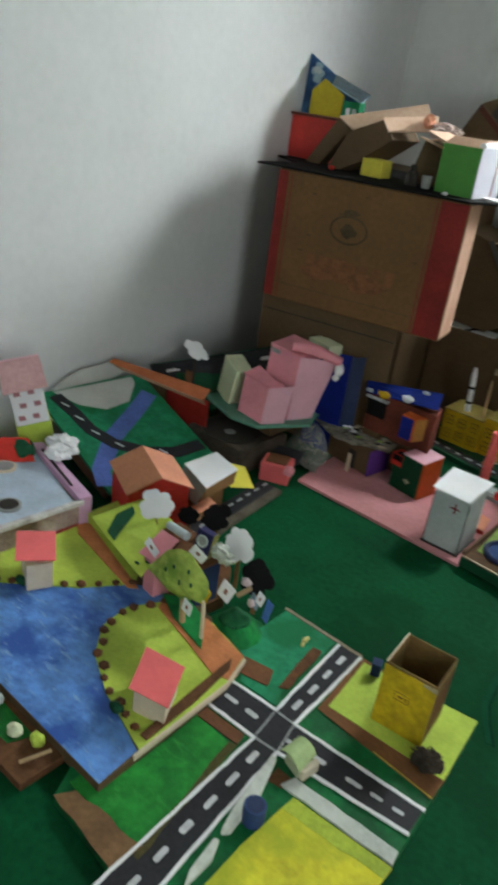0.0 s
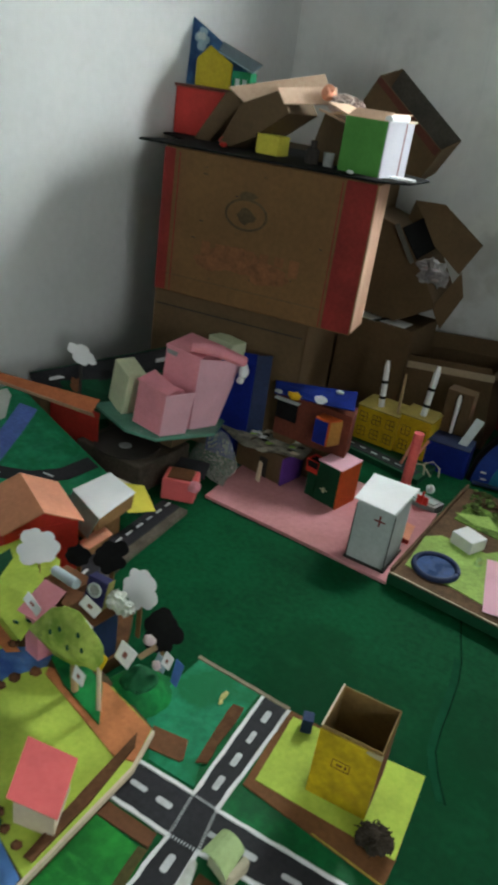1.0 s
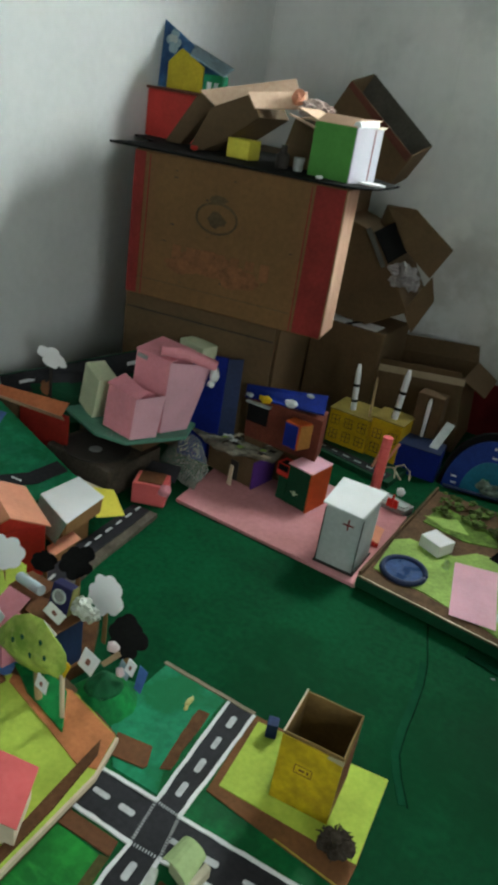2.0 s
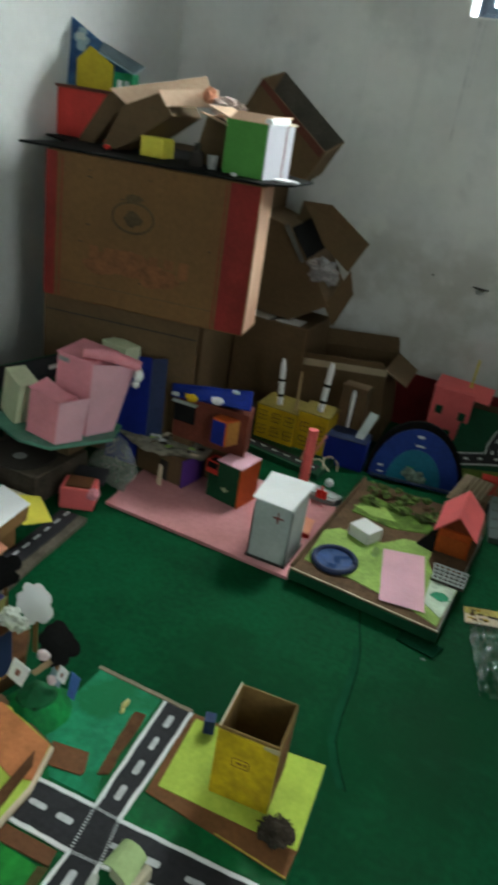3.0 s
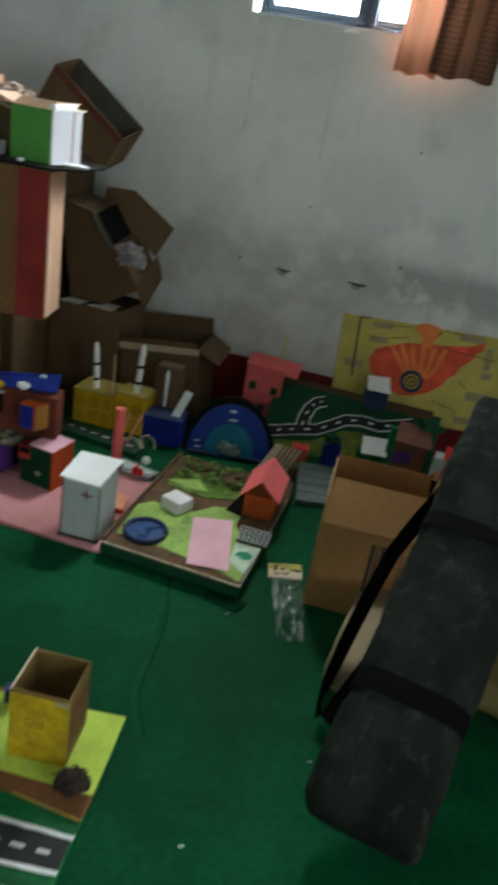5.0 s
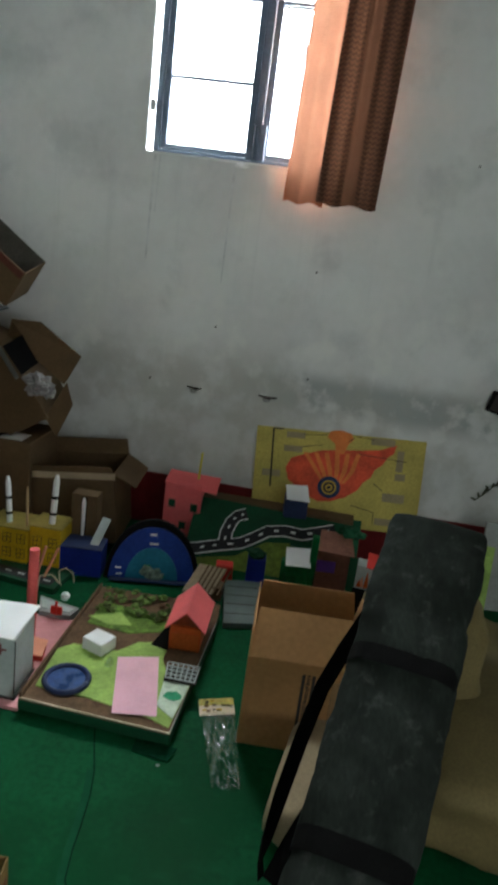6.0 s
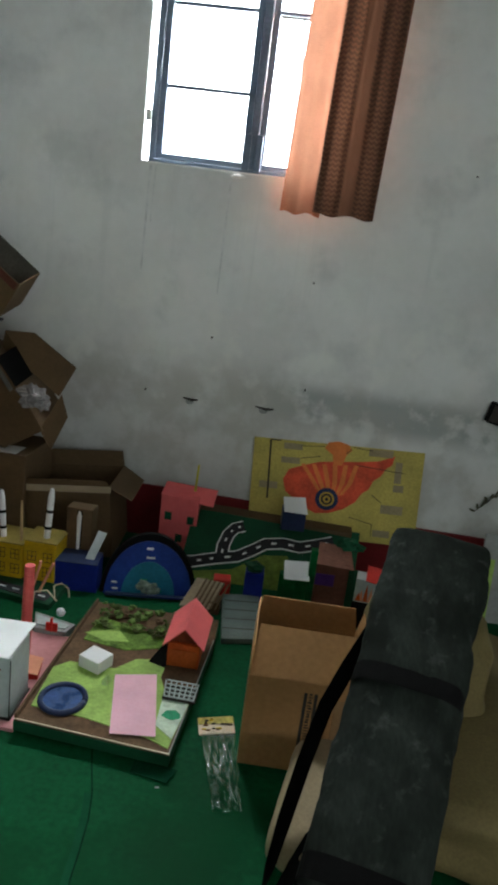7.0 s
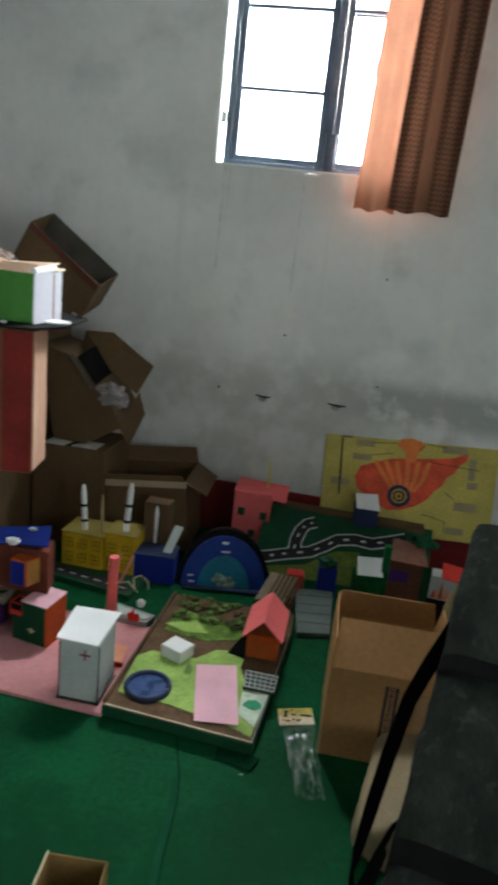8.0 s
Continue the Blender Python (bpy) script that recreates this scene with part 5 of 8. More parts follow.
for k in range(26):
    rr = random.Random(40 + k)
    x, y = rr.uniform(-0.94, -0.64), rr.uniform(2.285, 2.385)
    wpart("scrap", slab(empty_mesh(), [(x, y, 0.138), (x + rr.uniform(0.012, 0.035), y + rr.uniform(-0.01, 0.012), 0.140), (x + rr.uniform(0.012, 0.035), y + rr.uniform(0.006, 0.02), 0.143), (x + 0.002, y + 0.012, 0.142)], 0.001), rr.choice((WHITE, CREAM, GREY, PRINT_DARK, LIME_DULL)), roofm)
st = thing("red_step", at(-0.20, 2.29, 0.0121, 12), "small red and brown step block", "school model")
part("block", box(empty_mesh(), -0.028, 0.028, -0.04, 0.04, 0.0, 0.016), RED, st)
part("top", slab(empty_mesh(), [(-0.03, -0.035, 0.028), (0.028, -0.042, 0.017), (0.032, 0.04, 0.026), (-0.028, 0.045, 0.036)], 0.003), SALMON, st)
lone("coral_roll", tube(empty_mesh(), [(0, 0, 0), (0.004, 0.0, 0.325)], 0.0165, 16), mat("coral_roll_paper", (0.60, 0.11, 0.10), 0.7, 0.2), "coral paper roll standing upright on the mat", "paper roll", smooth=False, m=at(-0.255, 2.37, 0.0121))
br = thing("grey_bridge_model", at(-0.26, 2.56), "grey card bridge model with a bent wire", "school model")
part("deck", prism(empty_mesh(), [(-0.025, -0.050), (0.088, -0.046), (0.101, 0.013), (-0.062, 0.052)], 0.0, 0.03), GREY, br, bevel=0.002)
part("top", prism(empty_mesh(), [(-0.022, -0.030), (0.080, -0.032), (0.088, -0.004), (-0.050, 0.030)], 0.03, 0.034), GREY_PAPER, br)
part("wire", tube(empty_mesh(), [(-0.07, 0.03, 0.03), (-0.06, 0.03, 0.12), (-0.01, 0.02, 0.14), (0.03, 0.01, 0.11)], 0.0025, 6), CREAM, br)
part("cross", box(box(empty_mesh(), 0.02, 0.06, -0.055, -0.048, 0.03, 0.06), 0.037, 0.043, -0.06, -0.05, 0.03, 0.08), RED, br)
part("tuft", lump(empty_mesh(), (0.03, 0.06, 0.04), 0.016, 6), WHITE, br)

# ---- yellow factory with chimneys ----
fac = thing("factory_model", at(-0.5, 2.9), "yellow box factory with white chimneys on a dark base", "school model")
wpart("base", prism(empty_mesh(), [(-0.68, 2.74), (-0.30, 2.68), (-0.28, 3.0), (-0.66, 3.05)], 0.0, 0.022), DKGREEN, fac, "dark green base")
wpart("road", ribbon([(-0.66, 2.785), (-0.32, 2.728)], 0.055, 0.0222, 0.0238), ROAD, fac, "black paper road")
dashes(fac, (-0.65, 2.783), (-0.33, 2.730), 6, 0.03, 0.008, 0.0238, 0.08, 0.94)
wpart("bent_wire", tube(empty_mesh(), [(-0.30, 2.74, 0.022), (-0.305, 2.74, 0.07), (-0.275, 2.735, 0.09), (-0.245, 2.73, 0.075), (-0.24, 2.73, 0.04)], 0.0028, 6), CREAM, fac, "bent cream wire")
for k, (x, q) in enumerate(((-0.40, 0.03), (-0.37, 0.05))):
    wpart("card_post", tube(empty_mesh(), [(x, 2.76, 0.024), (x + q, 2.765, 0.15)], 0.006, 6), SALMON, fac, "salmon paper post")
for k, (x0, x1, y0, y1, z1) in enumerate(((-0.648, -0.475, 2.835, 2.985, 0.165), (-0.472, -0.345, 2.845, 2.975, 0.185))):
    w = wpart("block", box(empty_mesh(), x0, x1, y0, y1, 0.022, z1), YELLOW, fac, "yellow painted box", bevel=0.002)
    wpart("top", box(empty_mesh(), x0 - 0.004, x1 + 0.004, y0 - 0.004, y1 + 0.004, z1, z1 + 0.004), mat("olive_card", (0.26, 0.20, 0.05), 0.8, 0.2), w)
    n = 3 if k == 0 else 2
    for i in range(n):
        for j in range(2):
            cx, cz = x0 + (x1 - x0) * (i + 0.5) / n, 0.062 + 0.062 * j
            for dx, dz, sx, sz in ((0, 0.019, 0.036, 0.002), (0, -0.019, 0.036, 0.002), (-0.017, 0, 0.002, 0.038), (0.017, 0, 0.002, 0.038), (0, 0, 0.002, 0.038), (0, 0, 0.036, 0.002)):
                wpart("drawn_pane", box(empty_mesh(), cx + dx - sx / 2, cx + dx + sx / 2, y0 - 0.0012, y0 - 0.0002, cz + dz - sz / 2, cz + dz + sz / 2), PRINT_DARK, w)
for x, y, z0, z1, r, dx in ((-0.572, 2.88, 0.17, 0.36, 0.0115, -0.014), (-0.495, 2.87, 0.17, 0.335, 0.0055, -0.004), (-0.40, 2.89, 0.19, 0.395, 0.0125, 0.012)):
    c = wpart("chimney", tube(empty_mesh(), [(x, y, z0), (x + dx * 0.85, y, z1 - 0.03), (x + dx, y, z1)], [r, r, r * 0.55], 14), WHITE if r > 0.008 else WOOD, fac, "white paper chimney")
    if r > 0.008:
        for q in (0.18, 0.52):
            wpart("band", tube(empty_mesh(), [(x + dx * q, y, z0 + (z1 - z0) * q), (x + dx * (q + 0.06), y, z0 + (z1 - z0) * (q + 0.06))], r + 0.0012, 14), BLACK, c)
bb = thing("blue_box_small", at(-0.27, 2.90, 0.0, 6), "small blue box with an open lid", "paper box")
part("body", box(empty_mesh(), -0.085, 0.085, -0.045, 0.06, 0.0, 0.12), BLUE, bb, bevel=0.002)
part("lid", slab(empty_mesh(), [(-0.085, -0.05, 0.122), (0.085, -0.05, 0.122), (0.085, 0.06, 0.128), (-0.085, 0.06, 0.128)], 0.003), NAVY, bb)
dt = thing("dark_tower_model", at(-0.292, 2.985, 0.0), "dark brown card tower with a white tipped stick", "school model")
part("body", box(empty_mesh(), -0.06, 0.045, -0.02, 0.05, 0.0, 0.30), CARD_DARK, dt, bevel=0.002)
part("slit", box(empty_mesh(), -0.015, 0.005, -0.0215, -0.0202, 0.1, 0.29), BLACK, dt)
part("stick", tube(empty_mesh(), [(-0.005, -0.028, 0.13), (-0.005, -0.028, 0.27), (-0.005, -0.028, 0.29)], [0.006, 0.009, 0.004], 10), WHITE, dt, "white tipped stick")
part("leaning_card", slab(empty_mesh(), [(0.05, -0.09, 0.125), (0.085, -0.09, 0.125), (0.11, -0.02, 0.215), (0.075, -0.02, 0.22)], 0.003), GREY_PAPER, dt, "pale grey card")
# ---- red house with a blue roof behind the mat ----
bh = thing("blue_roof_house", at(-0.70, 2.66), "red card house with a blue roof and clay lumps", "school model")
# wall and roof colours are darkened for the shade behind the mat
wpart("house_body", prism(empty_mesh(), [(-0.758, 2.347), (-0.472, 2.347), (-0.495, 2.440), (-0.700, 2.405), (-0.772, 2.385)], 0.160, 0.318), mat("brick_red_card", (0.125, 0.032, 0.019), 0.75, 0.25), bh, "brick red card walls", bevel=0.002)
wpart("roof", slab(empty_mesh(), [(-0.766, 2.330, 0.312), (-0.466, 2.330, 0.350), (-0.510, 2.440, 0.372), (-0.792, 2.376, 0.338)], 0.005), mat("shaded_blue_card", (0.006, 0.016, 0.13), 0.8, 0.25, 14.0, gloss=0.08), bh, "blue card roof")
for k, (x, z, mt, r) in enumerate(((-0.591, 0.346, WHITE, 0.019), (-0.688, 0.326, YELLOW, 0.019), (-0.752, 0.322, GREY_PAPER, 0.011))):
    wpart("clay_lump", lump(empty_mesh(), (x, 2.333, z), r, k, 1.3, 0.5, 0.75, 0.5), mt, bh)
wpart("clay_lump", lump(empty_mesh(), (-0.560, 2.41, 0.362), 0.010, 7, 1.5, 0.8, 0.7, 0.5), GREY_PAPER, bh)
# no hole here: a black panel paints the window's dark inside
wpart("dark_window", box(empty_mesh(), -0.755, -0.674, 2.341, 2.3465, 0.224, 0.290), BLACK, bh, "black panel for the shade in a window")
wpart("window_ledge", slab(empty_mesh(), [(-0.760, 2.325, 0.299), (-0.664, 2.325, 0.300), (-0.664, 2.341, 0.304), (-0.760, 2.341, 0.303)], 0.003), GREY_PAPER, bh, "pale paper ledge")
pch = wpart("porch", prism(empty_mesh(), [(-0.582, 2.300), (-0.524, 2.297), (-0.503, 2.346), (-0.578, 2.346)], 0.205, 0.298), ORANGE, bh, "orange card porch", bevel=0.002)
wpart("porch_panel", slab(empty_mesh(), [(-0.580, 2.2975, 0.208), (-0.530, 2.2945, 0.208), (-0.530, 2.2945, 0.292), (-0.580, 2.2975, 0.292)], 0.0015), BLUE, pch)
wpart("porch_side", slab(empty_mesh(), [(-0.5215, 2.298, 0.208), (-0.5005, 2.344, 0.208), (-0.5005, 2.344, 0.294), (-0.5215, 2.298, 0.294)], 0.002), mat("ochre_card", (0.36, 0.17, 0.04), 0.8, 0.2), pch)
wpart("stand", box(empty_mesh(), -0.66, -0.50, 2.396, 2.425, 0.0, 0.160), CARD_DARK, bh, "dark card stand")
wpart("stand", box(empty_mesh(), -0.755, -0.68, 2.350, 2.384, 0.136, 0.160), CARD_DARK, bh)

# ---- window, curtain and marks on the wall ----
win = thing("window_1", at(0.14, 3.55, WZ0), "steel casement window with two leaves, bright outside", "window")
tagged(win, kind="structure")
YW = 3.545
fr = empty_mesh()
box(fr, WX0 + 0.024, WX0 + 0.05, YW - 0.02, YW + 0.02, WZ0, WZ1)
box(fr, WX1 - 0.028, WX1, YW - 0.02, YW + 0.02, WZ0, WZ1)
box(fr, WX0 + 0.028, WX1 - 0.028, YW - 0.02, YW + 0.02, WZ0, WZ0 + 0.022)
box(fr, WX0 + 0.028, WX1 - 0.028, YW - 0.02, YW + 0.02, WZ1 - 0.03, WZ1)
wpart("window_frame", fr, STEEL, win, "dark blue-grey steel frame", bevel=0.003)
wpart("mullion", box(empty_mesh(), 0.128, 0.162, YW - 0.03, YW + 0.025, WZ0 + 0.022, WZ1 - 0.03), STEEL, win, bevel=0.004)
wpart("sill", box(empty_mesh(), WX0 + 0.002, WX1 - 0.002, YB - 0.004, YB + 0.02, WZ0 + 0.0005, WZ0 + 0.006), WHITEPAINT, win, "white painted sill")
for x0, x1 in ((WX0 + 0.052, 0.126), (0.164, WX1 - 0.030)):
    leaf = empty_mesh()
    box(leaf, x0, x0 + 0.026, YW - 0.014, YW + 0.014, WZ0 + 0.024, WZ1 - 0.032)
    box(leaf, x1 - 0.026, x1, YW - 0.014, YW + 0.014, WZ0 + 0.024, WZ1 - 0.032)
    box(leaf, x0 + 0.026, x1 - 0.026, YW - 0.014, YW + 0.014, WZ0 + 0.024, WZ0 + 0.046)
    box(leaf, x0 + 0.026, x1 - 0.026, YW - 0.014, YW + 0.014, WZ1 - 0.054, WZ1 - 0.032)
    lf2 = wpart("casement", leaf, STEEL, win, bevel=0.002)
    for z in ((1.955, 2.26) if x0 < 0 else (2.26,)):
        wpart("glazing_bar", box(empty_mesh(), x0 + 0.026, x1 - 0.026, YW - 0.008, YW + 0.008, z, z + 0.013), STEEL, lf2)
    zs = [WZ0 + 0.046, 1.955, 2.26, WZ1 - 0.054] if x0 < 0 else [WZ0 + 0.046, 2.26, WZ1 - 0.054]
    for a, b in zip(zs, zs[1:]):
        g = wpart("pane", box(empty_mesh(), x0 + 0.026, x1 - 0.026, YW - 0.002, YW + 0.002, a + (0.013 if a > 1.8 else 0), b), GLASS, lf2)
        g.visible_shadow = False
for x in (0.118, 0.166):
    wpart("latch", box(empty_mesh(), x - 0.012, x + 0.018, YW - 0.045, YW - 0.014, 1.67, 1.81), STEEL, win, "steel latch", bevel=0.004)
wpart("hinge", box(empty_mesh(), WX0 + 0.006, WX0 + 0.024, YW - 0.034, YW - 0.02, 1.82, 1.86), mat("bare_steel", (0.35, 0.36, 0.36), 0.4, 0.2, metal=0.6), win)
wpart("splash", lump(empty_mesh(), (0.10, YB - 0.012, 1.642), 0.018, 5, 1.6, 0.4, 0.5, 0.5), WHITEPAINT, win)
lone("backdrop", box(empty_mesh(), -2.5, 3.2, 5.2, 5.21, 0.2, 4.6), SKY, "bright white sky outside the window", "sky", kind="structure")
wb = thing("window_bars", at(0.3, 3.6, 2.25), "thin dark iron bars outside the window", "bars")
for x, z in ((0.200, 1.93), (0.280, 1.97)):
    wpart("bar", tube(empty_mesh(), [(x + 0.027, 3.6, z), (x, 3.6, 2.268)], 0.0045, 6), PRINT_DARK, wb)
wpart("rail", tube(empty_mesh(), [(0.150, 3.6, 2.268), (0.602, 3.6, 2.268)], 0.005, 6), PRINT_DARK, wb)


def pleats(x0, x1, z0, z1, y, n, deep, phase, lean=0.0, gather=1.0):
    """A hanging cloth with soft folds, gathered towards the top."""
    bm = empty_mesh()
    cols, rows = 72, 22
    grid = []
    for j in range(rows + 1):
        t = j / rows
        row = []
        for i in range(cols + 1):
            s = i / cols
            w = (x1 - x0) * (gather + (1 - gather) * (1 - t))
            x = x0 + lean * t + w * s
            yy = y + deep * math.sin(2 * math.pi * n * s + phase + 0.5 * t) * (0.6 + 0.4 * t) + 0.006 * math.sin(9 * s + 4 * t)
            z = z0 + (z1 - z0) * t + (0.006 * math.sin(11 * s + phase) if j == 0 else 0)
            row.append(bm.verts.new((x, yy, z)))
        grid.append(row)
    for j in range(rows):
        for i in range(cols):
            bm.faces.new((grid[j][i], grid[j][i + 1], grid[j + 1][i + 1], grid[j + 1][i]))
    return bm


def cloth(name, col, through_col, weight, pattern):
    """Thin curtain cloth that lets some daylight through, with woven scallops."""
    m = mat(name, col, 0.9, 0.15, 6.0, 220.0, 0.3)
    nt = m.node_tree
    b, out = nt.nodes["Principled BSDF"], nt.nodes["Material Output"]
    tr, mx = nt.nodes.new("ShaderNodeBsdfTranslucent"), nt.nodes.new("ShaderNodeMixShader")
    tr.inputs[0].default_value = (*through_col, 1)
    mx.inputs[0].default_value = weight
    nt.links.new(b.outputs[0], mx.inputs[1])
    nt.links.new(tr.outputs[0], mx.inputs[2])
    nt.links.new(mx.outputs[0], out.inputs[0])
    if pattern:
        sep = nt.nodes.new("ShaderNodeSeparateXYZ")
        nt.links.new(nt.nodes["Texture Coordinate"].outputs["Object"], sep.inputs[0])

        def calc(kind, p, q=None):
            n = nt.nodes.new("ShaderNodeMath")
            n.operation = kind
            for k, v in enumerate((p, q)):
                if isinstance(v, (int, float)):
                    n.inputs[k].default_value = v
                elif v is not None:
                    nt.links.new(v, n.inputs[k])
            return n.outputs[0]

        arcs = calc("ABSOLUTE", calc("SINE", calc("MULTIPLY", sep.outputs["X"], 150.0)))
        lines = calc("SINE", calc("ADD", calc("MULTIPLY", sep.outputs["Z"], 330.0), calc("MULTIPLY", arcs, 2.6)))
        bands = calc("COSINE", calc("MULTIPLY", calc("SUBTRACT", sep.outputs["X"], 0.055), 42.0))
        woven = calc("MULTIPLY", calc("MULTIPLY", calc("ADD", lines, 1.0), 0.5), calc("LESS_THAN", bands, 0.45))
        src = b.inputs["Base Color"].links[0].from_socket
        mix = nt.nodes.new("ShaderNodeMix")
        mix.data_type = "RGBA"
        mix.inputs["B"].default_value = (0.050, 0.026, 0.018, 1)
        nt.links.new(calc("MULTIPLY", woven, 0.72), mix.inputs["Factor"])
        nt.links.new(src, mix.inputs["A"])
        nt.links.new(mix.outputs["Result"], b.inputs["Base Color"])
    return m


cur = thing("curtain", at(0.5, 3.43, 1.53), "orange brown curtain with a patterned edge, drawn aside", "curtain")
wpart("lining", pleats(0.293, 0.455, 1.525, 2.62, 3.425, 1.5, 0.012, 0.3, lean=0.035), cloth("curtain_lining", (0.40, 0.15, 0.082), (0.72, 0.33, 0.21), 0.050, False), cur, "thin orange lining lit from outside", smooth=True)
wpart("face", pleats(0.425, 0.668, 1.532, 2.62, 3.405, 3.5, 0.016, 1.2, lean=0.03), cloth("curtain_face", (0.150, 0.070, 0.043), (0.40, 0.16, 0.09), 0.015, True), cur, "brown face with woven scallops", smooth=True)
rod = wpart("rod", tube(empty_mesh(), [(-0.40, 3.425, 2.64), (0.85, 3.425, 2.64)], 0.011, 12), WHITEPAINT, cur, "white curtain rod")
for x in (-0.38, 0.83):
    wpart("bracket", box(empty_mesh(), x - 0.01, x + 0.01, 3.425, 3.5, 2.62, 2.66), WHITEPAINT, rod)
for k, (x, z, w) in enumerate(((0.0, 0.682, 0.034), (0.335, 0.690, 0.042))):
    mk = thing("wall_hook", at(x, YB - 0.004, z), "old broken hook set in the plaster", "hook", "hooks in the wall")
    part("stub", tube(empty_mesh(), [(-w, 0, 0.004), (w * 0.2, -0.008, 0.0), (w, -0.006, 0.004)], [0.003, 0.006, 0.003], 8), PRINT_DARK, mk)
    part("chip", lump(empty_mesh(), (-0.004, 0.002, -0.012), 0.014, k, 1.3, 0.2, 0.8, 0.5), GREY, mk)
sk = thing("switch_box", at(1.33, YB - 0.02, 0.82, 0), "black plastic wall switch box", "switch")
part("case", box(empty_mesh(), -0.045, 0.045, -0.02, 0.02, -0.045, 0.045), BLACK, sk, bevel=0.005, m=pose(0, 0, 0, 0, 12, 0))
part("plate", box(empty_mesh(), -0.035, 0.035, -0.023, -0.02, -0.035, 0.035), PRINT_DARK, sk, m=pose(0, 0, 0, 0, 12, 0))
for k, (x, z) in enumerate(((0.065, 0.972), (0.47, 1.26), (0.50, 0.80), (-0.21, 0.70), (1.05, 1.75))):
    lone("nail", tube(empty_mesh(), [(x, YB, z), (x, YB - 0.012, z - 0.002)], 0.004, 6), PRINT_DARK, "small dark nail in the plaster", "nail", "nails in the wall")
for k, (x, z0, z1, w) in enumerate(((0.066, 1.16, 1.640, 0.011), (-0.277, 1.22, 1.648, 0.013), (-0.252, 1.42, 1.648, 0.007))):
    lone("drip_stain", slab(empty_mesh(), [(x, YB - 0.0004, z1), (x + w, YB - 0.0004, z1), (x + w * 0.6 - 0.004, YB - 0.0004, z0), (x - 0.004, YB - 0.0004, z0)], 0.001), mat("grey_drip", (0.60, 0.61, 0.61), 0.9, 0.15, 20.0) if k == 0 else bpy.data.materials["grey_drip"], "thin grey drip stain on the plaster", "stain", "drip stains below the window")

# ---- big printed carton and the boxes round it ----
# the large carton and the one under it stand turned, their far ends nearer to the room
TURN = Matrix.Translation((-0.572, 2.41, 0)) @ pose(0, 0, 0, 0, 0, 10.7) @ Matrix.Diagonal((0.8875, 1.0, 1.0, 1.0)) @ Matrix.Translation((0.572, -2.41, 0))


def turned(name, bm, material, parent, label="", bevel=0.0, smooth=False):
    bmesh.ops.transform(bm, matrix=TURN, verts=bm.verts)
    return wpart(name, bm, material, parent, label, bevel, smooth)


UPRIGHT = Matrix(((1, 0, 0, 0), (0, 0, -1, 0), (0, 1, 0, 0), (0, 0, 0, 1)))
tv = thing("large_carton", at(-1.0, 2.47, 0.555), "large flat brown carton with red printed edges", "carton")
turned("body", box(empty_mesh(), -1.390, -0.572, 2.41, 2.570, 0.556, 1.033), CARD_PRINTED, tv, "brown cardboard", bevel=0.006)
turned("print_band", prism(empty_mesh(), [(-1.388, 0), (-1.342, 0), (-1.342, 0.001), (-1.388, 0.001)], 0.562, 1.028, at(0, 2.4085)), PRINT_RED, tv, "red printed band")
turned("print_band", prism(empty_mesh(), [(-0.682, 0), (-0.575, 0), (-0.575, 0.001), (-0.682, 0.001)], 0.562, 1.028, at(0, 2.4085)), PRINT_RED, tv, "red printed band")
for x in (-0.697, -1.325):
    turned("print_line", box(empty_mesh(), x, x + 0.004, 2.4086, 2.4098, 0.562, 1.02), PRINT_RED, tv)
# window light is put into this side's pale tone, besides its rubbed print
turned("side_face", box(empty_mesh(), -0.5725, -0.5695, 2.418, 2.562, 0.566, 1.026), mat("lit_scuffed_side", (0.56, 0.37, 0.26), 0.85, 0.2, 7.0, 60.0, 0.3, (0.34, 0.12, 0.08), 0.75, stretch=(1, 1, 0.35)), tv, "side coloured pale as if lit, with rubbed red print")
ring = empty_mesh()
for k in range(28):
    a0, a1 = 2 * math.pi * k / 28, 2 * math.pi * (k + 1) / 28
    slab(ring, [(-1.035 + 0.085 * math.cos(a0), 2.4080, 0.866 + 0.052 * math.sin(a0)), (-1.035 + 0.085 * math.cos(a1), 2.4080, 0.866 + 0.052 * math.sin(a1)), (-1.035 + 0.076 * math.cos(a1), 2.4080, 0.866 + 0.044 * math.sin(a1)), (-1.035 + 0.076 * math.cos(a0), 2.4080, 0.866 + 0.044 * math.sin(a0))], 0.001)
EMBLEM = mat("faded_dark_print", (0.068, 0.046, 0.024), 0.8, 0.3)
turned("emblem", ring, EMBLEM, tv, "dark oval printed emblem")
turned("emblem", lump(lump(empty_mesh(), (-1.035, 2.4085, 0.862), 0.03, 4, 1.2, 0.03, 0.8, 0.5), (-1.035, 2.4085, 0.926), 0.026, 5, 1.3, 0.03, 0.5, 0.5), EMBLEM, tv)
for k in range(7):
    turned("print_bar", box(empty_mesh(), -1.2 + 0.06 * k, -1.165 + 0.06 * k, 2.4086, 2.4098, 0.70 + 0.012 * (k % 3), 0.755), mat("faded_red_print", (0.172, 0.074, 0.032), 0.8, 0.25) if k == 0 else bpy.data.materials["faded_red_print"], tv)
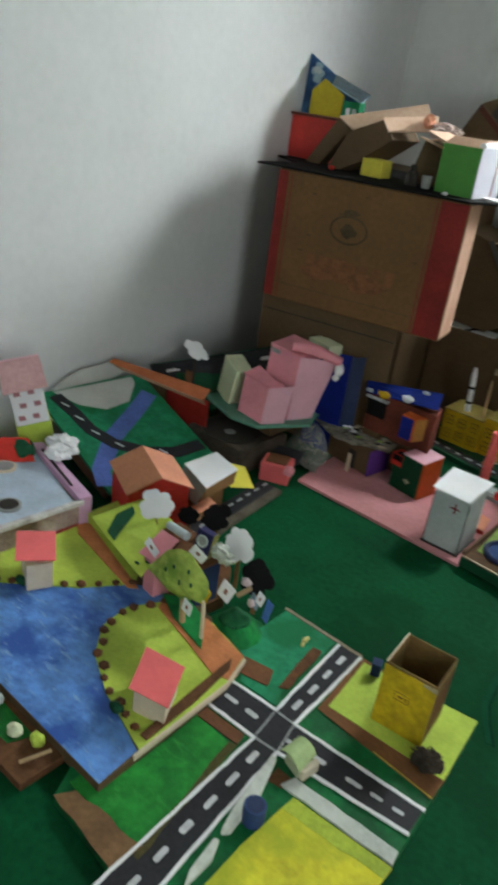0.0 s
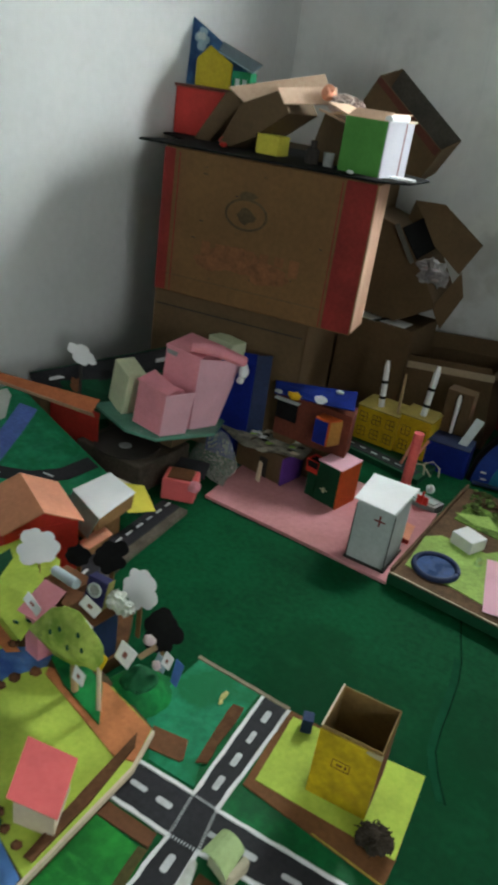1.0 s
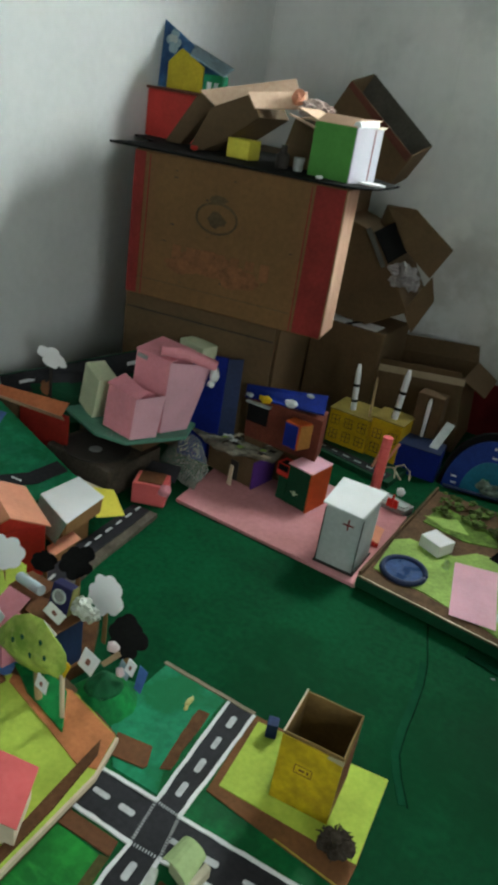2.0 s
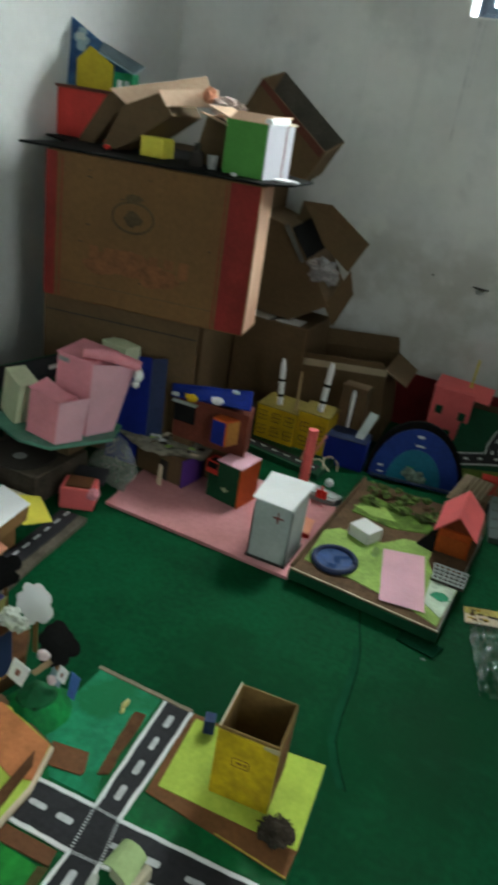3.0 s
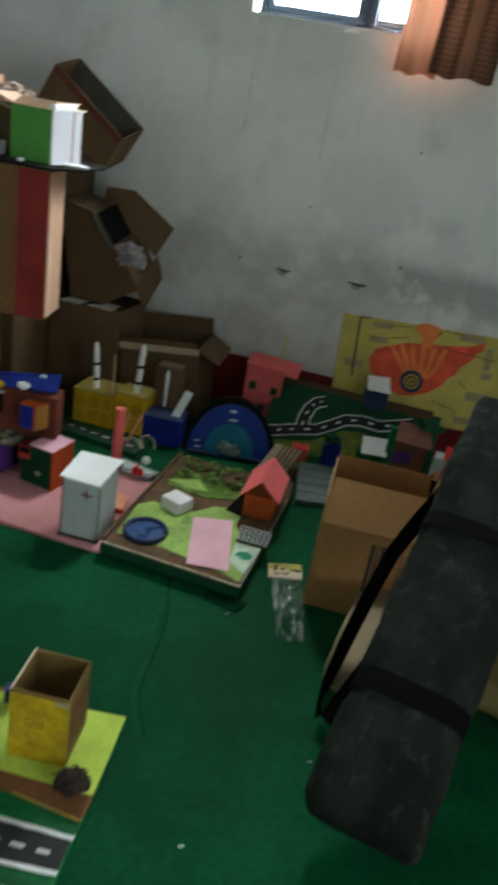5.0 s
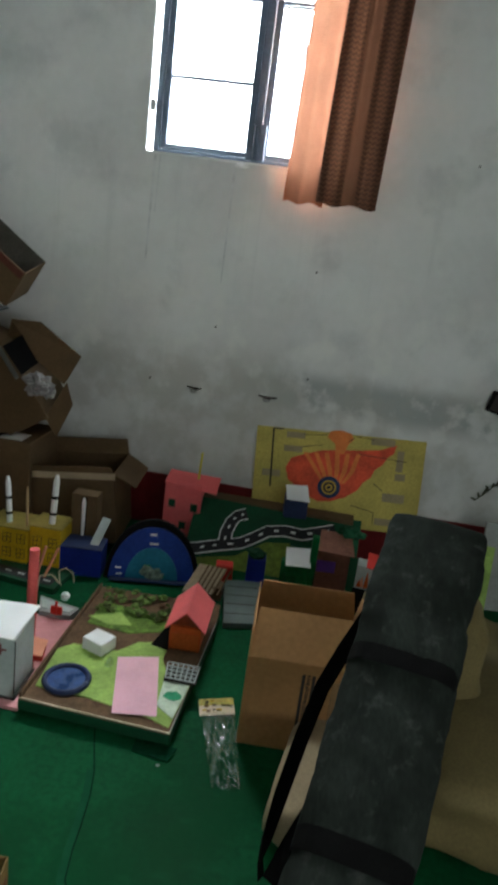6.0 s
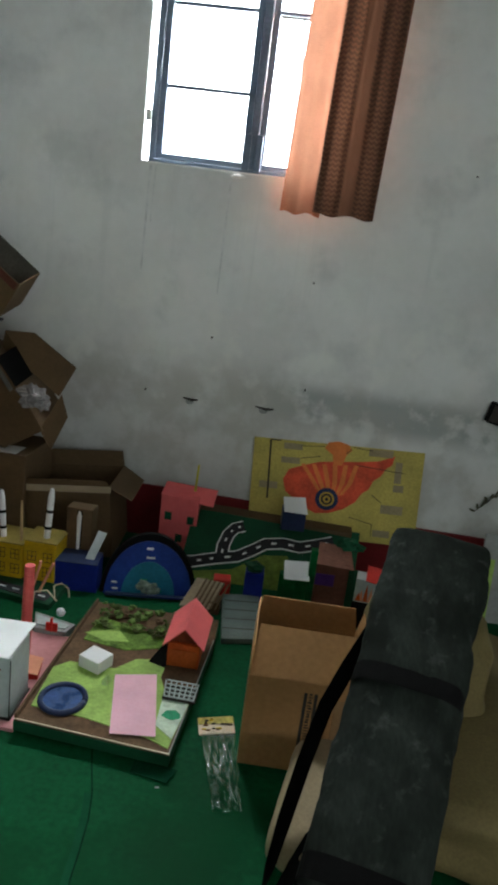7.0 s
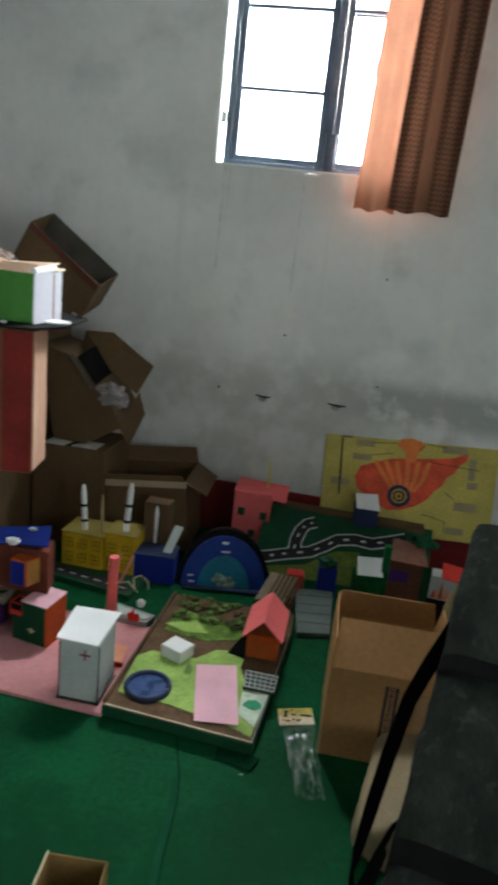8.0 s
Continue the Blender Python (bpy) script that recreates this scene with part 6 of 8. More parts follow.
for k, (x, z, w, h) in enumerate(((-1.05, 0.715, 0.13, 0.045), (-0.93, 0.690, 0.10, 0.040), (-1.16, 0.690, 0.07, 0.030))):
    turned("red_smudge", prism(empty_mesh(), [(x + w * px / 0.1, z + h * pz / 0.1) for px, pz in cloud(0.1, 9, 20 + k)], -2.4094, -2.4088 + 0.0004 * k, UPRIGHT), mat("rubbed_red_print", (0.165, 0.070, 0.031), 0.8, 0.3, 30.0) if k == 0 else bpy.data.materials["rubbed_red_print"], tv)
for k in range(22):
    rr = random.Random(300 + k)
    x, z, w = rr.uniform(-1.33, -0.72), rr.uniform(0.58, 1.0), rr.uniform(0.004, 0.022)
    turned("scuff", slab(empty_mesh(), [(x, 2.4086, z), (x + w, 2.4086, z + rr.uniform(-0.003, 0.003)), (x + w * 0.9, 2.4086, z + 0.0035), (x + 0.001, 2.4086, z + 0.003)], 0.0008), PRINT_DARK if k % 3 else CARD_DARK, tv)
turned("tape", box(empty_mesh(), -1.36, -0.7, 2.4088, 2.4098, 0.618, 0.621), CARD_DARK, tv)
uc = thing("under_carton", at(-1.08, 2.6), "brown carton standing on the floor under a larger one", "carton")
turned("body", prism(empty_mesh(), [(-1.400, 2.432), (-0.742, 2.432), (-0.925, 2.76), (-1.400, 2.76)], 0.0, 0.555), CARD_DARK, uc, "dark brown cardboard", bevel=0.005)
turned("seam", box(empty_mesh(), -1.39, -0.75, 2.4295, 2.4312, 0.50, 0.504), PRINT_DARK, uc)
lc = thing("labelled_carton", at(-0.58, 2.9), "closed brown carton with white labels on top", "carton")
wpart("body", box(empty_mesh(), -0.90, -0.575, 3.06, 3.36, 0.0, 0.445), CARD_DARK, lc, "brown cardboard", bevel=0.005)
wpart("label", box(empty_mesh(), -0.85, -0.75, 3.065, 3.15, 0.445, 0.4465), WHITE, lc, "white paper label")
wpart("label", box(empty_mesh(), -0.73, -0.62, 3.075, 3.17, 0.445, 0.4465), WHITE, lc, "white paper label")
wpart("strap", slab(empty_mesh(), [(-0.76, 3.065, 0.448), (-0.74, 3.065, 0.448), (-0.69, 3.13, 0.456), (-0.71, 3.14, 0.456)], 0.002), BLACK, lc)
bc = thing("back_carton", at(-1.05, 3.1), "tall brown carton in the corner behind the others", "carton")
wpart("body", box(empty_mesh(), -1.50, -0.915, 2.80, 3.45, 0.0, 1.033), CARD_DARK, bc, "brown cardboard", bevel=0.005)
lone("black_board", prism(empty_mesh(), [(-1.380, 2.255), (-0.575, 2.395), (-0.515, 2.52), (-0.54, 2.75), (-1.0, 3.0), (-1.562, 3.0), (-1.562, 2.60), (-1.378, 2.50)], 1.034, 1.042), BLACK, "thin black board lying across the cartons", "board", bevel=0.002)
lone("plastic_plate", prism(empty_mesh(), disc(0.040, 24, 1.15, 0.9), 0.0, 0.005), WHITE, "shiny white plastic plate under a box", "plate", m=at(-0.565, 2.56, 1.043))
lone("bottle_cap", lump(empty_mesh(), (0, 0, 0.006), 0.010, 2, 1.2, 0.8, 0.6), WHITE, "small white scrap on a black board", "scrap", m=at(-0.675, 2.41, 1.043))
# things on the board
gb = thing("green_white_box", at(-0.675, 2.56, 1.0425, -4), "green box with a white side and open pink flaps", "box")
part("body", open_box(empty_mesh(), 0.148, 0.17, 0.158, 0.004), GREEN_BOX, gb, "bright green front", bevel=0.001)
part("white_side", box(empty_mesh(), 0.0742, 0.078, -0.086, 0.086, 0.0, 0.160), mat("lilac_white_paper", (0.52, 0.52, 0.58), 0.8, 0.06), gb, "white side")
part("red_line", box(empty_mesh(), 0.0781, 0.0788, 0.03, 0.036, 0.0, 0.158), PRINT_RED, gb)
flap(gb, pose(0, -0.083, 0.158, 0, 0, 180), 0.14, 0.05, 150, mat("peach_card", (0.55, 0.36, 0.25), 0.8, 0.12))
flap(gb, pose(-0.07, 0, 0.158, 0, 0, 90), 0.15, 0.09, 18, CARD_PALE)
flap(gb, pose(0, 0.083, 0.158), 0.14, 0.05, 8, CREAM)
part("rim_roll", tube(empty_mesh(), [(0.07, -0.08, 0.164), (0.05, 0.08, 0.17)], 0.012, 12), WHITE, gb)
lone("yellow_box_small", box(empty_mesh(), -0.050, 0.036, -0.040, 0.040, 0.0, 0.062), YELLOW_PAPER, "small yellow paper box on a black board", "paper box", bevel=0.003, m=at(-1.03, 2.54, 1.0425, 3))
rbx = thing("red_box", at(-1.425, 2.74, 1.0425), "coral red box holding up a painted picture", "box")
wpart("body", box(empty_mesh(), -1.568, -1.31, 2.665, 2.84, 1.0425, 1.205), mat("bright_coral_card", (0.62, 0.055, 0.045), 0.65, 0.15), rbx, "coral red paper front", bevel=0.003)
wpart("top", box(empty_mesh(), -1.5685, -1.30, 2.655, 2.845, 1.2055, 1.215), mat("maroon_card", (0.14, 0.045, 0.030), 0.8, 0.2), rbx, "maroon card top")
pic = thing("painted_picture", at(-1.43, 2.72, 1.2155), "blue painted picture panel with a yellow house cut-out", "picture")
wpart("panel", slab(empty_mesh(), [(-1.5685, 2.720, 1.2165), (-1.300, 2.735, 1.2165), (-1.315, 2.750, 1.310), (-1.440, 2.745, 1.372), (-1.5685, 2.735, 1.440)], 0.004), painted("sky_blue_paint", (0.05, 0.13, 0.27), (0.02, 0.06, 0.17), (0.14, 0.26, 0.40), 8.0, (1.0, 1.0, 1.0), 0.7, 0.2, 0.6), pic, "blue brushed panel")
wpart("painted_cloud", prism(empty_mesh(), cloud(0.040, 6, 3, 0.9, 1.05), -0.0008, 0.0008, Matrix.Translation((-1.512, 2.7235, 1.372)) @ pose(0, 0, 0, 86, 0, 2)), bpy.data.materials["grey_blue_paper"], pic, "pale blue painted cloud")
wpart("painted_cloud", prism(empty_mesh(), cloud(0.020, 6, 4, 1.2, 0.8), -0.0008, 0.0008, Matrix.Translation((-1.515, 2.7215, 1.380)) @ pose(0, 0, 0, 86, 0, 2)), GREY_PAPER, pic)
wpart("house_front", prism(empty_mesh(), [(-1.507, 1.2165), (-1.348, 1.2165), (-1.346, 1.300), (-1.395, 1.325), (-1.450, 1.352), (-1.506, 1.305)], -2.700, -2.694, Matrix(((1, 0, 0, 0), (0, 0, -1, 0), (0, 1, 0, 0), (0, 0, 0, 1)))), mat("mustard_paper", (0.46, 0.36, 0.025), 0.8, 0.15), pic, "yellow house-shaped card")
wpart("shed", box(empty_mesh(), -1.342, -1.262, 2.695, 2.735, 1.2155, 1.282), TEAL, pic, "small green shed")
for k, (x, z) in enumerate(((-1.315, 1.245), (-1.285, 1.245))):
    wpart("drawn_pane", box(empty_mesh(), x - 0.009, x + 0.009, 2.6935, 2.6948, z - 0.012, z + 0.012), GREY_PAPER if k else WHITE, pic)
wpart("shed_roof", slab(empty_mesh(), [(-1.405, 2.685, 1.335), (-1.248, 2.685, 1.282), (-1.248, 2.745, 1.312), (-1.430, 2.745, 1.372)], 0.004), bpy.data.materials["grey_blue_paper"], pic, "grey blue striped roof")
for k in range(6):
    p, q = Vector((-1.405, 2.685, 1.337)).lerp(Vector((-1.430, 2.745, 1.374)), (k + 0.5) / 6), Vector((-1.248, 2.685, 1.284)).lerp(Vector((-1.248, 2.745, 1.314)), (k + 0.5) / 6)
    wpart("roof_line", tube(empty_mesh(), [p, q], 0.0016, 4), PRINT_DARK, pic)
def crushed(name, pts, y0, y1, mt, label):
    """A carton pushed out of square: its leaning front outline, run back over the board."""
    ob = thing(name, at(pts[0][0], y0, pts[0][1]), label, "carton")
    wpart("body", prism(empty_mesh(), pts, -y1, -y0, Matrix(((1, 0, 0, 0), (0, 0, -1, 0), (0, 1, 0, 0), (0, 0, 0, 1)))), mt, ob, bevel=0.003)
    return ob


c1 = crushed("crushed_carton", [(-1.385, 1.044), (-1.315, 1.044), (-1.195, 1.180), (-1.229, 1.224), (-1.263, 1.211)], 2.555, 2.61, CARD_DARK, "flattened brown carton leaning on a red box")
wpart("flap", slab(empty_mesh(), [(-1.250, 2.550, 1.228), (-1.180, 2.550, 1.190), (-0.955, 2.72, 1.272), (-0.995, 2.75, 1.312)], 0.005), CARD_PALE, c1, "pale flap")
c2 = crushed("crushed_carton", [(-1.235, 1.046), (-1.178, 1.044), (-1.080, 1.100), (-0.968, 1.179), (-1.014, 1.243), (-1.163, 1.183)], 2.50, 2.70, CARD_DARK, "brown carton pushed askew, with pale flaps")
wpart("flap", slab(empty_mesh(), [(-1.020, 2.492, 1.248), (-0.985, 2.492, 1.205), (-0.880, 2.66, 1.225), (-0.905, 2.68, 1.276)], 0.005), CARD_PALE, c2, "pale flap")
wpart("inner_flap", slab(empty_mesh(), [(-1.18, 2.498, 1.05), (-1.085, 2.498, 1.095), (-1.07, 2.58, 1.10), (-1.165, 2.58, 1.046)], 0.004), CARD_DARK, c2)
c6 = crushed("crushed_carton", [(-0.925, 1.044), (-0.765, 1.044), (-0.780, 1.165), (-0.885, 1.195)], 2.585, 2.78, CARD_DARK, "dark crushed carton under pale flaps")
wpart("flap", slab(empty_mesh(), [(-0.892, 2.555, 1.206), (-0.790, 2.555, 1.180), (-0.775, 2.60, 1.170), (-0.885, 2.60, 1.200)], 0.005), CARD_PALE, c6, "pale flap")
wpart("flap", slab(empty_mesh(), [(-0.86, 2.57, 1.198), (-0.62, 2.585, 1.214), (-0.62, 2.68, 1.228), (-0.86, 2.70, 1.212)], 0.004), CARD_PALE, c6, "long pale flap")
lone("crumpled_bag", lump(lump(empty_mesh(), (0, 0, 0.03), 0.045, 31, 1.4, 1, 0.7, 0.7, 3), (0.05, 0.02, 0.03), 0.03, 33, 1.2, 1, 0.8, 0.9, 3), mat("milky_plastic", (0.50, 0.40, 0.37), 0.4, 0.3), "crumpled pale plastic bag on cartons", "plastic bag", m=at(-0.865, 2.655, 1.205) @ Matrix.Scale(0.8, 4))
lone("clay_figure", lump(empty_mesh(), (0, 0, 0.02), 0.022, 8, 1, 1, 1.1, 0.5), SALMON, "small salmon clay lump on a carton", "scrap", m=at(-0.905, 2.62, 1.235))
lone("red_ball", lump(empty_mesh(), (0, 0, 0.018), 0.02, 3, 1.4, 1, 0.8, 0.2), RED, "small red clay lump on a black board", "scrap", smooth=True, m=at(-1.17, 2.44, 1.043) @ Matrix.Scale(0.55, 4))
lone("dark_bottle", tube(empty_mesh(), [(0, 0, 0), (0, 0, 0.04), (0, 0, 0.05), (0, 0, 0.07)], [0.022, 0.022, 0.01, 0.01], 16), PRINT_DARK, "dark little bottle between the boxes", "bottle", m=at(-0.86, 2.5, 1.043))
lone("grey_cup", tube(empty_mesh(), [(0, 0, 0), (0, 0, 0.042)], [0.015, 0.018], 16), GREY, "grey plastic cup between the boxes", "cup", m=at(-0.80, 2.5, 1.043))
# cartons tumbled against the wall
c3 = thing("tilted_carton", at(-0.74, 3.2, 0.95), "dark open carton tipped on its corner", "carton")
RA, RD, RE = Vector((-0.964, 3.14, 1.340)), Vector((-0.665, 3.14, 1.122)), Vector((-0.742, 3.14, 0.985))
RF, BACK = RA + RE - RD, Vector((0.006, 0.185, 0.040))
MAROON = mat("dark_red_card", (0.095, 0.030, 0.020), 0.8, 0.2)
wpart("front_wall", slab(empty_mesh(), [RF, RE, RD, RA], 0.005), CARD_DARK, c3, "dark brown front")
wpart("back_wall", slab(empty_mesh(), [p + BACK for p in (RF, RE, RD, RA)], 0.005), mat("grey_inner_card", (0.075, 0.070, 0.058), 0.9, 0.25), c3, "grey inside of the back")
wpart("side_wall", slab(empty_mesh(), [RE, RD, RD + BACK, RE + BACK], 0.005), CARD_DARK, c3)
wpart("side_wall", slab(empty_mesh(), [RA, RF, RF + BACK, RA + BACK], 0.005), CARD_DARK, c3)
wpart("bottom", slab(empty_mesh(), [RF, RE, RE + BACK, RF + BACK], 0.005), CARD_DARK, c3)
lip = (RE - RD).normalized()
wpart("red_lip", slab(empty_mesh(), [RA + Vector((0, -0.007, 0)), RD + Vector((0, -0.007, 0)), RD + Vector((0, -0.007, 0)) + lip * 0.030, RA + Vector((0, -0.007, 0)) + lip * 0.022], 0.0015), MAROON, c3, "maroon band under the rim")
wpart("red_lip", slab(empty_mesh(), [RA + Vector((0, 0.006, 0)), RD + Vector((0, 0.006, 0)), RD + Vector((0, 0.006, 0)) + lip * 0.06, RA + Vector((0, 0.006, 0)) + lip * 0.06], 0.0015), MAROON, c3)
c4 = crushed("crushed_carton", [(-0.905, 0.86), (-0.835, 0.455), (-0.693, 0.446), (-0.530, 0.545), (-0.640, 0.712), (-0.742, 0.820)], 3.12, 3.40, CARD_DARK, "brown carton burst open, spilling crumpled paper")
# solid body: a black sheet paints the shade of its open mouth
wpart("opening", slab(empty_mesh(), [(-0.735, 3.114, 0.822), (-0.649, 3.114, 0.715), (-0.600, 3.19, 0.770), (-0.685, 3.19, 0.868)], 0.004), STRAP, c4, "black sheet for the shade inside the carton")
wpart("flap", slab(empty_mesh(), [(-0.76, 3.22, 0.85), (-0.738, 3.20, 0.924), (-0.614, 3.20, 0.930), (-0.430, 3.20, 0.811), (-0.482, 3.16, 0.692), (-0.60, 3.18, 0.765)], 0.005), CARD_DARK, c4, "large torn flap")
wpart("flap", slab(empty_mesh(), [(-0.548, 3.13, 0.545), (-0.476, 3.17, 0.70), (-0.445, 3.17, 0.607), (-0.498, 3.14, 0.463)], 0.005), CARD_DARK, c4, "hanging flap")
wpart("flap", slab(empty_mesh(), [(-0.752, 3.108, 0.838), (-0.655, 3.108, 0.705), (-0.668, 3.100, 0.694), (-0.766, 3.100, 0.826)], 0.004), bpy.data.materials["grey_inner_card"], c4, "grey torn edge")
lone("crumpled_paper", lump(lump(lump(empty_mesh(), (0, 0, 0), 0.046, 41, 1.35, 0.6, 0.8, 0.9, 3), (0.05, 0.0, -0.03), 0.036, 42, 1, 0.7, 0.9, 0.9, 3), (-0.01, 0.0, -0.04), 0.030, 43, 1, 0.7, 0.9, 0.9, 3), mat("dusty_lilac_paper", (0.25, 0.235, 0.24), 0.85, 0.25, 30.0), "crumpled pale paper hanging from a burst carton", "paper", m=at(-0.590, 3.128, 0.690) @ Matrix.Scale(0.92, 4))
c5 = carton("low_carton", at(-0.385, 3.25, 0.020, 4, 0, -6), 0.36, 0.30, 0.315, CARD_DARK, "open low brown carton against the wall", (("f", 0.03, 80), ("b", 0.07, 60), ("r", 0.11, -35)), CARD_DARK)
part("tape", box(empty_mesh(), -0.185, 0.185, -0.1525, -0.1505, 0.290, 0.318), mat("parcel_tape", (0.36, 0.29, 0.20), 0.4, 0.15), c5, "pale parcel tape")

# ---- pond model ----
pond = thing("pond_model", at(0.09, 2.33), "garden model with a blue pond on a raised board", "school model")
wpart("base", prism(empty_mesh(), [(-0.136, 2.016), (0.318, 1.992), (0.338, 2.60), (0.33, 2.74), (-0.132, 2.72)], 0.012, 0.046), DKGREEN, pond, "dark green painted base", bevel=0.003)
wpart("loose_flap", slab(empty_mesh(), [(0.221, 1.958, 0.004), (0.325, 1.940, 0.006), (0.342, 1.990, 0.012), (0.222, 1.998, 0.010)], 0.003), mat("flap_green", (0.003, 0.030, 0.014), 0.95, 0.3, gloss=0.03), pond, "loose card flap under the edge")
wpart("foot", prism(empty_mesh(), [(-0.10, 2.085), (0.29, 2.06), (0.30, 2.58), (0.29, 2.70), (-0.10, 2.69)], 0.0, 0.012), CARD_DARK, pond, "card foot")
wpart("ground", prism(empty_mesh(), [(-0.134, 2.018), (0.316, 1.994), (0.336, 2.60), (0.328, 2.738), (-0.130, 2.718)], 0.046, 0.050), BROWN_DULL, pond, "brown painted ground")
wpart("lawn", prism(empty_mesh(), [(-0.112, 2.084), (0.05, 2.076), (0.14, 2.060), (0.235, 2.044), (0.306, 2.016), (0.314, 2.12), (0.324, 2.235), (0.245, 2.25), (0.21, 2.33), (0.21, 2.43), (0.11, 2.40), (0.06, 2.33), (-0.085, 2.325), (-0.124, 2.28)], 0.050, 0.0525), LIME_DULL, pond, "lime paper lawn")
wpart("lawn", prism(empty_mesh(), [(-0.09, 2.46), (0.06, 2.44), (0.20, 2.50), (0.16, 2.56), (-0.08, 2.62)], 0.050, 0.0525), mat("mossy_paint", (0.10, 0.17, 0.03), 0.9, 0.5, 30), pond, "mossy painted lawn")
wpart("lawn", prism(empty_mesh(), [(-0.10, 2.50), (-0.02, 2.47), (0.06, 2.49), (0.0, 2.56)], 0.0525, 0.0535), LIME_DULL, pond)
wpart("pale_patch", prism(empty_mesh(), [(0.250, 2.10), (0.308, 2.055), (0.322, 2.225), (0.24, 2.24)], 0.0525, 0.0545), mat("milky_green_paint", (0.44, 0.53, 0.42), 0.8, 0.25, 30.0), pond, "pale green and white painted patch")
wpart("pale_patch", prism(empty_mesh(), disc(0.024, 14, 1.2, 0.9, 0.285, 2.155, 0.2, 4), 0.0545, 0.0552), TEAL, pond)
ringm = empty_mesh()
tube(ringm, [(-0.036 + 0.064 * math.cos(2 * math.pi * k / 28), 2.133 + 0.068 * math.sin(2 * math.pi * k / 28), 0.058) for k in range(29)], 0.0085, 10)
wpart("pond_rim", ringm, NAVY, pond, "dark navy rim", smooth=True)
wpart("pond_water", prism(empty_mesh(), disc(0.062, 28, 1.0, 1.06, -0.036, 2.133), 0.0525, 0.0565), mat("pond_paint", (0.025, 0.06, 0.17), 0.3, 0.3, 25), pond, "dark blue glossy water")
wpart("board_edge", ribbon([(-0.134, 2.020), (0.316, 1.996)], 0.004, 0.0500, 0.0520), CREAM, pond, "pale board edge")
wpart("board_edge", ribbon([(0.314, 1.998), (0.334, 2.60)], 0.003, 0.0500, 0.0515), GREY, pond)
wpart("low_fence", ribbon([(-0.130, 2.02), (-0.126, 2.715)], 0.008, 0.050, 0.066), BROWN_DULL, pond)
OLIVE = mat("olive_foliage", (0.060, 0.080, 0.022), 0.9, 0.4, 40.0)
MOSS = mat("mossy_foliage", (0.11, 0.17, 0.045), 0.9, 0.4, 40.0)
for k in range(60):
    rr = random.Random(70 + k)
    x, y = rr.uniform(-0.10, 0.20), rr.uniform(2.53, 2.72)
    wpart("shrub", lump(empty_mesh(), (x, y, 0.055 + rr.uniform(0.004, 0.012)), rr.uniform(0.006, 0.014), k, 1.3, 1.1, 0.7, 1.1, 2), rr.choice((OLIVE, BROWN_DULL, OLIVE, MOSS, MOSS)), pond)
wbx = lone("white_block", box(empty_mesh(), -0.040, 0.040, -0.036, 0.036, 0.0, 0.042), WHITE, "small white paper block house on the lawn", "paper box", bevel=0.003, m=at(-0.002, 2.325, 0.0527, -22))
lone("pink_paper", slab(empty_mesh(), [(0.138, 2.026, 0.0565), (0.264, 2.046, 0.0585), (0.198, 2.322, 0.064), (0.073, 2.288, 0.060)], 0.0012), PINK_PALE, "pale pink paper sheet lying on a model", "paper")
lone("glass_scrap", lump(empty_mesh(), (0, 0, 0.012), 0.016, 4, 0.8, 1.5, 0.7, 0.6), CLEAR, "crumpled clear plastic scrap on the lawn", "scrap", m=at(0.058, 2.245, 0.0527))
gr = thing("grey_grille", at(0.290, 2.255, 0.0545), "small grey wire grille lying on the model", "grille")
for k in range(7):
    part("wire", tube(empty_mesh(), [(-0.045 + 0.015 * k, -0.035, 0.012), (-0.055 + 0.017 * k, 0.035, 0.020)], 0.0022, 5), GREY_PAPER, gr)
for k in range(5):
    y = -0.035 + 0.0175 * k
    part("wire", tube(empty_mesh(), [(-0.046 - 0.001 * k, y, 0.0125 + 0.002 * k), (0.046 + 0.001 * k, y, 0.0125 + 0.002 * k)], 0.0022, 5), GREY_PAPER, gr)
part("backing", box(empty_mesh(), -0.05, 0.05, -0.035, 0.035, 0.0, 0.007), PRINT_DARK, gr)
rh = thing("red_roof_house", at(0.258, 2.488, 0.0505, 2), "orange card house with a coral gabled roof", "school model")
part("house_body", box(empty_mesh(), -0.052, 0.052, -0.085, 0.085, 0.0, 0.085), ORANGE, rh, "orange card walls", bevel=0.002)
part("gable", prism(empty_mesh(), [(-0.052, 0.0), (0.052, 0.0), (0.0, 0.05)], -0.075, 0.085, Matrix(((1, 0, 0, 0), (0, 0, 1, 0), (0, 1, 0, 0.085), (0, 0, 0, 1)))), mat("dark_orange_card", (0.22, 0.05, 0.02), 0.8, 0.2), rh, "darker gable")
part("roof", slab(empty_mesh(), [(-0.068, -0.10, 0.080), (-0.0, -0.10, 0.148), (0.0, 0.115, 0.148), (-0.068, 0.115, 0.080)], 0.003), CORAL, rh, "coral paper roof half")
part("roof", slab(empty_mesh(), [(0.0, -0.10, 0.148), (0.068, -0.10, 0.080), (0.068, 0.115, 0.080), (0.0, 0.115, 0.148)], 0.003), CORAL, rh, "coral paper roof half")
part("door", box(empty_mesh(), -0.046, 0.046, -0.0868, -0.0855, 0.004, 0.062), mat("burnt_orange", (0.45, 0.10, 0.02), 0.7, 0.2), rh)
part("leaning_card", slab(empty_mesh(), [(-0.110, -0.085, 0.002), (-0.050, -0.105, 0.002), (-0.053, -0.05, 0.066), (-0.06, -0.045, 0.07)], 0.003), BLACK, rh, "black card leaning on the wall")

# ---- blue half-round panel ----
DM = at(0.012, 2.925, 0.0, 12) @ pose(0, 0, 0, -14)
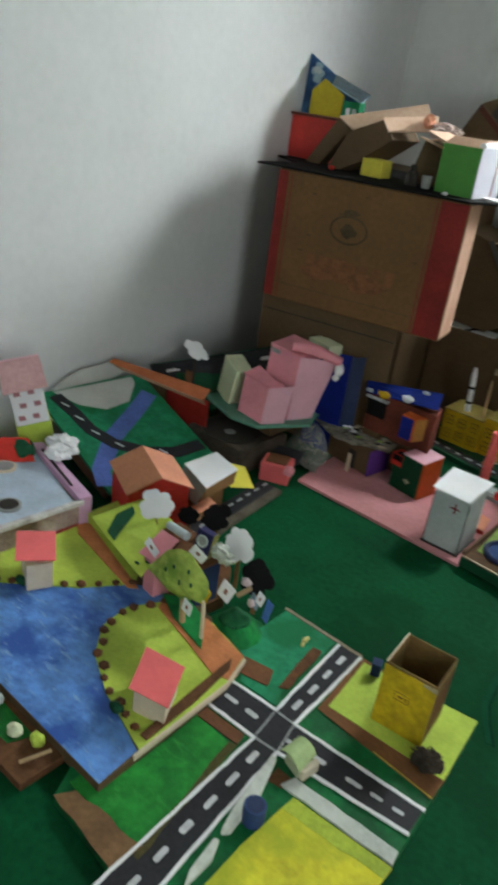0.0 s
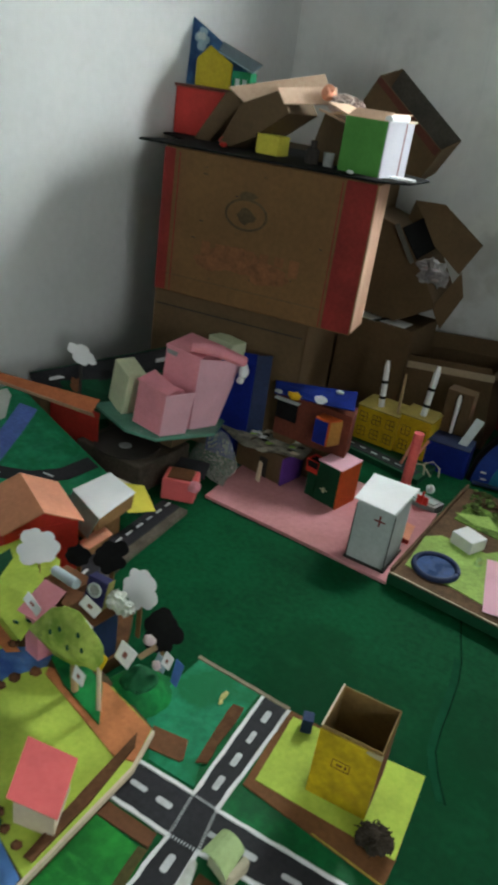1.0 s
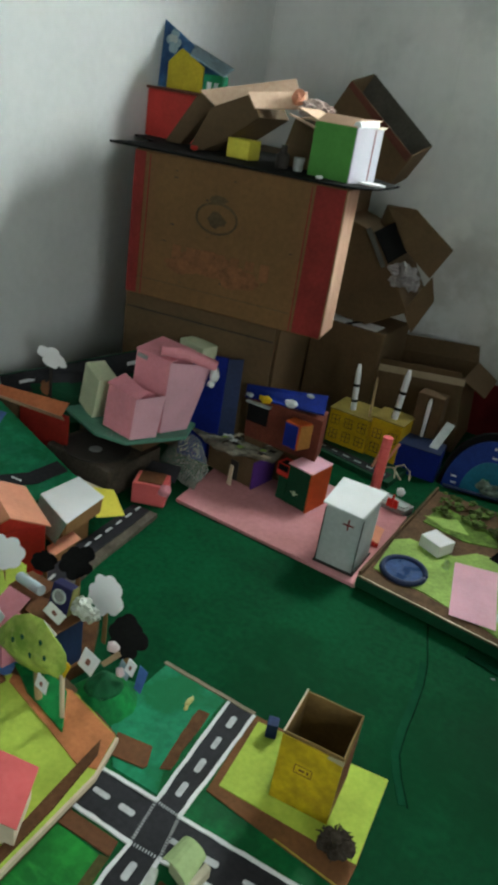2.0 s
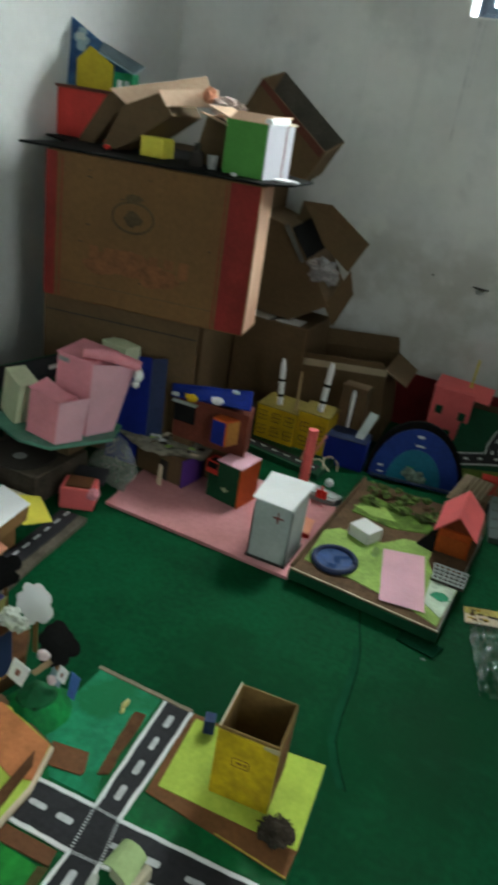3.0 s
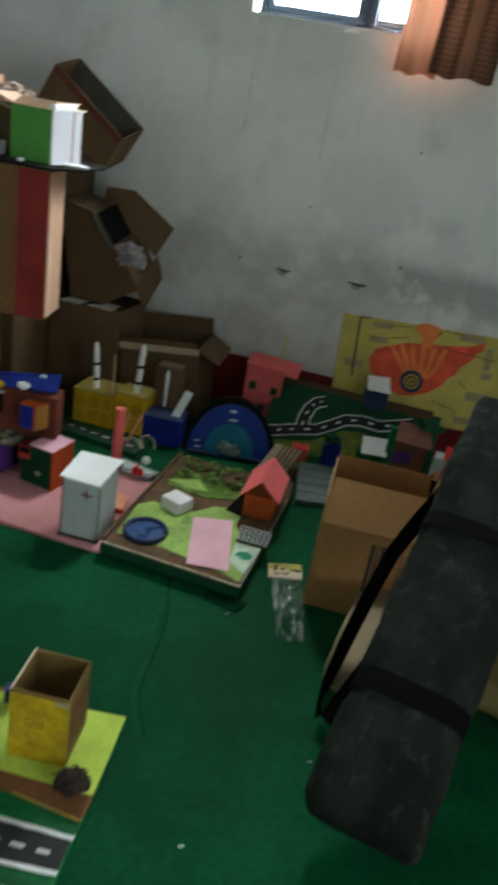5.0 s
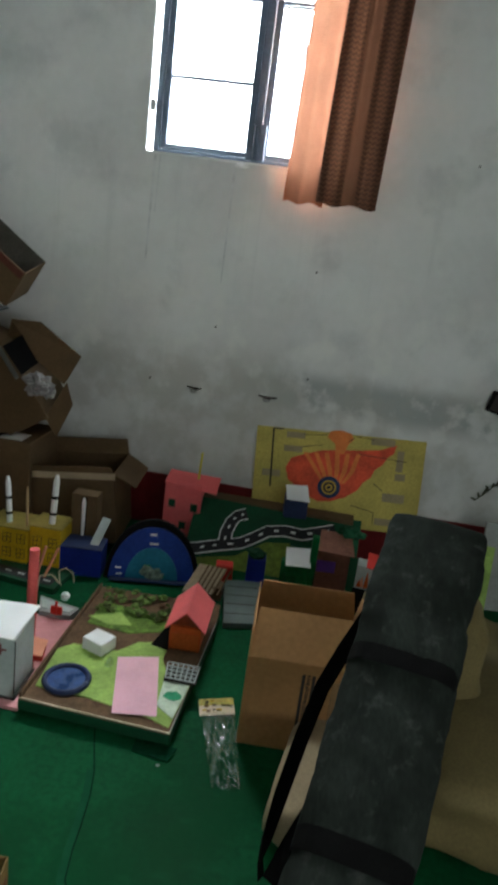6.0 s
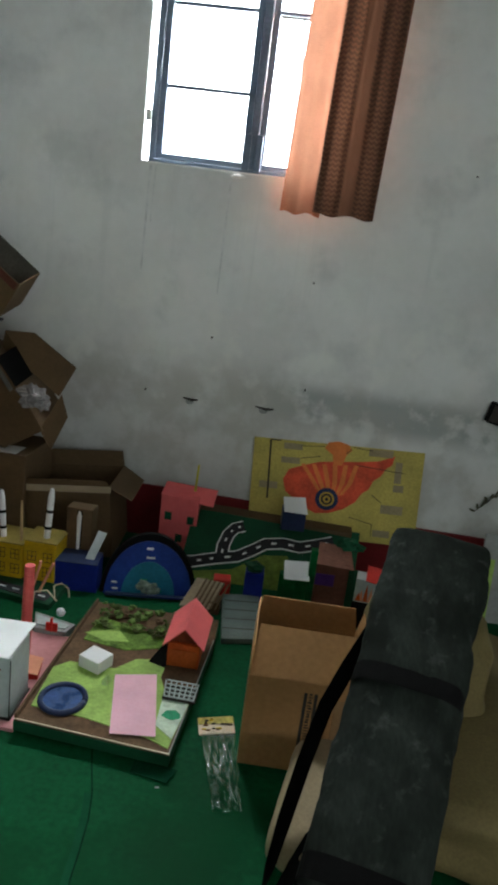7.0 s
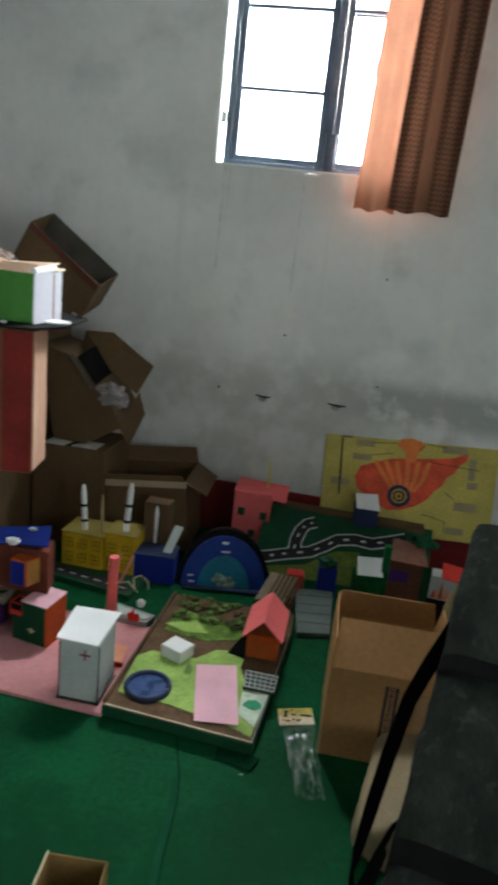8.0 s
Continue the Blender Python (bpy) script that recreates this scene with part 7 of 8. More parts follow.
dome = thing("half_round_panel", DM @ Matrix(((1, 0, 0, 0), (0, 1, 0, 0), (0, 0, 1, 0), (0, 0, 0, 1))), "blue half-round diorama panel with a black rim", "school model")
half = lambda r, k=0.0: [(r * math.cos(math.pi * i / 24), k + 1.28 * r * math.sin(math.pi * i / 24)) for i in range(25)]
UP = Matrix(((1, 0, 0, 0), (0, 0, -1, 0), (0, 1, 0, 0), (0, 0, 0, 1)))
part("back_rim", prism(empty_mesh(), half(0.190), -0.055, 0.0), BLACK, dome, "thick black rim", m=UP)
part("disc", prism(empty_mesh(), half(0.173, -0.006), -0.0, 0.008), BLUE_MID, dome, "blue painted half disc", m=UP)
part("inner_disc", prism(empty_mesh(), half(0.105), 0.008, 0.012), AQUA, dome, "aqua painted half disc", m=UP)
wad = lump(lump(lump(empty_mesh(), (0.0, -0.020, 0.030), 0.026, 61, 1.5, 0.5, 0.9, 0.8, 3), (-0.022, -0.022, 0.048), 0.014, 62, 1.2, 0.6, 1.0, 0.9, 3), (0.026, -0.020, 0.022), 0.015, 63, 1.3, 0.6, 0.8, 0.9, 3)
part("crumpled_wad", wad, mat("wad_grey_green", (0.15, 0.20, 0.16), 0.5, 0.5, 40.0, gloss=0.4), dome, "crumpled grey green plastic")
for x, y, w, h in ((-0.005, 0.186, 0.026, 0.009), (0.0, 0.150, 0.034, 0.006), (-0.135, 0.045, 0.022, 0.005), (-0.13, 0.02, 0.022, 0.005), (0.045, 0.02, 0.02, 0.005), (-0.02, 0.062, 0.03, 0.005)):
    part("paper_label", box(empty_mesh(), x - w / 2, x + w / 2, -0.0145, -0.0085, y - h / 2, y + h / 2), WHITE if abs(x) > 0.1 or y > 0.1 else TEAL, dome)
part("foot", box(empty_mesh(), -0.165, 0.165, -0.05, 0.05, -0.0, 0.006), NAVY, dome)

# ---- coral box with green windows ----
dotb = thing("windowed_box", at(0.03, 3.36, 0.0, 3), "coral box with dark green square windows and a yellow stick", "paper box")
part("body", box(empty_mesh(), -0.082, 0.085, -0.05, 0.06, 0.0, 0.285), CORAL, dotb, "coral paper sides", bevel=0.003)
part("lid", slab(empty_mesh(), [(-0.085, -0.05, 0.288), (0.15, -0.055, 0.262), (0.155, 0.06, 0.30), (-0.08, 0.06, 0.312)], 0.004), CORAL, dotb, "lifted coral lid")
for x, z in ((-0.045, 0.19), (0.055, 0.18), (0.01, 0.09)):
    part("window_patch", box(empty_mesh(), x - 0.015, x + 0.015, -0.0516, -0.0505, z - 0.018, z + 0.018), DKGREEN, dotb)
part("stick", tube(empty_mesh(), [(0.055, 0.02, 0.28), (0.06, 0.02, 0.42)], 0.005, 8), YELLOW_PAPER, dotb, "yellow stick")
# ---- green hillside model with a winding road ----
hs = thing("hillside_model", at(0.42, 3.3), "green hillside model with a winding black road", "school model")
P0, P1, P2, P3 = Vector((0.085, 3.13, 0.0)), Vector((0.83, 3.16, 0.0)), Vector((0.837, 3.41, 0.215)), Vector((0.092, 3.38, 0.215))
wpart("slope", slab(empty_mesh(), [P0, P1, P2, P3], 0.012), DKGREEN, hs, "dark green painted slope")
HN = (P1 - P0).cross(P3 - P0).normalized()


def on_hill(s, t, lift=0.0015):
    return P0.lerp(P1, s).lerp(P3.lerp(P2, s), t) + HN * lift


wpart("meadow", slab(empty_mesh(), [on_hill(0, 0), on_hill(0.7, 0), on_hill(0.60, 0.50), on_hill(0.46, 0.46), on_hill(0.30, 0.20), on_hill(0, 0.06)], 0.001), mat("olive_meadow", (0.14, 0.20, 0.035), 0.8, 0.3, 25), hs, "olive painted meadow")


def hill_road(line, w, lift, mt, name):
    """One strip along the slope, its cross-sections shared from stretch to stretch."""
    bm = empty_mesh()
    rows = []
    for i, (s, t) in enumerate(line):
        (s0, t0), (s1, t1) = line[max(i - 1, 0)], line[min(i + 1, len(line) - 1)]
        d = Vector((s1 - s0, (t1 - t0) * 0.45)).normalized()
        n = Vector((-d.y * w, d.x * w * 2.2))
        rows.append([bm.verts.new(on_hill(s + k * n.x, t + k * n.y, h)) for k, h in ((-1, lift), (1, lift), (1, lift - 0.001), (-1, lift - 0.001))])
    for a, b in zip(rows, rows[1:]):
        for k in range(4):
            bm.faces.new((a[k], a[(k + 1) % 4], b[(k + 1) % 4], b[k]))
    bm.faces.new(rows[0][::-1])
    bm.faces.new(rows[-1])
    bmesh.ops.recalc_face_normals(bm, faces=bm.faces[:])
    return wpart(name, bm, mt, hs, "winding painted road" if mt is ROAD else "")


MAIN = [(0.0, 0.20), (0.067, 0.225), (0.14, 0.28), (0.205, 0.325), (0.315, 0.39), (0.388, 0.50), (0.46, 0.625), (0.558, 0.67), (0.66, 0.65), (0.755, 0.72), (0.85, 0.80)]
FORK = [(0.225, 0.34), (0.220, 0.52), (0.236, 0.69), (0.265, 0.79), (0.315, 0.84)]
for ln in (MAIN, FORK):
    hill_road(ln, 0.040, 0.002, WHITE, "road_edge")
    hill_road(ln, 0.032, 0.0035, ROAD, "road")
for (a, b) in list(zip(MAIN, MAIN[1:])) + list(zip(FORK, FORK[1:])):
    m0, m1 = (a[0] * 0.65 + b[0] * 0.35, a[1] * 0.65 + b[1] * 0.35), (a[0] * 0.35 + b[0] * 0.65, a[1] * 0.35 + b[1] * 0.65)
    hill_road([m0, m1], 0.006, 0.0045, WHITE, "lane_dash")
wpart("support", box(empty_mesh(), 0.10, 0.80, 3.385, 3.47, 0.0, 0.215), CARD_DARK, hs)
nh = thing("navy_house_model", at(0.535, 3.375, 0.205, 6), "navy house with a white paper roof on a hillside", "school model")
part("house_body", box(empty_mesh(), -0.052, 0.05, -0.045, 0.05, 0.0, 0.085), NAVY, nh, bevel=0.002)
part("roof", slab(empty_mesh(), [(-0.047, -0.052, 0.088), (0.055, -0.052, 0.086), (0.042, 0.02, 0.138), (-0.055, 0.02, 0.130)], 0.002), WHITE, nh, "white paper roof")
tg = thing("green_tent_model", at(0.585, 3.10, 0.0, 3), "dark green fluted house with a white paper roof", "school model")
part("house_body", prism(empty_mesh(), [(0.065 * (1 + 0.1 * (i % 2)) * math.cos(2 * math.pi * i / 20), 0.045 * (1 + 0.1 * (i % 2)) * math.sin(2 * math.pi * i / 20)) for i in range(20)], 0.0, 0.112), GREEN, tg, "fluted dark green paper")
part("roof", slab(empty_mesh(), [(-0.050, -0.055, 0.112), (0.053, -0.055, 0.117), (0.047, 0.035, 0.160), (-0.055, 0.035, 0.152)], 0.002), WHITE, tg, "white paper roof")
tc = thing("terracotta_house_model", at(0.715, 3.11, 0.0, 4), "terracotta card house with purple bands and pots", "school model")
part("house_body", box(empty_mesh(), -0.055, 0.075, -0.04, 0.05, 0.0, 0.20), mat("terracotta_card", (0.16, 0.062, 0.040), 0.8, 0.25), tc, bevel=0.003)
part("band", box(empty_mesh(), -0.056, 0.02, -0.042, -0.0405, 0.10, 0.15), PURPLE, tc, "purple paper band")
part("post", box(empty_mesh(), -0.085, -0.058, -0.035, 0.0, 0.0, 0.24), GREEN, tc, "green card post")
part("roof", slab(empty_mesh(), [(-0.06, -0.06, 0.20), (0.09, -0.055, 0.19), (0.08, 0.06, 0.235), (-0.05, 0.06, 0.245)], 0.003), mat("clay_card", (0.22, 0.10, 0.07), 0.8, 0.25), tc)
part("bush", lump(lump(empty_mesh(), (0.06, 0.03, 0.26), 0.035, 3, 1.3, 0.8, 0.7, 0.7), (0.10, 0.04, 0.25), 0.028, 4, 1.2, 0.8, 0.7, 0.7), DKGREEN, tc, "dark green crumpled bush")
nb = thing("navy_block", at(0.415, 3.06, 0.0, 5), "navy card block with a dark green top", "paper box")
part("body", box(empty_mesh(), -0.035, 0.04, -0.035, 0.04, 0.0, 0.12), BLUE, nb, bevel=0.002)
part("top", lump(empty_mesh(), (0.0, 0.0, 0.135), 0.035, 6, 1.1, 1, 0.6, 0.6), DKGREEN, nb)
fl = thing("fire_picture_house", at(0.875, 2.99, 0.0, -4), "white card house with a painted flame and red roof", "school model")
part("house_body", box(empty_mesh(), -0.055, 0.055, -0.035, 0.04, 0.0, 0.205), GREY_PAPER, fl, bevel=0.002)
for k, (x, h) in enumerate(((-0.03, 0.05), (-0.012, 0.075), (0.006, 0.06), (-0.04, 0.035), (0.018, 0.04))):
    part("flame", prism(empty_mesh(), [(x - 0.009, 0.0), (x + 0.009, 0.0), (x + 0.006, h * 0.5), (x + 0.001, h), (x - 0.006, h * 0.45)], 0.0, 0.001), ORANGE if k % 2 else SALMON, fl, m=pose(0, -0.0352 - 0.0004 * k, 0.115, 90))
part("roof", slab(empty_mesh(), [(-0.020, -0.045, 0.207), (0.070, -0.045, 0.196), (0.070, 0.03, 0.232), (-0.020, 0.03, 0.240)], 0.003), RED, fl, "red card roof")
# black panel stands in for the shadow on the lower front
part("shade_panel", box(empty_mesh(), -0.06, 0.06, -0.037, -0.0355, 0.0, 0.11), BLACK, fl)
lone("teal_card", slab(empty_mesh(), [(0.86, 2.80, 0.0), (0.935, 2.79, 0.0), (0.945, 2.86, 0.13), (0.875, 2.87, 0.14)], 0.003), mat("pale_teal_card", (0.20, 0.34, 0.31), 0.6, 0.2), "pale teal card leaning behind a carton", "card")
gpl = thing("grey_road_board", at(0.39, 2.82), "grey card board with pencil lines on the floor", "school model")
wpart("base", prism(empty_mesh(), [(0.352, 2.665), (0.47, 2.70), (0.45, 3.04), (0.30, 3.0)], 0.0, 0.022), mat("grey_green_card", (0.115, 0.145, 0.135), 0.7, 0.2), gpl, bevel=0.002)
for k in range(4):
    wpart("pencil_line", ribbon([(0.345 - 0.008 * k, 2.74 + 0.07 * k), (0.462 - 0.004 * k, 2.765 + 0.07 * k)], 0.004, 0.022, 0.0228), PRINT_DARK, gpl)
rk = thing("slatted_rack", at(0.25, 2.86, 0.0), "leaning beige card rack with dark slats", "school model")
wpart("back", slab(empty_mesh(), [(0.165, 2.80, 0.05), (0.275, 2.83, 0.035), (0.305, 2.97, 0.085), (0.20, 2.95, 0.10)], 0.004), mat("dull_tan_card", (0.27, 0.21, 0.14), 0.85, 0.2), rk)
for k in range(6):
    x = 0.205 + 0.018 * k
    wpart("slat", slab(empty_mesh(), [(x, 2.803 + 0.004 * k, 0.0525 - 0.0022 * k), (x + 0.007, 2.806 + 0.004 * k, 0.0525 - 0.0022 * k), (x + 0.037, 2.95, 0.1035 - 0.0022 * k), (x + 0.030, 2.948, 0.1035 - 0.0022 * k)], 0.004), CARD_DARK, rk)
wpart("leg", box(empty_mesh(), 0.22, 0.31, 2.86, 2.93, 0.0, 0.05), CARD_DARK, rk)
lone("red_block", box(empty_mesh(), -0.035, 0.035, -0.03, 0.03, 0.0, 0.075), RED, "small dark red card block on the floor", "paper box", bevel=0.004, m=at(0.29, 3.04, 0.0, 8))

# ---- yellow poster leaning on the wall ----
PM = Matrix.Translation((0.695, 3.478, 0.395)) @ pose(0, 0, 0, 0, -3.2, 0) @ pose(0, 0, 0, -4)
poster = thing("yellow_poster", PM, "yellow poster with a red diagram and faded labels", "poster")
F = Matrix(((1, 0, 0, 0), (0, 0, -1, 0), (0, 1, 0, 0), (0, 0, 0, 1)))


def flat_piece(name, pts, lift, mt, lab=""):
    return part(name, prism(empty_mesh(), pts, lift, lift + 0.0007), mt, poster, lab, m=F)


POSTER_ORANGE = mat("poster_orange", (0.66, 0.20, 0.055), 0.75, 0.2)
POSTER_YELLOW = mat("poster_yellow", (0.46, 0.38, 0.10), 0.75, 0.22, 6)
flat_piece("sheet", [(-0.378, -0.25), (0.378, -0.25), (0.378, 0.185), (-0.378, 0.185)], -0.002, POSTER_YELLOW, "yellow manila sheet")


def on_poster(x, y):
    """From the diagram's own drawing grid (100 wide) to the sheet."""
    return ((x - 50) / 100 * 0.756, (24.5 - y) / 100 * 0.756 * 1.06)


body = [(19, 24), (22, 18), (30, 15), (40, 12), (50, 11), (62, 10), (74, 8.5), (83, 5), (82, 10), (79, 12), (76, 17), (72, 20), (70, 25), (66, 28), (63, 33), (56, 38), (48, 41), (40, 42), (33, 39), (27, 35), (21, 31)]
flat_piece("red_shape", [on_poster(*p) for p in body[::-1]], -0.0012, mat("poster_red", (0.60, 0.085, 0.04), 0.7, 0.3, 14), "red wing-shaped drawing")
flat_piece("orange_cap", [on_poster(*p) for p in [(42, 4), (44, 0.5), (50, -0.5), (56, 1), (58, 4), (55, 7), (53, 13), (48, 13), (47, 7.5)][::-1]], -0.0004, POSTER_ORANGE, "orange mushroom-shaped drawing")
for k in range(6):
    top, bot = 30 + 6.3 * k, 42 + 2.4 * k
    pts = [on_poster(top - 1.2, 14 - 0.4 * k), on_poster(top + 1.4, 14 - 0.4 * k), on_poster((top + bot) / 2 + 2.2, 23), on_poster(bot + 0.9, 30), on_poster(bot - 0.9, 30), on_poster((top + bot) / 2 - 0.6, 23)]
    flat_piece("orange_stripe", pts[::-1], -0.0003, POSTER_ORANGE)
cx, cy = on_poster(46, 33)
for r, mt, q in ((0.052, NAVY, 0.0006), (0.034, mat("poster_ochre", (0.42, 0.28, 0.05), 0.7, 0.1), 0.0014), (0.026, PRINT_DARK, 0.0022), (0.017, bpy.data.materials["poster_ochre"], 0.003), (0.008, PRINT_DARK, 0.0038)):
    flat_piece("roundel", disc(r, 24, cx=cx, cy=cy), q, mt)
for x, y, w, h in ((18, 3, 11, 3.5), (17, 11, 11, 3.5), (5, 26, 11, 4), (68, 2, 14, 4), (84, 8, 4, 12), (84, 21, 6, 4), (78, 33, 13, 5), (75, 48, 10, 4)):
    a, b = on_poster(x, y + h), on_poster(x + w, y)
    flat_piece("faded_label", [a, (b[0], a[1]), b, (a[0], b[1])], -0.0003, mat("faded_label_grey", (0.30, 0.25, 0.15), 0.8, 0.15) if x == 18 else bpy.data.materials["faded_label_grey"])
for (x0, y0), (x1, y1), w in (((10, 2), (10.5, 36), 0.008), ((10, 2), (16, 2), 0.006), ((28, 4), (42, 3), 0.003), ((28, 11), (40, 9), 0.003), ((59, 2), (70, 3), 0.003), ((55, 6), (58, 3), 0.003), ((62, 12), (90, 14), 0.003), ((72, 28), (78, 32), 0.003), ((60, 42), (74, 45), 0.003), ((74, 45), (74, 52), 0.003)):
    a, b = Vector(on_poster(x0, y0)), Vector(on_poster(x1, y1))
    part("drawn_line", ribbon([tuple(a), tuple(b)], w, 0.0005, 0.0012), PRINT_DARK, poster, m=F)

# ---- open carton, clear bag ----
ct = carton("tall_carton", at(0.643, 2.235, 0.0, 3.0), 0.312, 0.30, 0.285, CARD_CLEAN, "open brown carton with its flaps up, on the floor", (("f", 0.145, 140), ("b", 0.085, 88), ("l", 0.085, 92), ("r", 0.08, 80)), CARD_CLEAN)
for x in (0.0, 0.028):
    part("print_bar", box(empty_mesh(), x, x + 0.009, -0.1515, -0.1503, 0.02, 0.255), PRINT_DARK, ct)
for k in range(26):
    rr = random.Random(500 + k)
    z = 0.03 + 0.0088 * k
    part("print_bar", box(empty_mesh(), 0.0115 + rr.uniform(0, 0.003), 0.0255 - rr.uniform(0, 0.003), -0.1515, -0.1503, z, z + rr.uniform(0.003, 0.006)), PRINT_DARK, ct)
part("tape", box(empty_mesh(), 0.085, 0.125, -0.1545, -0.1502, 0.0, 0.245), mat("clear_tape", (0.30, 0.18, 0.09), 0.25, 0.15), ct)
cl = thing("clear_bag", at(0.45, 2.05, 0.0), "empty clear plastic packet with a printed header card", "plastic packet")
wpart("header", slab(empty_mesh(), [(0.372, 2.155, 0.006), (0.474, 2.19, 0.008), (0.456, 2.262, 0.010), (0.354, 2.226, 0.006)], 0.002), CREAM, cl, "printed cream header card")
wpart("header_band", slab(empty_mesh(), [(0.362, 2.196, 0.0085), (0.464, 2.231, 0.0105), (0.456, 2.260, 0.0120), (0.354, 2.225, 0.0080)], 0.001), mat("mustard_print", (0.40, 0.33, 0.08), 0.7, 0.3, 60.0), cl, "mustard printed band")
for k in range(14):
    rr = random.Random(90 + k)
    p, t = rr.uniform(0.08, 0.9), rr.uniform(0.08, 0.9)
    c = Vector((0.372, 2.155, 0.0)).lerp(Vector((0.474, 2.19, 0.0)), p) + Vector((-0.018, 0.071, 0)) * t
    long = rr.uniform(0.003, 0.008)
    wpart("print_bar", ribbon([(c.x - long, c.y - 0.3 * long), (c.x + long, c.y + 0.3 * long)], rr.uniform(0.003, 0.006), 0.0105, 0.0132), rr.choice((PRINT_DARK, PRINT_DARK, SOIL, YELLOW)), cl)
bm = empty_mesh()
rows = []
for j in range(27):
    t = j / 26
    a, b = Vector((0.376, 2.158, 0)).lerp(Vector((0.462, 1.872, 0)), t), Vector((0.474, 2.19, 0)).lerp(Vector((0.535, 1.892, 0)), t)
    rows.append([bm.verts.new(a.lerp(b, i / 17) + Vector((0, 0, 0.006 + 0.026 * abs(noise.noise(Vector((i * 0.42 + j * 0.12, j * 0.17, 3.3)))) + 0.004 * noise.noise(Vector((i * 0.9, j * 0.8, 1.1)))))) for i in range(18)])
for j in range(26):
    for i in range(17):
        bm.faces.new((rows[j][i], rows[j][i + 1], rows[j + 1][i + 1], rows[j + 1][i]))
wpart("pouch", bm, glass_mat("packet_film", (0.86, 0.90, 0.88), 0.24, 0.88), cl, "crumpled clear pouch")

# ---- long black bag on sacks ----
def sack(name, m, w, d, h, material, label, seed):
    bm = empty_mesh()
    made = bmesh.ops.create_cube(bm, size=1.0)
    bmesh.ops.subdivide_edges(bm, edges=list(bm.edges), cuts=7, use_grid_fill=True)
    for v in bm.verts:
        p = v.co.copy()
        q = Vector((abs(p.x * 2) ** 3, abs(p.y * 2) ** 3, abs(p.z * 2) ** 3))
        k = 1.0 - 0.16 * (q.x * q.y + q.y * q.z + q.x * q.z) / 1.5
        k *= 1 + 0.10 * noise.noise(p * 3.0 + Vector((seed, 0, 0))) + 0.035 * noise.noise(p * 9.0 + Vector((0, seed, 0)))
        v.co = Vector((p.x * w * k, p.y * d * k, (p.z * k + 0.5 * 1.0) * h))
    lo = min(v.co.z for v in bm.verts)
    for v in bm.verts:
        v.co.z = max(0.0, v.co.z - lo - 0.01)
    return lone(name, bm, material, label, "sack", "sacks under the bag", smooth=True, m=m)


sack("sack", at(0.805, 1.875, 0.0, -10), 0.38, 0.42, 0.15, SACK_PALE, "full beige sack under a long black bag", 3)
sack("sack", at(1.135, 2.22, 0.0, -8), 0.42, 0.95, 0.26, SACK, "full yellowish sack beside a long black bag", 7)
sack("sack", at(0.97, 2.30, 0.0, 4), 0.34, 0.42, 0.50, SACK, "full yellowish sack under the far end of the bag", 11)

lone("dark_plastic_bag", lump(lump(empty_mesh(), (0, 0, 0.06), 0.09, 51, 1.0, 1.2, 0.75, 0.5, 3), (0.09, 0.06, 0.05), 0.07, 52, 1.0, 1.1, 0.8, 0.5, 3), BLACK, "crumpled black plastic bag on the floor by sacks", "plastic bag", m=at(1.40, 2.02, -0.006))
gpn = thing("leaning_board", at(1.46, 3.15, 0.0), "dull grey board standing on the floor by the wall", "board")
wpart("board", slab(empty_mesh(), [(1.335, 3.18, 0.0), (1.75, 3.22, 0.0), (1.75, 3.30, 0.36), (1.335, 3.26, 0.36)], 0.012), GREY, gpn, "dull grey board")
bag = thing("long_black_bag", Matrix.Translation((0.765, 1.33, 0.0)), "long padded black cloth bag lying on sacks", "bag")


def bag_line(s):
    """Centre of the bag's cross-section, its width and thickness, along its length."""
    p = Vector((0.738, 1.275, 0.100)).lerp(Vector((0.982, 2.36, 0.65)), s)
    p.z += 0.03 * math.sin(math.pi * s)
    w = 0.235 + 0.045 * s
    return p, w, 0.15 - 0.03 * s


bm = empty_mesh()
ax = (Vector((0.982, 2.36, 0.65)) - Vector((0.738, 1.275, 0.100))).normalized()
side = ax.cross(Vector((0, 0, 1))).normalized()
upv = side.cross(ax)
rings = []
NS, NR = 72, 40
for j in range(NS + 1):
    s = j / NS
    p, w, th = bag_line(s)
    end = min(1.0, math.sqrt(max(0.0, 1 - (max(0.0, 0.022 - s) / 0.022) ** 2))) * min(1.0, math.sqrt(max(0.0, 1 - (max(0.0, s - 0.95) / 0.05) ** 2)))
    end = max(end, 0.35)
    ring = []
    for k in range(NR):
        a = 2 * math.pi * k / NR
        ca, sa = math.cos(a), math.sin(a)
        x = math.copysign(abs(ca) ** 0.5, ca) * w / 2 * (0.82 + 0.18 * end)
        y = math.copysign(abs(sa) ** 0.6, sa) * th / 2 * end
        n = 0.018 * noise.noise(Vector((x * 7, s * 9, y * 7))) + 0.008 * noise.noise(Vector((x * 22, s * 30, y * 20))) + 0.003 * noise.noise(Vector((x * 60, s * 70, y * 40)))
        ring.append(bm.verts.new(p + side * x * (1 + n * 4) + upv * (y + n)))
    rings.append(ring)
for a, b in zip(rings, rings[1:]):
    for k in range(NR):
        bm.faces.new((a[k], a[(k + 1) % NR], b[(k + 1) % NR], b[k]))
bm.faces.new(rings[0][::-1])
bm.faces.new(rings[-1])
wpart("body", bm, BAGCLOTH, bag, "dusty black padded cloth", smooth=True)


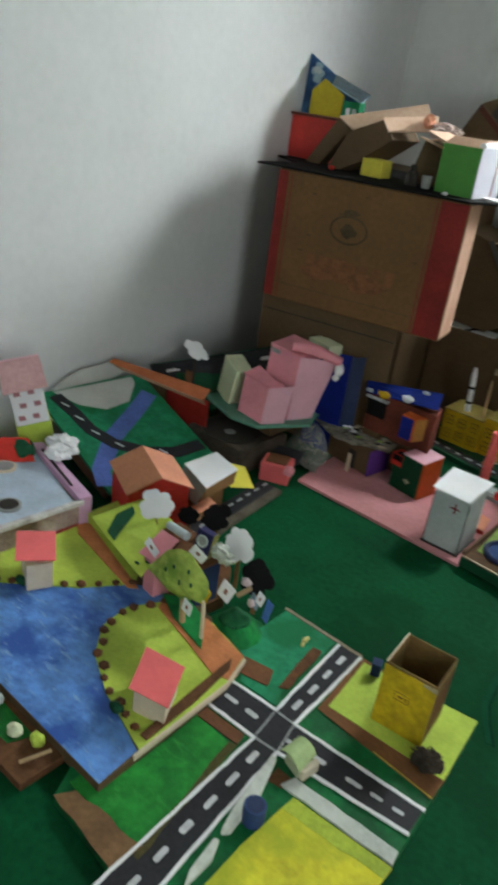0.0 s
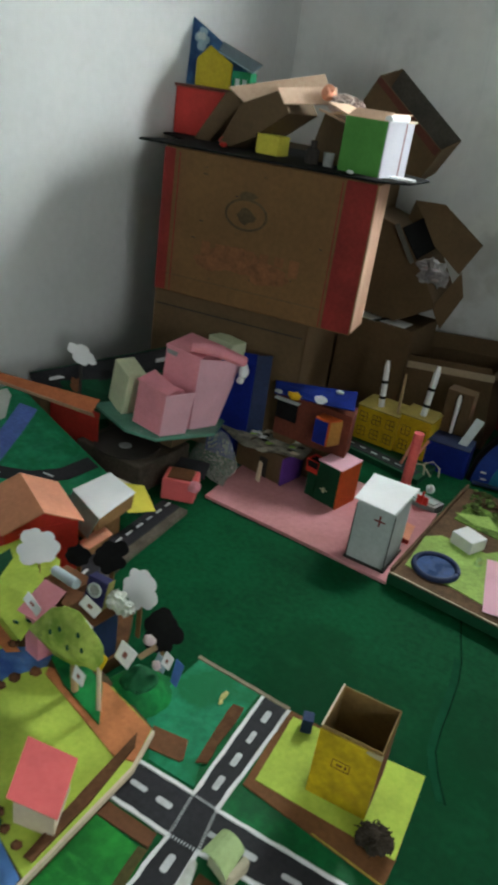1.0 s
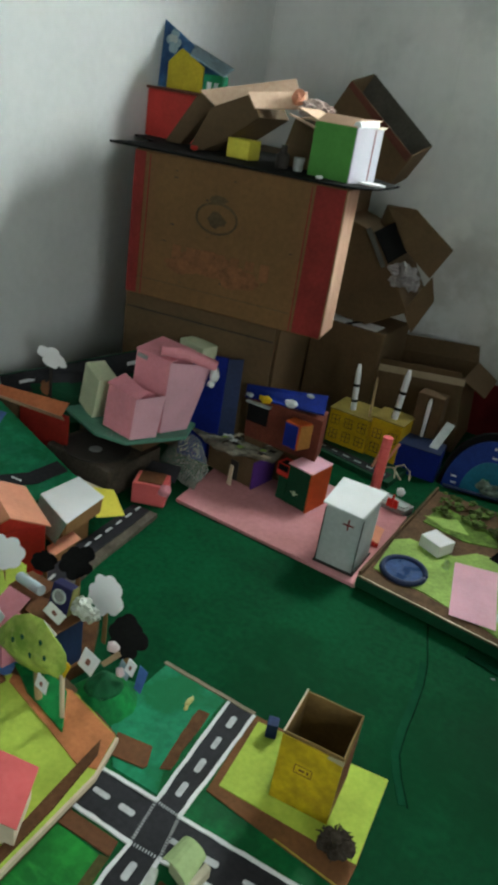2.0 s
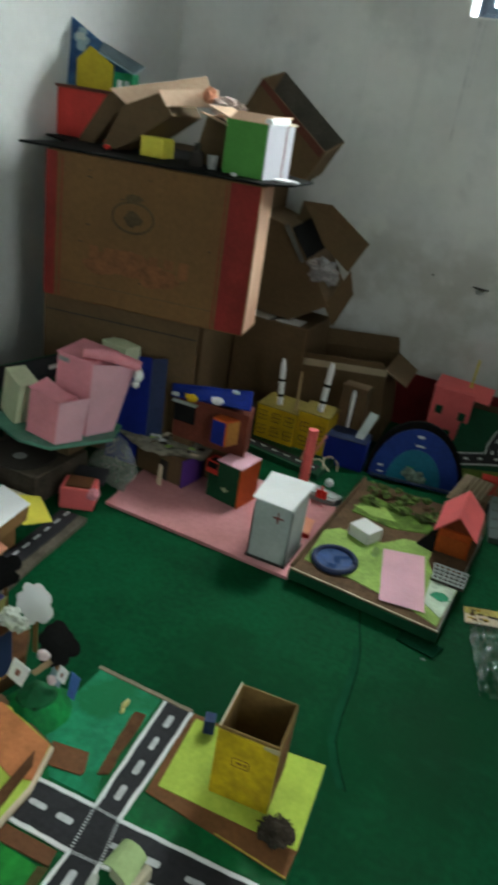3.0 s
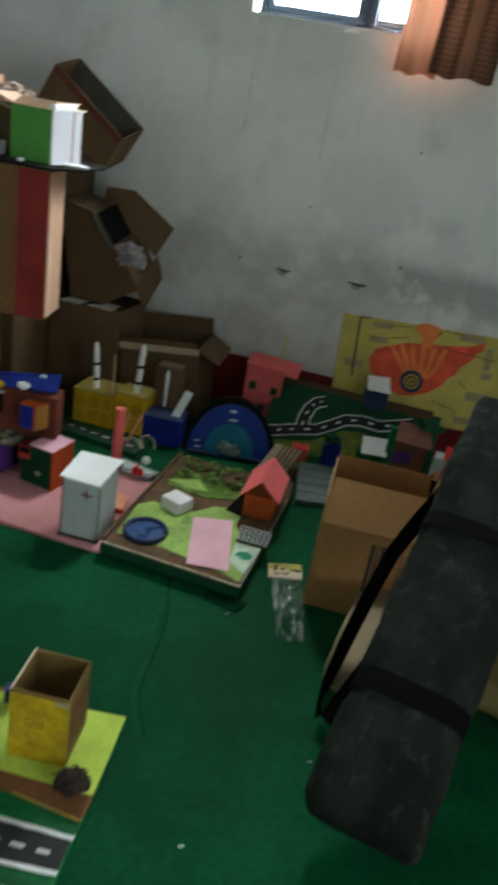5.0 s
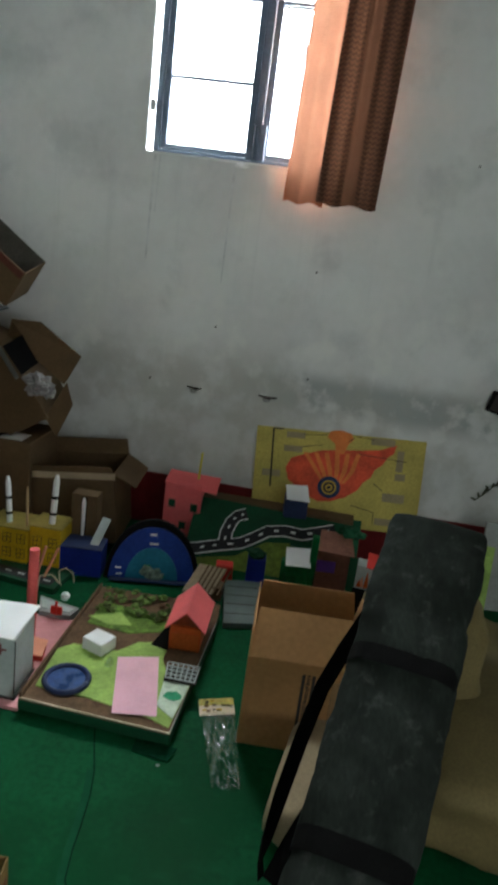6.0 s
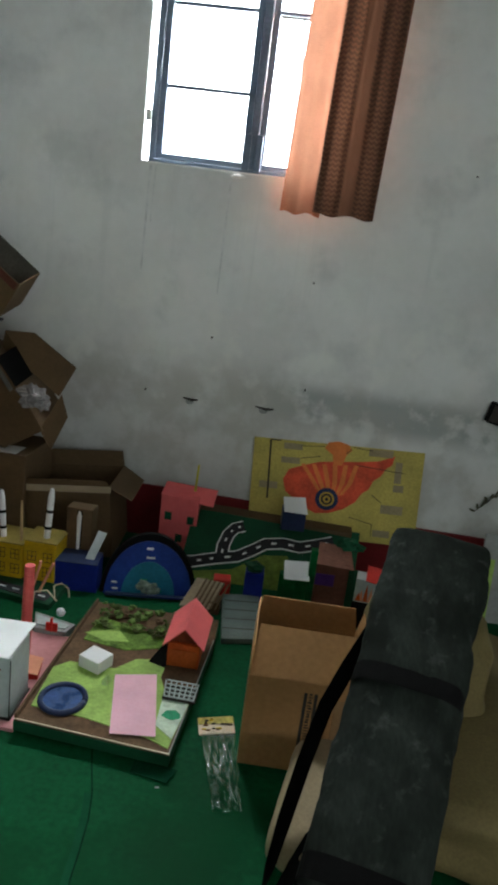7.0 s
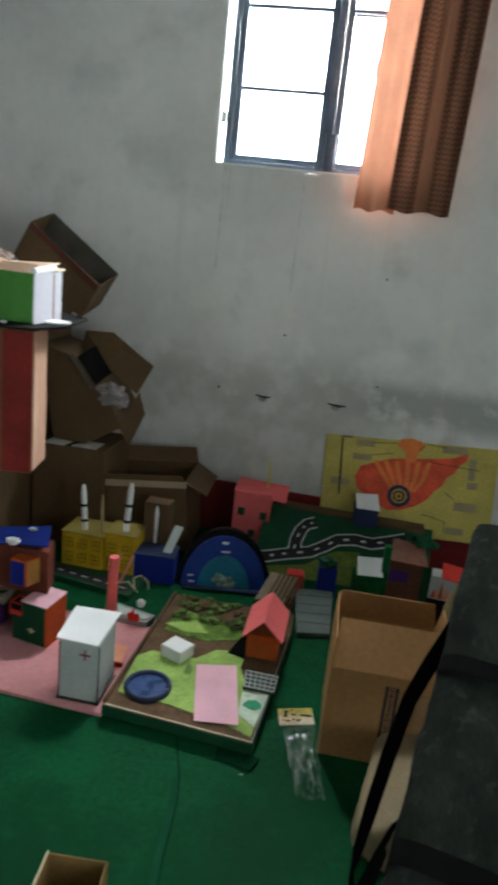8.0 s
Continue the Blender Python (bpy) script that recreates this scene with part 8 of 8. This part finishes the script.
def band(s0, s1, grow):
    bm = empty_mesh()
    rr = []
    for s in (s0, s1):
        p, w, th = bag_line(s)
        rr.append([p + side * math.copysign(abs(math.cos(2 * math.pi * k / 32)) ** 0.5, math.cos(2 * math.pi * k / 32)) * (w / 2 * 0.975 + grow * 0.4) + upv * math.copysign(abs(math.sin(2 * math.pi * k / 32)) ** 0.6, math.sin(2 * math.pi * k / 32)) * (th / 2 + grow) for k in range(32)])
    va, vb = [[bm.verts.new(q) for q in r] for r in rr]
    for k in range(32):
        bm.faces.new((va[k], va[(k + 1) % 32], vb[(k + 1) % 32], vb[k]))
    return bm


wpart("strap_band", band(0.185, 0.225, 0.007), STRAP, bag, "black webbing band")
wpart("strap_band", band(0.535, 0.575, 0.007), STRAP, bag, "black webbing band")


def webbing(pts, w):
    bm = empty_mesh()
    pts = [Vector(p) for p in pts]
    rows = []
    side = None
    for i, p in enumerate(pts):
        d = (pts[min(i + 1, len(pts) - 1)] - pts[max(i - 1, 0)]).normalized()
        n = d.cross(Vector((0.55, 0.2, 0.8)))
        n = n.normalized() if n.length > 0.15 else side
        if side is not None and n.dot(side) < 0:
            n = -n
        side = n
        u = d.cross(n).normalized() * 0.0015
        n = n * w / 2
        rows.append([bm.verts.new(p + q) for q in (n + u, n - u, -n - u, -n + u)])
    for r, s in zip(rows, rows[1:]):
        for k in range(4):
            bm.faces.new((r[k], r[(k + 1) % 4], s[(k + 1) % 4], s[k]))
    bm.faces.new(rows[0])
    bm.faces.new(rows[-1][::-1])
    bmesh.ops.recalc_face_normals(bm, faces=bm.faces[:])
    return bm


wpart("shoulder_strap", webbing([(0.80, 2.10, 0.47), (0.745, 2.01, 0.40), (0.70, 1.933, 0.33), (0.664, 1.819, 0.25), (0.637, 1.723, 0.17), (0.620, 1.661, 0.10), (0.613, 1.642, 0.05), (0.620, 1.628, 0.02), (0.641, 1.620, 0.02), (0.672, 1.682, 0.09), (0.695, 1.71, 0.16)], 0.042), STRAP, bag, "loose black shoulder strap")
SEAM = [(0.092, 2.03), (0.118, 1.95), (0.150, 1.86), (0.168, 1.78), (0.180, 1.68), (0.186, 1.61), (0.198, 1.535), (0.224, 1.48), (0.261, 1.42)]
lone("floor_tape", ribbon([(x - 0.010, y) for x, y in SEAM[2:]], 0.020, 0.0, 0.0012), mat("faded_green_tape", (0.008, 0.060, 0.028), 0.95, 0.12, 12.0, gloss=0.02), "faded green tape along a floor seam", "tape")
lone("floor_crack", ribbon(SEAM, 0.0042, 0.0, 0.0016), mat("black_green_seam", (0.003, 0.022, 0.010), 0.95, 0.4, 40.0, gloss=0.02), "dark open seam in the green floor", "floor seam")
for k, (x, y) in enumerate(((0.42, 1.20), (0.30, 1.92), (0.36, 1.05), (0.62, 1.50))):
    lone("floor_scrap", slab(empty_mesh(), [(x, y, 0.0035), (x + 0.010, y + 0.002, 0.0035), (x + 0.009, y + 0.006, 0.0045), (x - 0.001, y + 0.004, 0.004)], 0.0012), WHITE if k in (0, 2) else GREY, "tiny pale scrap of paper on the floor", "scrap", "scraps on the floor")
wl = thing("dry_sprig", at(1.365, YB - 0.004, 0.42), "dry grey green sprig stuck on the plaster", "sprig")
part("stem", tube(empty_mesh(), [(-0.045, 0.0, -0.050), (0.0, -0.004, 0.0), (0.045, -0.002, 0.060)], 0.0025, 6), PRINT_DARK, wl)
for k in range(9):
    rr = random.Random(640 + k)
    t = -0.9 + 0.2 * k
    part("leaf", prism(empty_mesh(), [(0, 0), (0.006, 0.012), (0.003, 0.030), (-0.003, 0.030), (-0.006, 0.012)], 0.0, 0.0008), mat("dry_leaf", (0.10, 0.105, 0.07), 0.9, 0.3) if k == 0 else bpy.data.materials["dry_leaf"], wl, m=pose(0.045 * t, -0.006, 0.055 * t, 90, rr.uniform(-70, 70), 0))
lone("lime_card", slab(empty_mesh(), [(1.318, 3.10, 0.0), (1.362, 3.095, 0.0), (1.360, 3.14, 0.30), (1.322, 3.145, 0.30)], 0.003), LIME_DULL, "narrow lime card standing by the wall", "card")
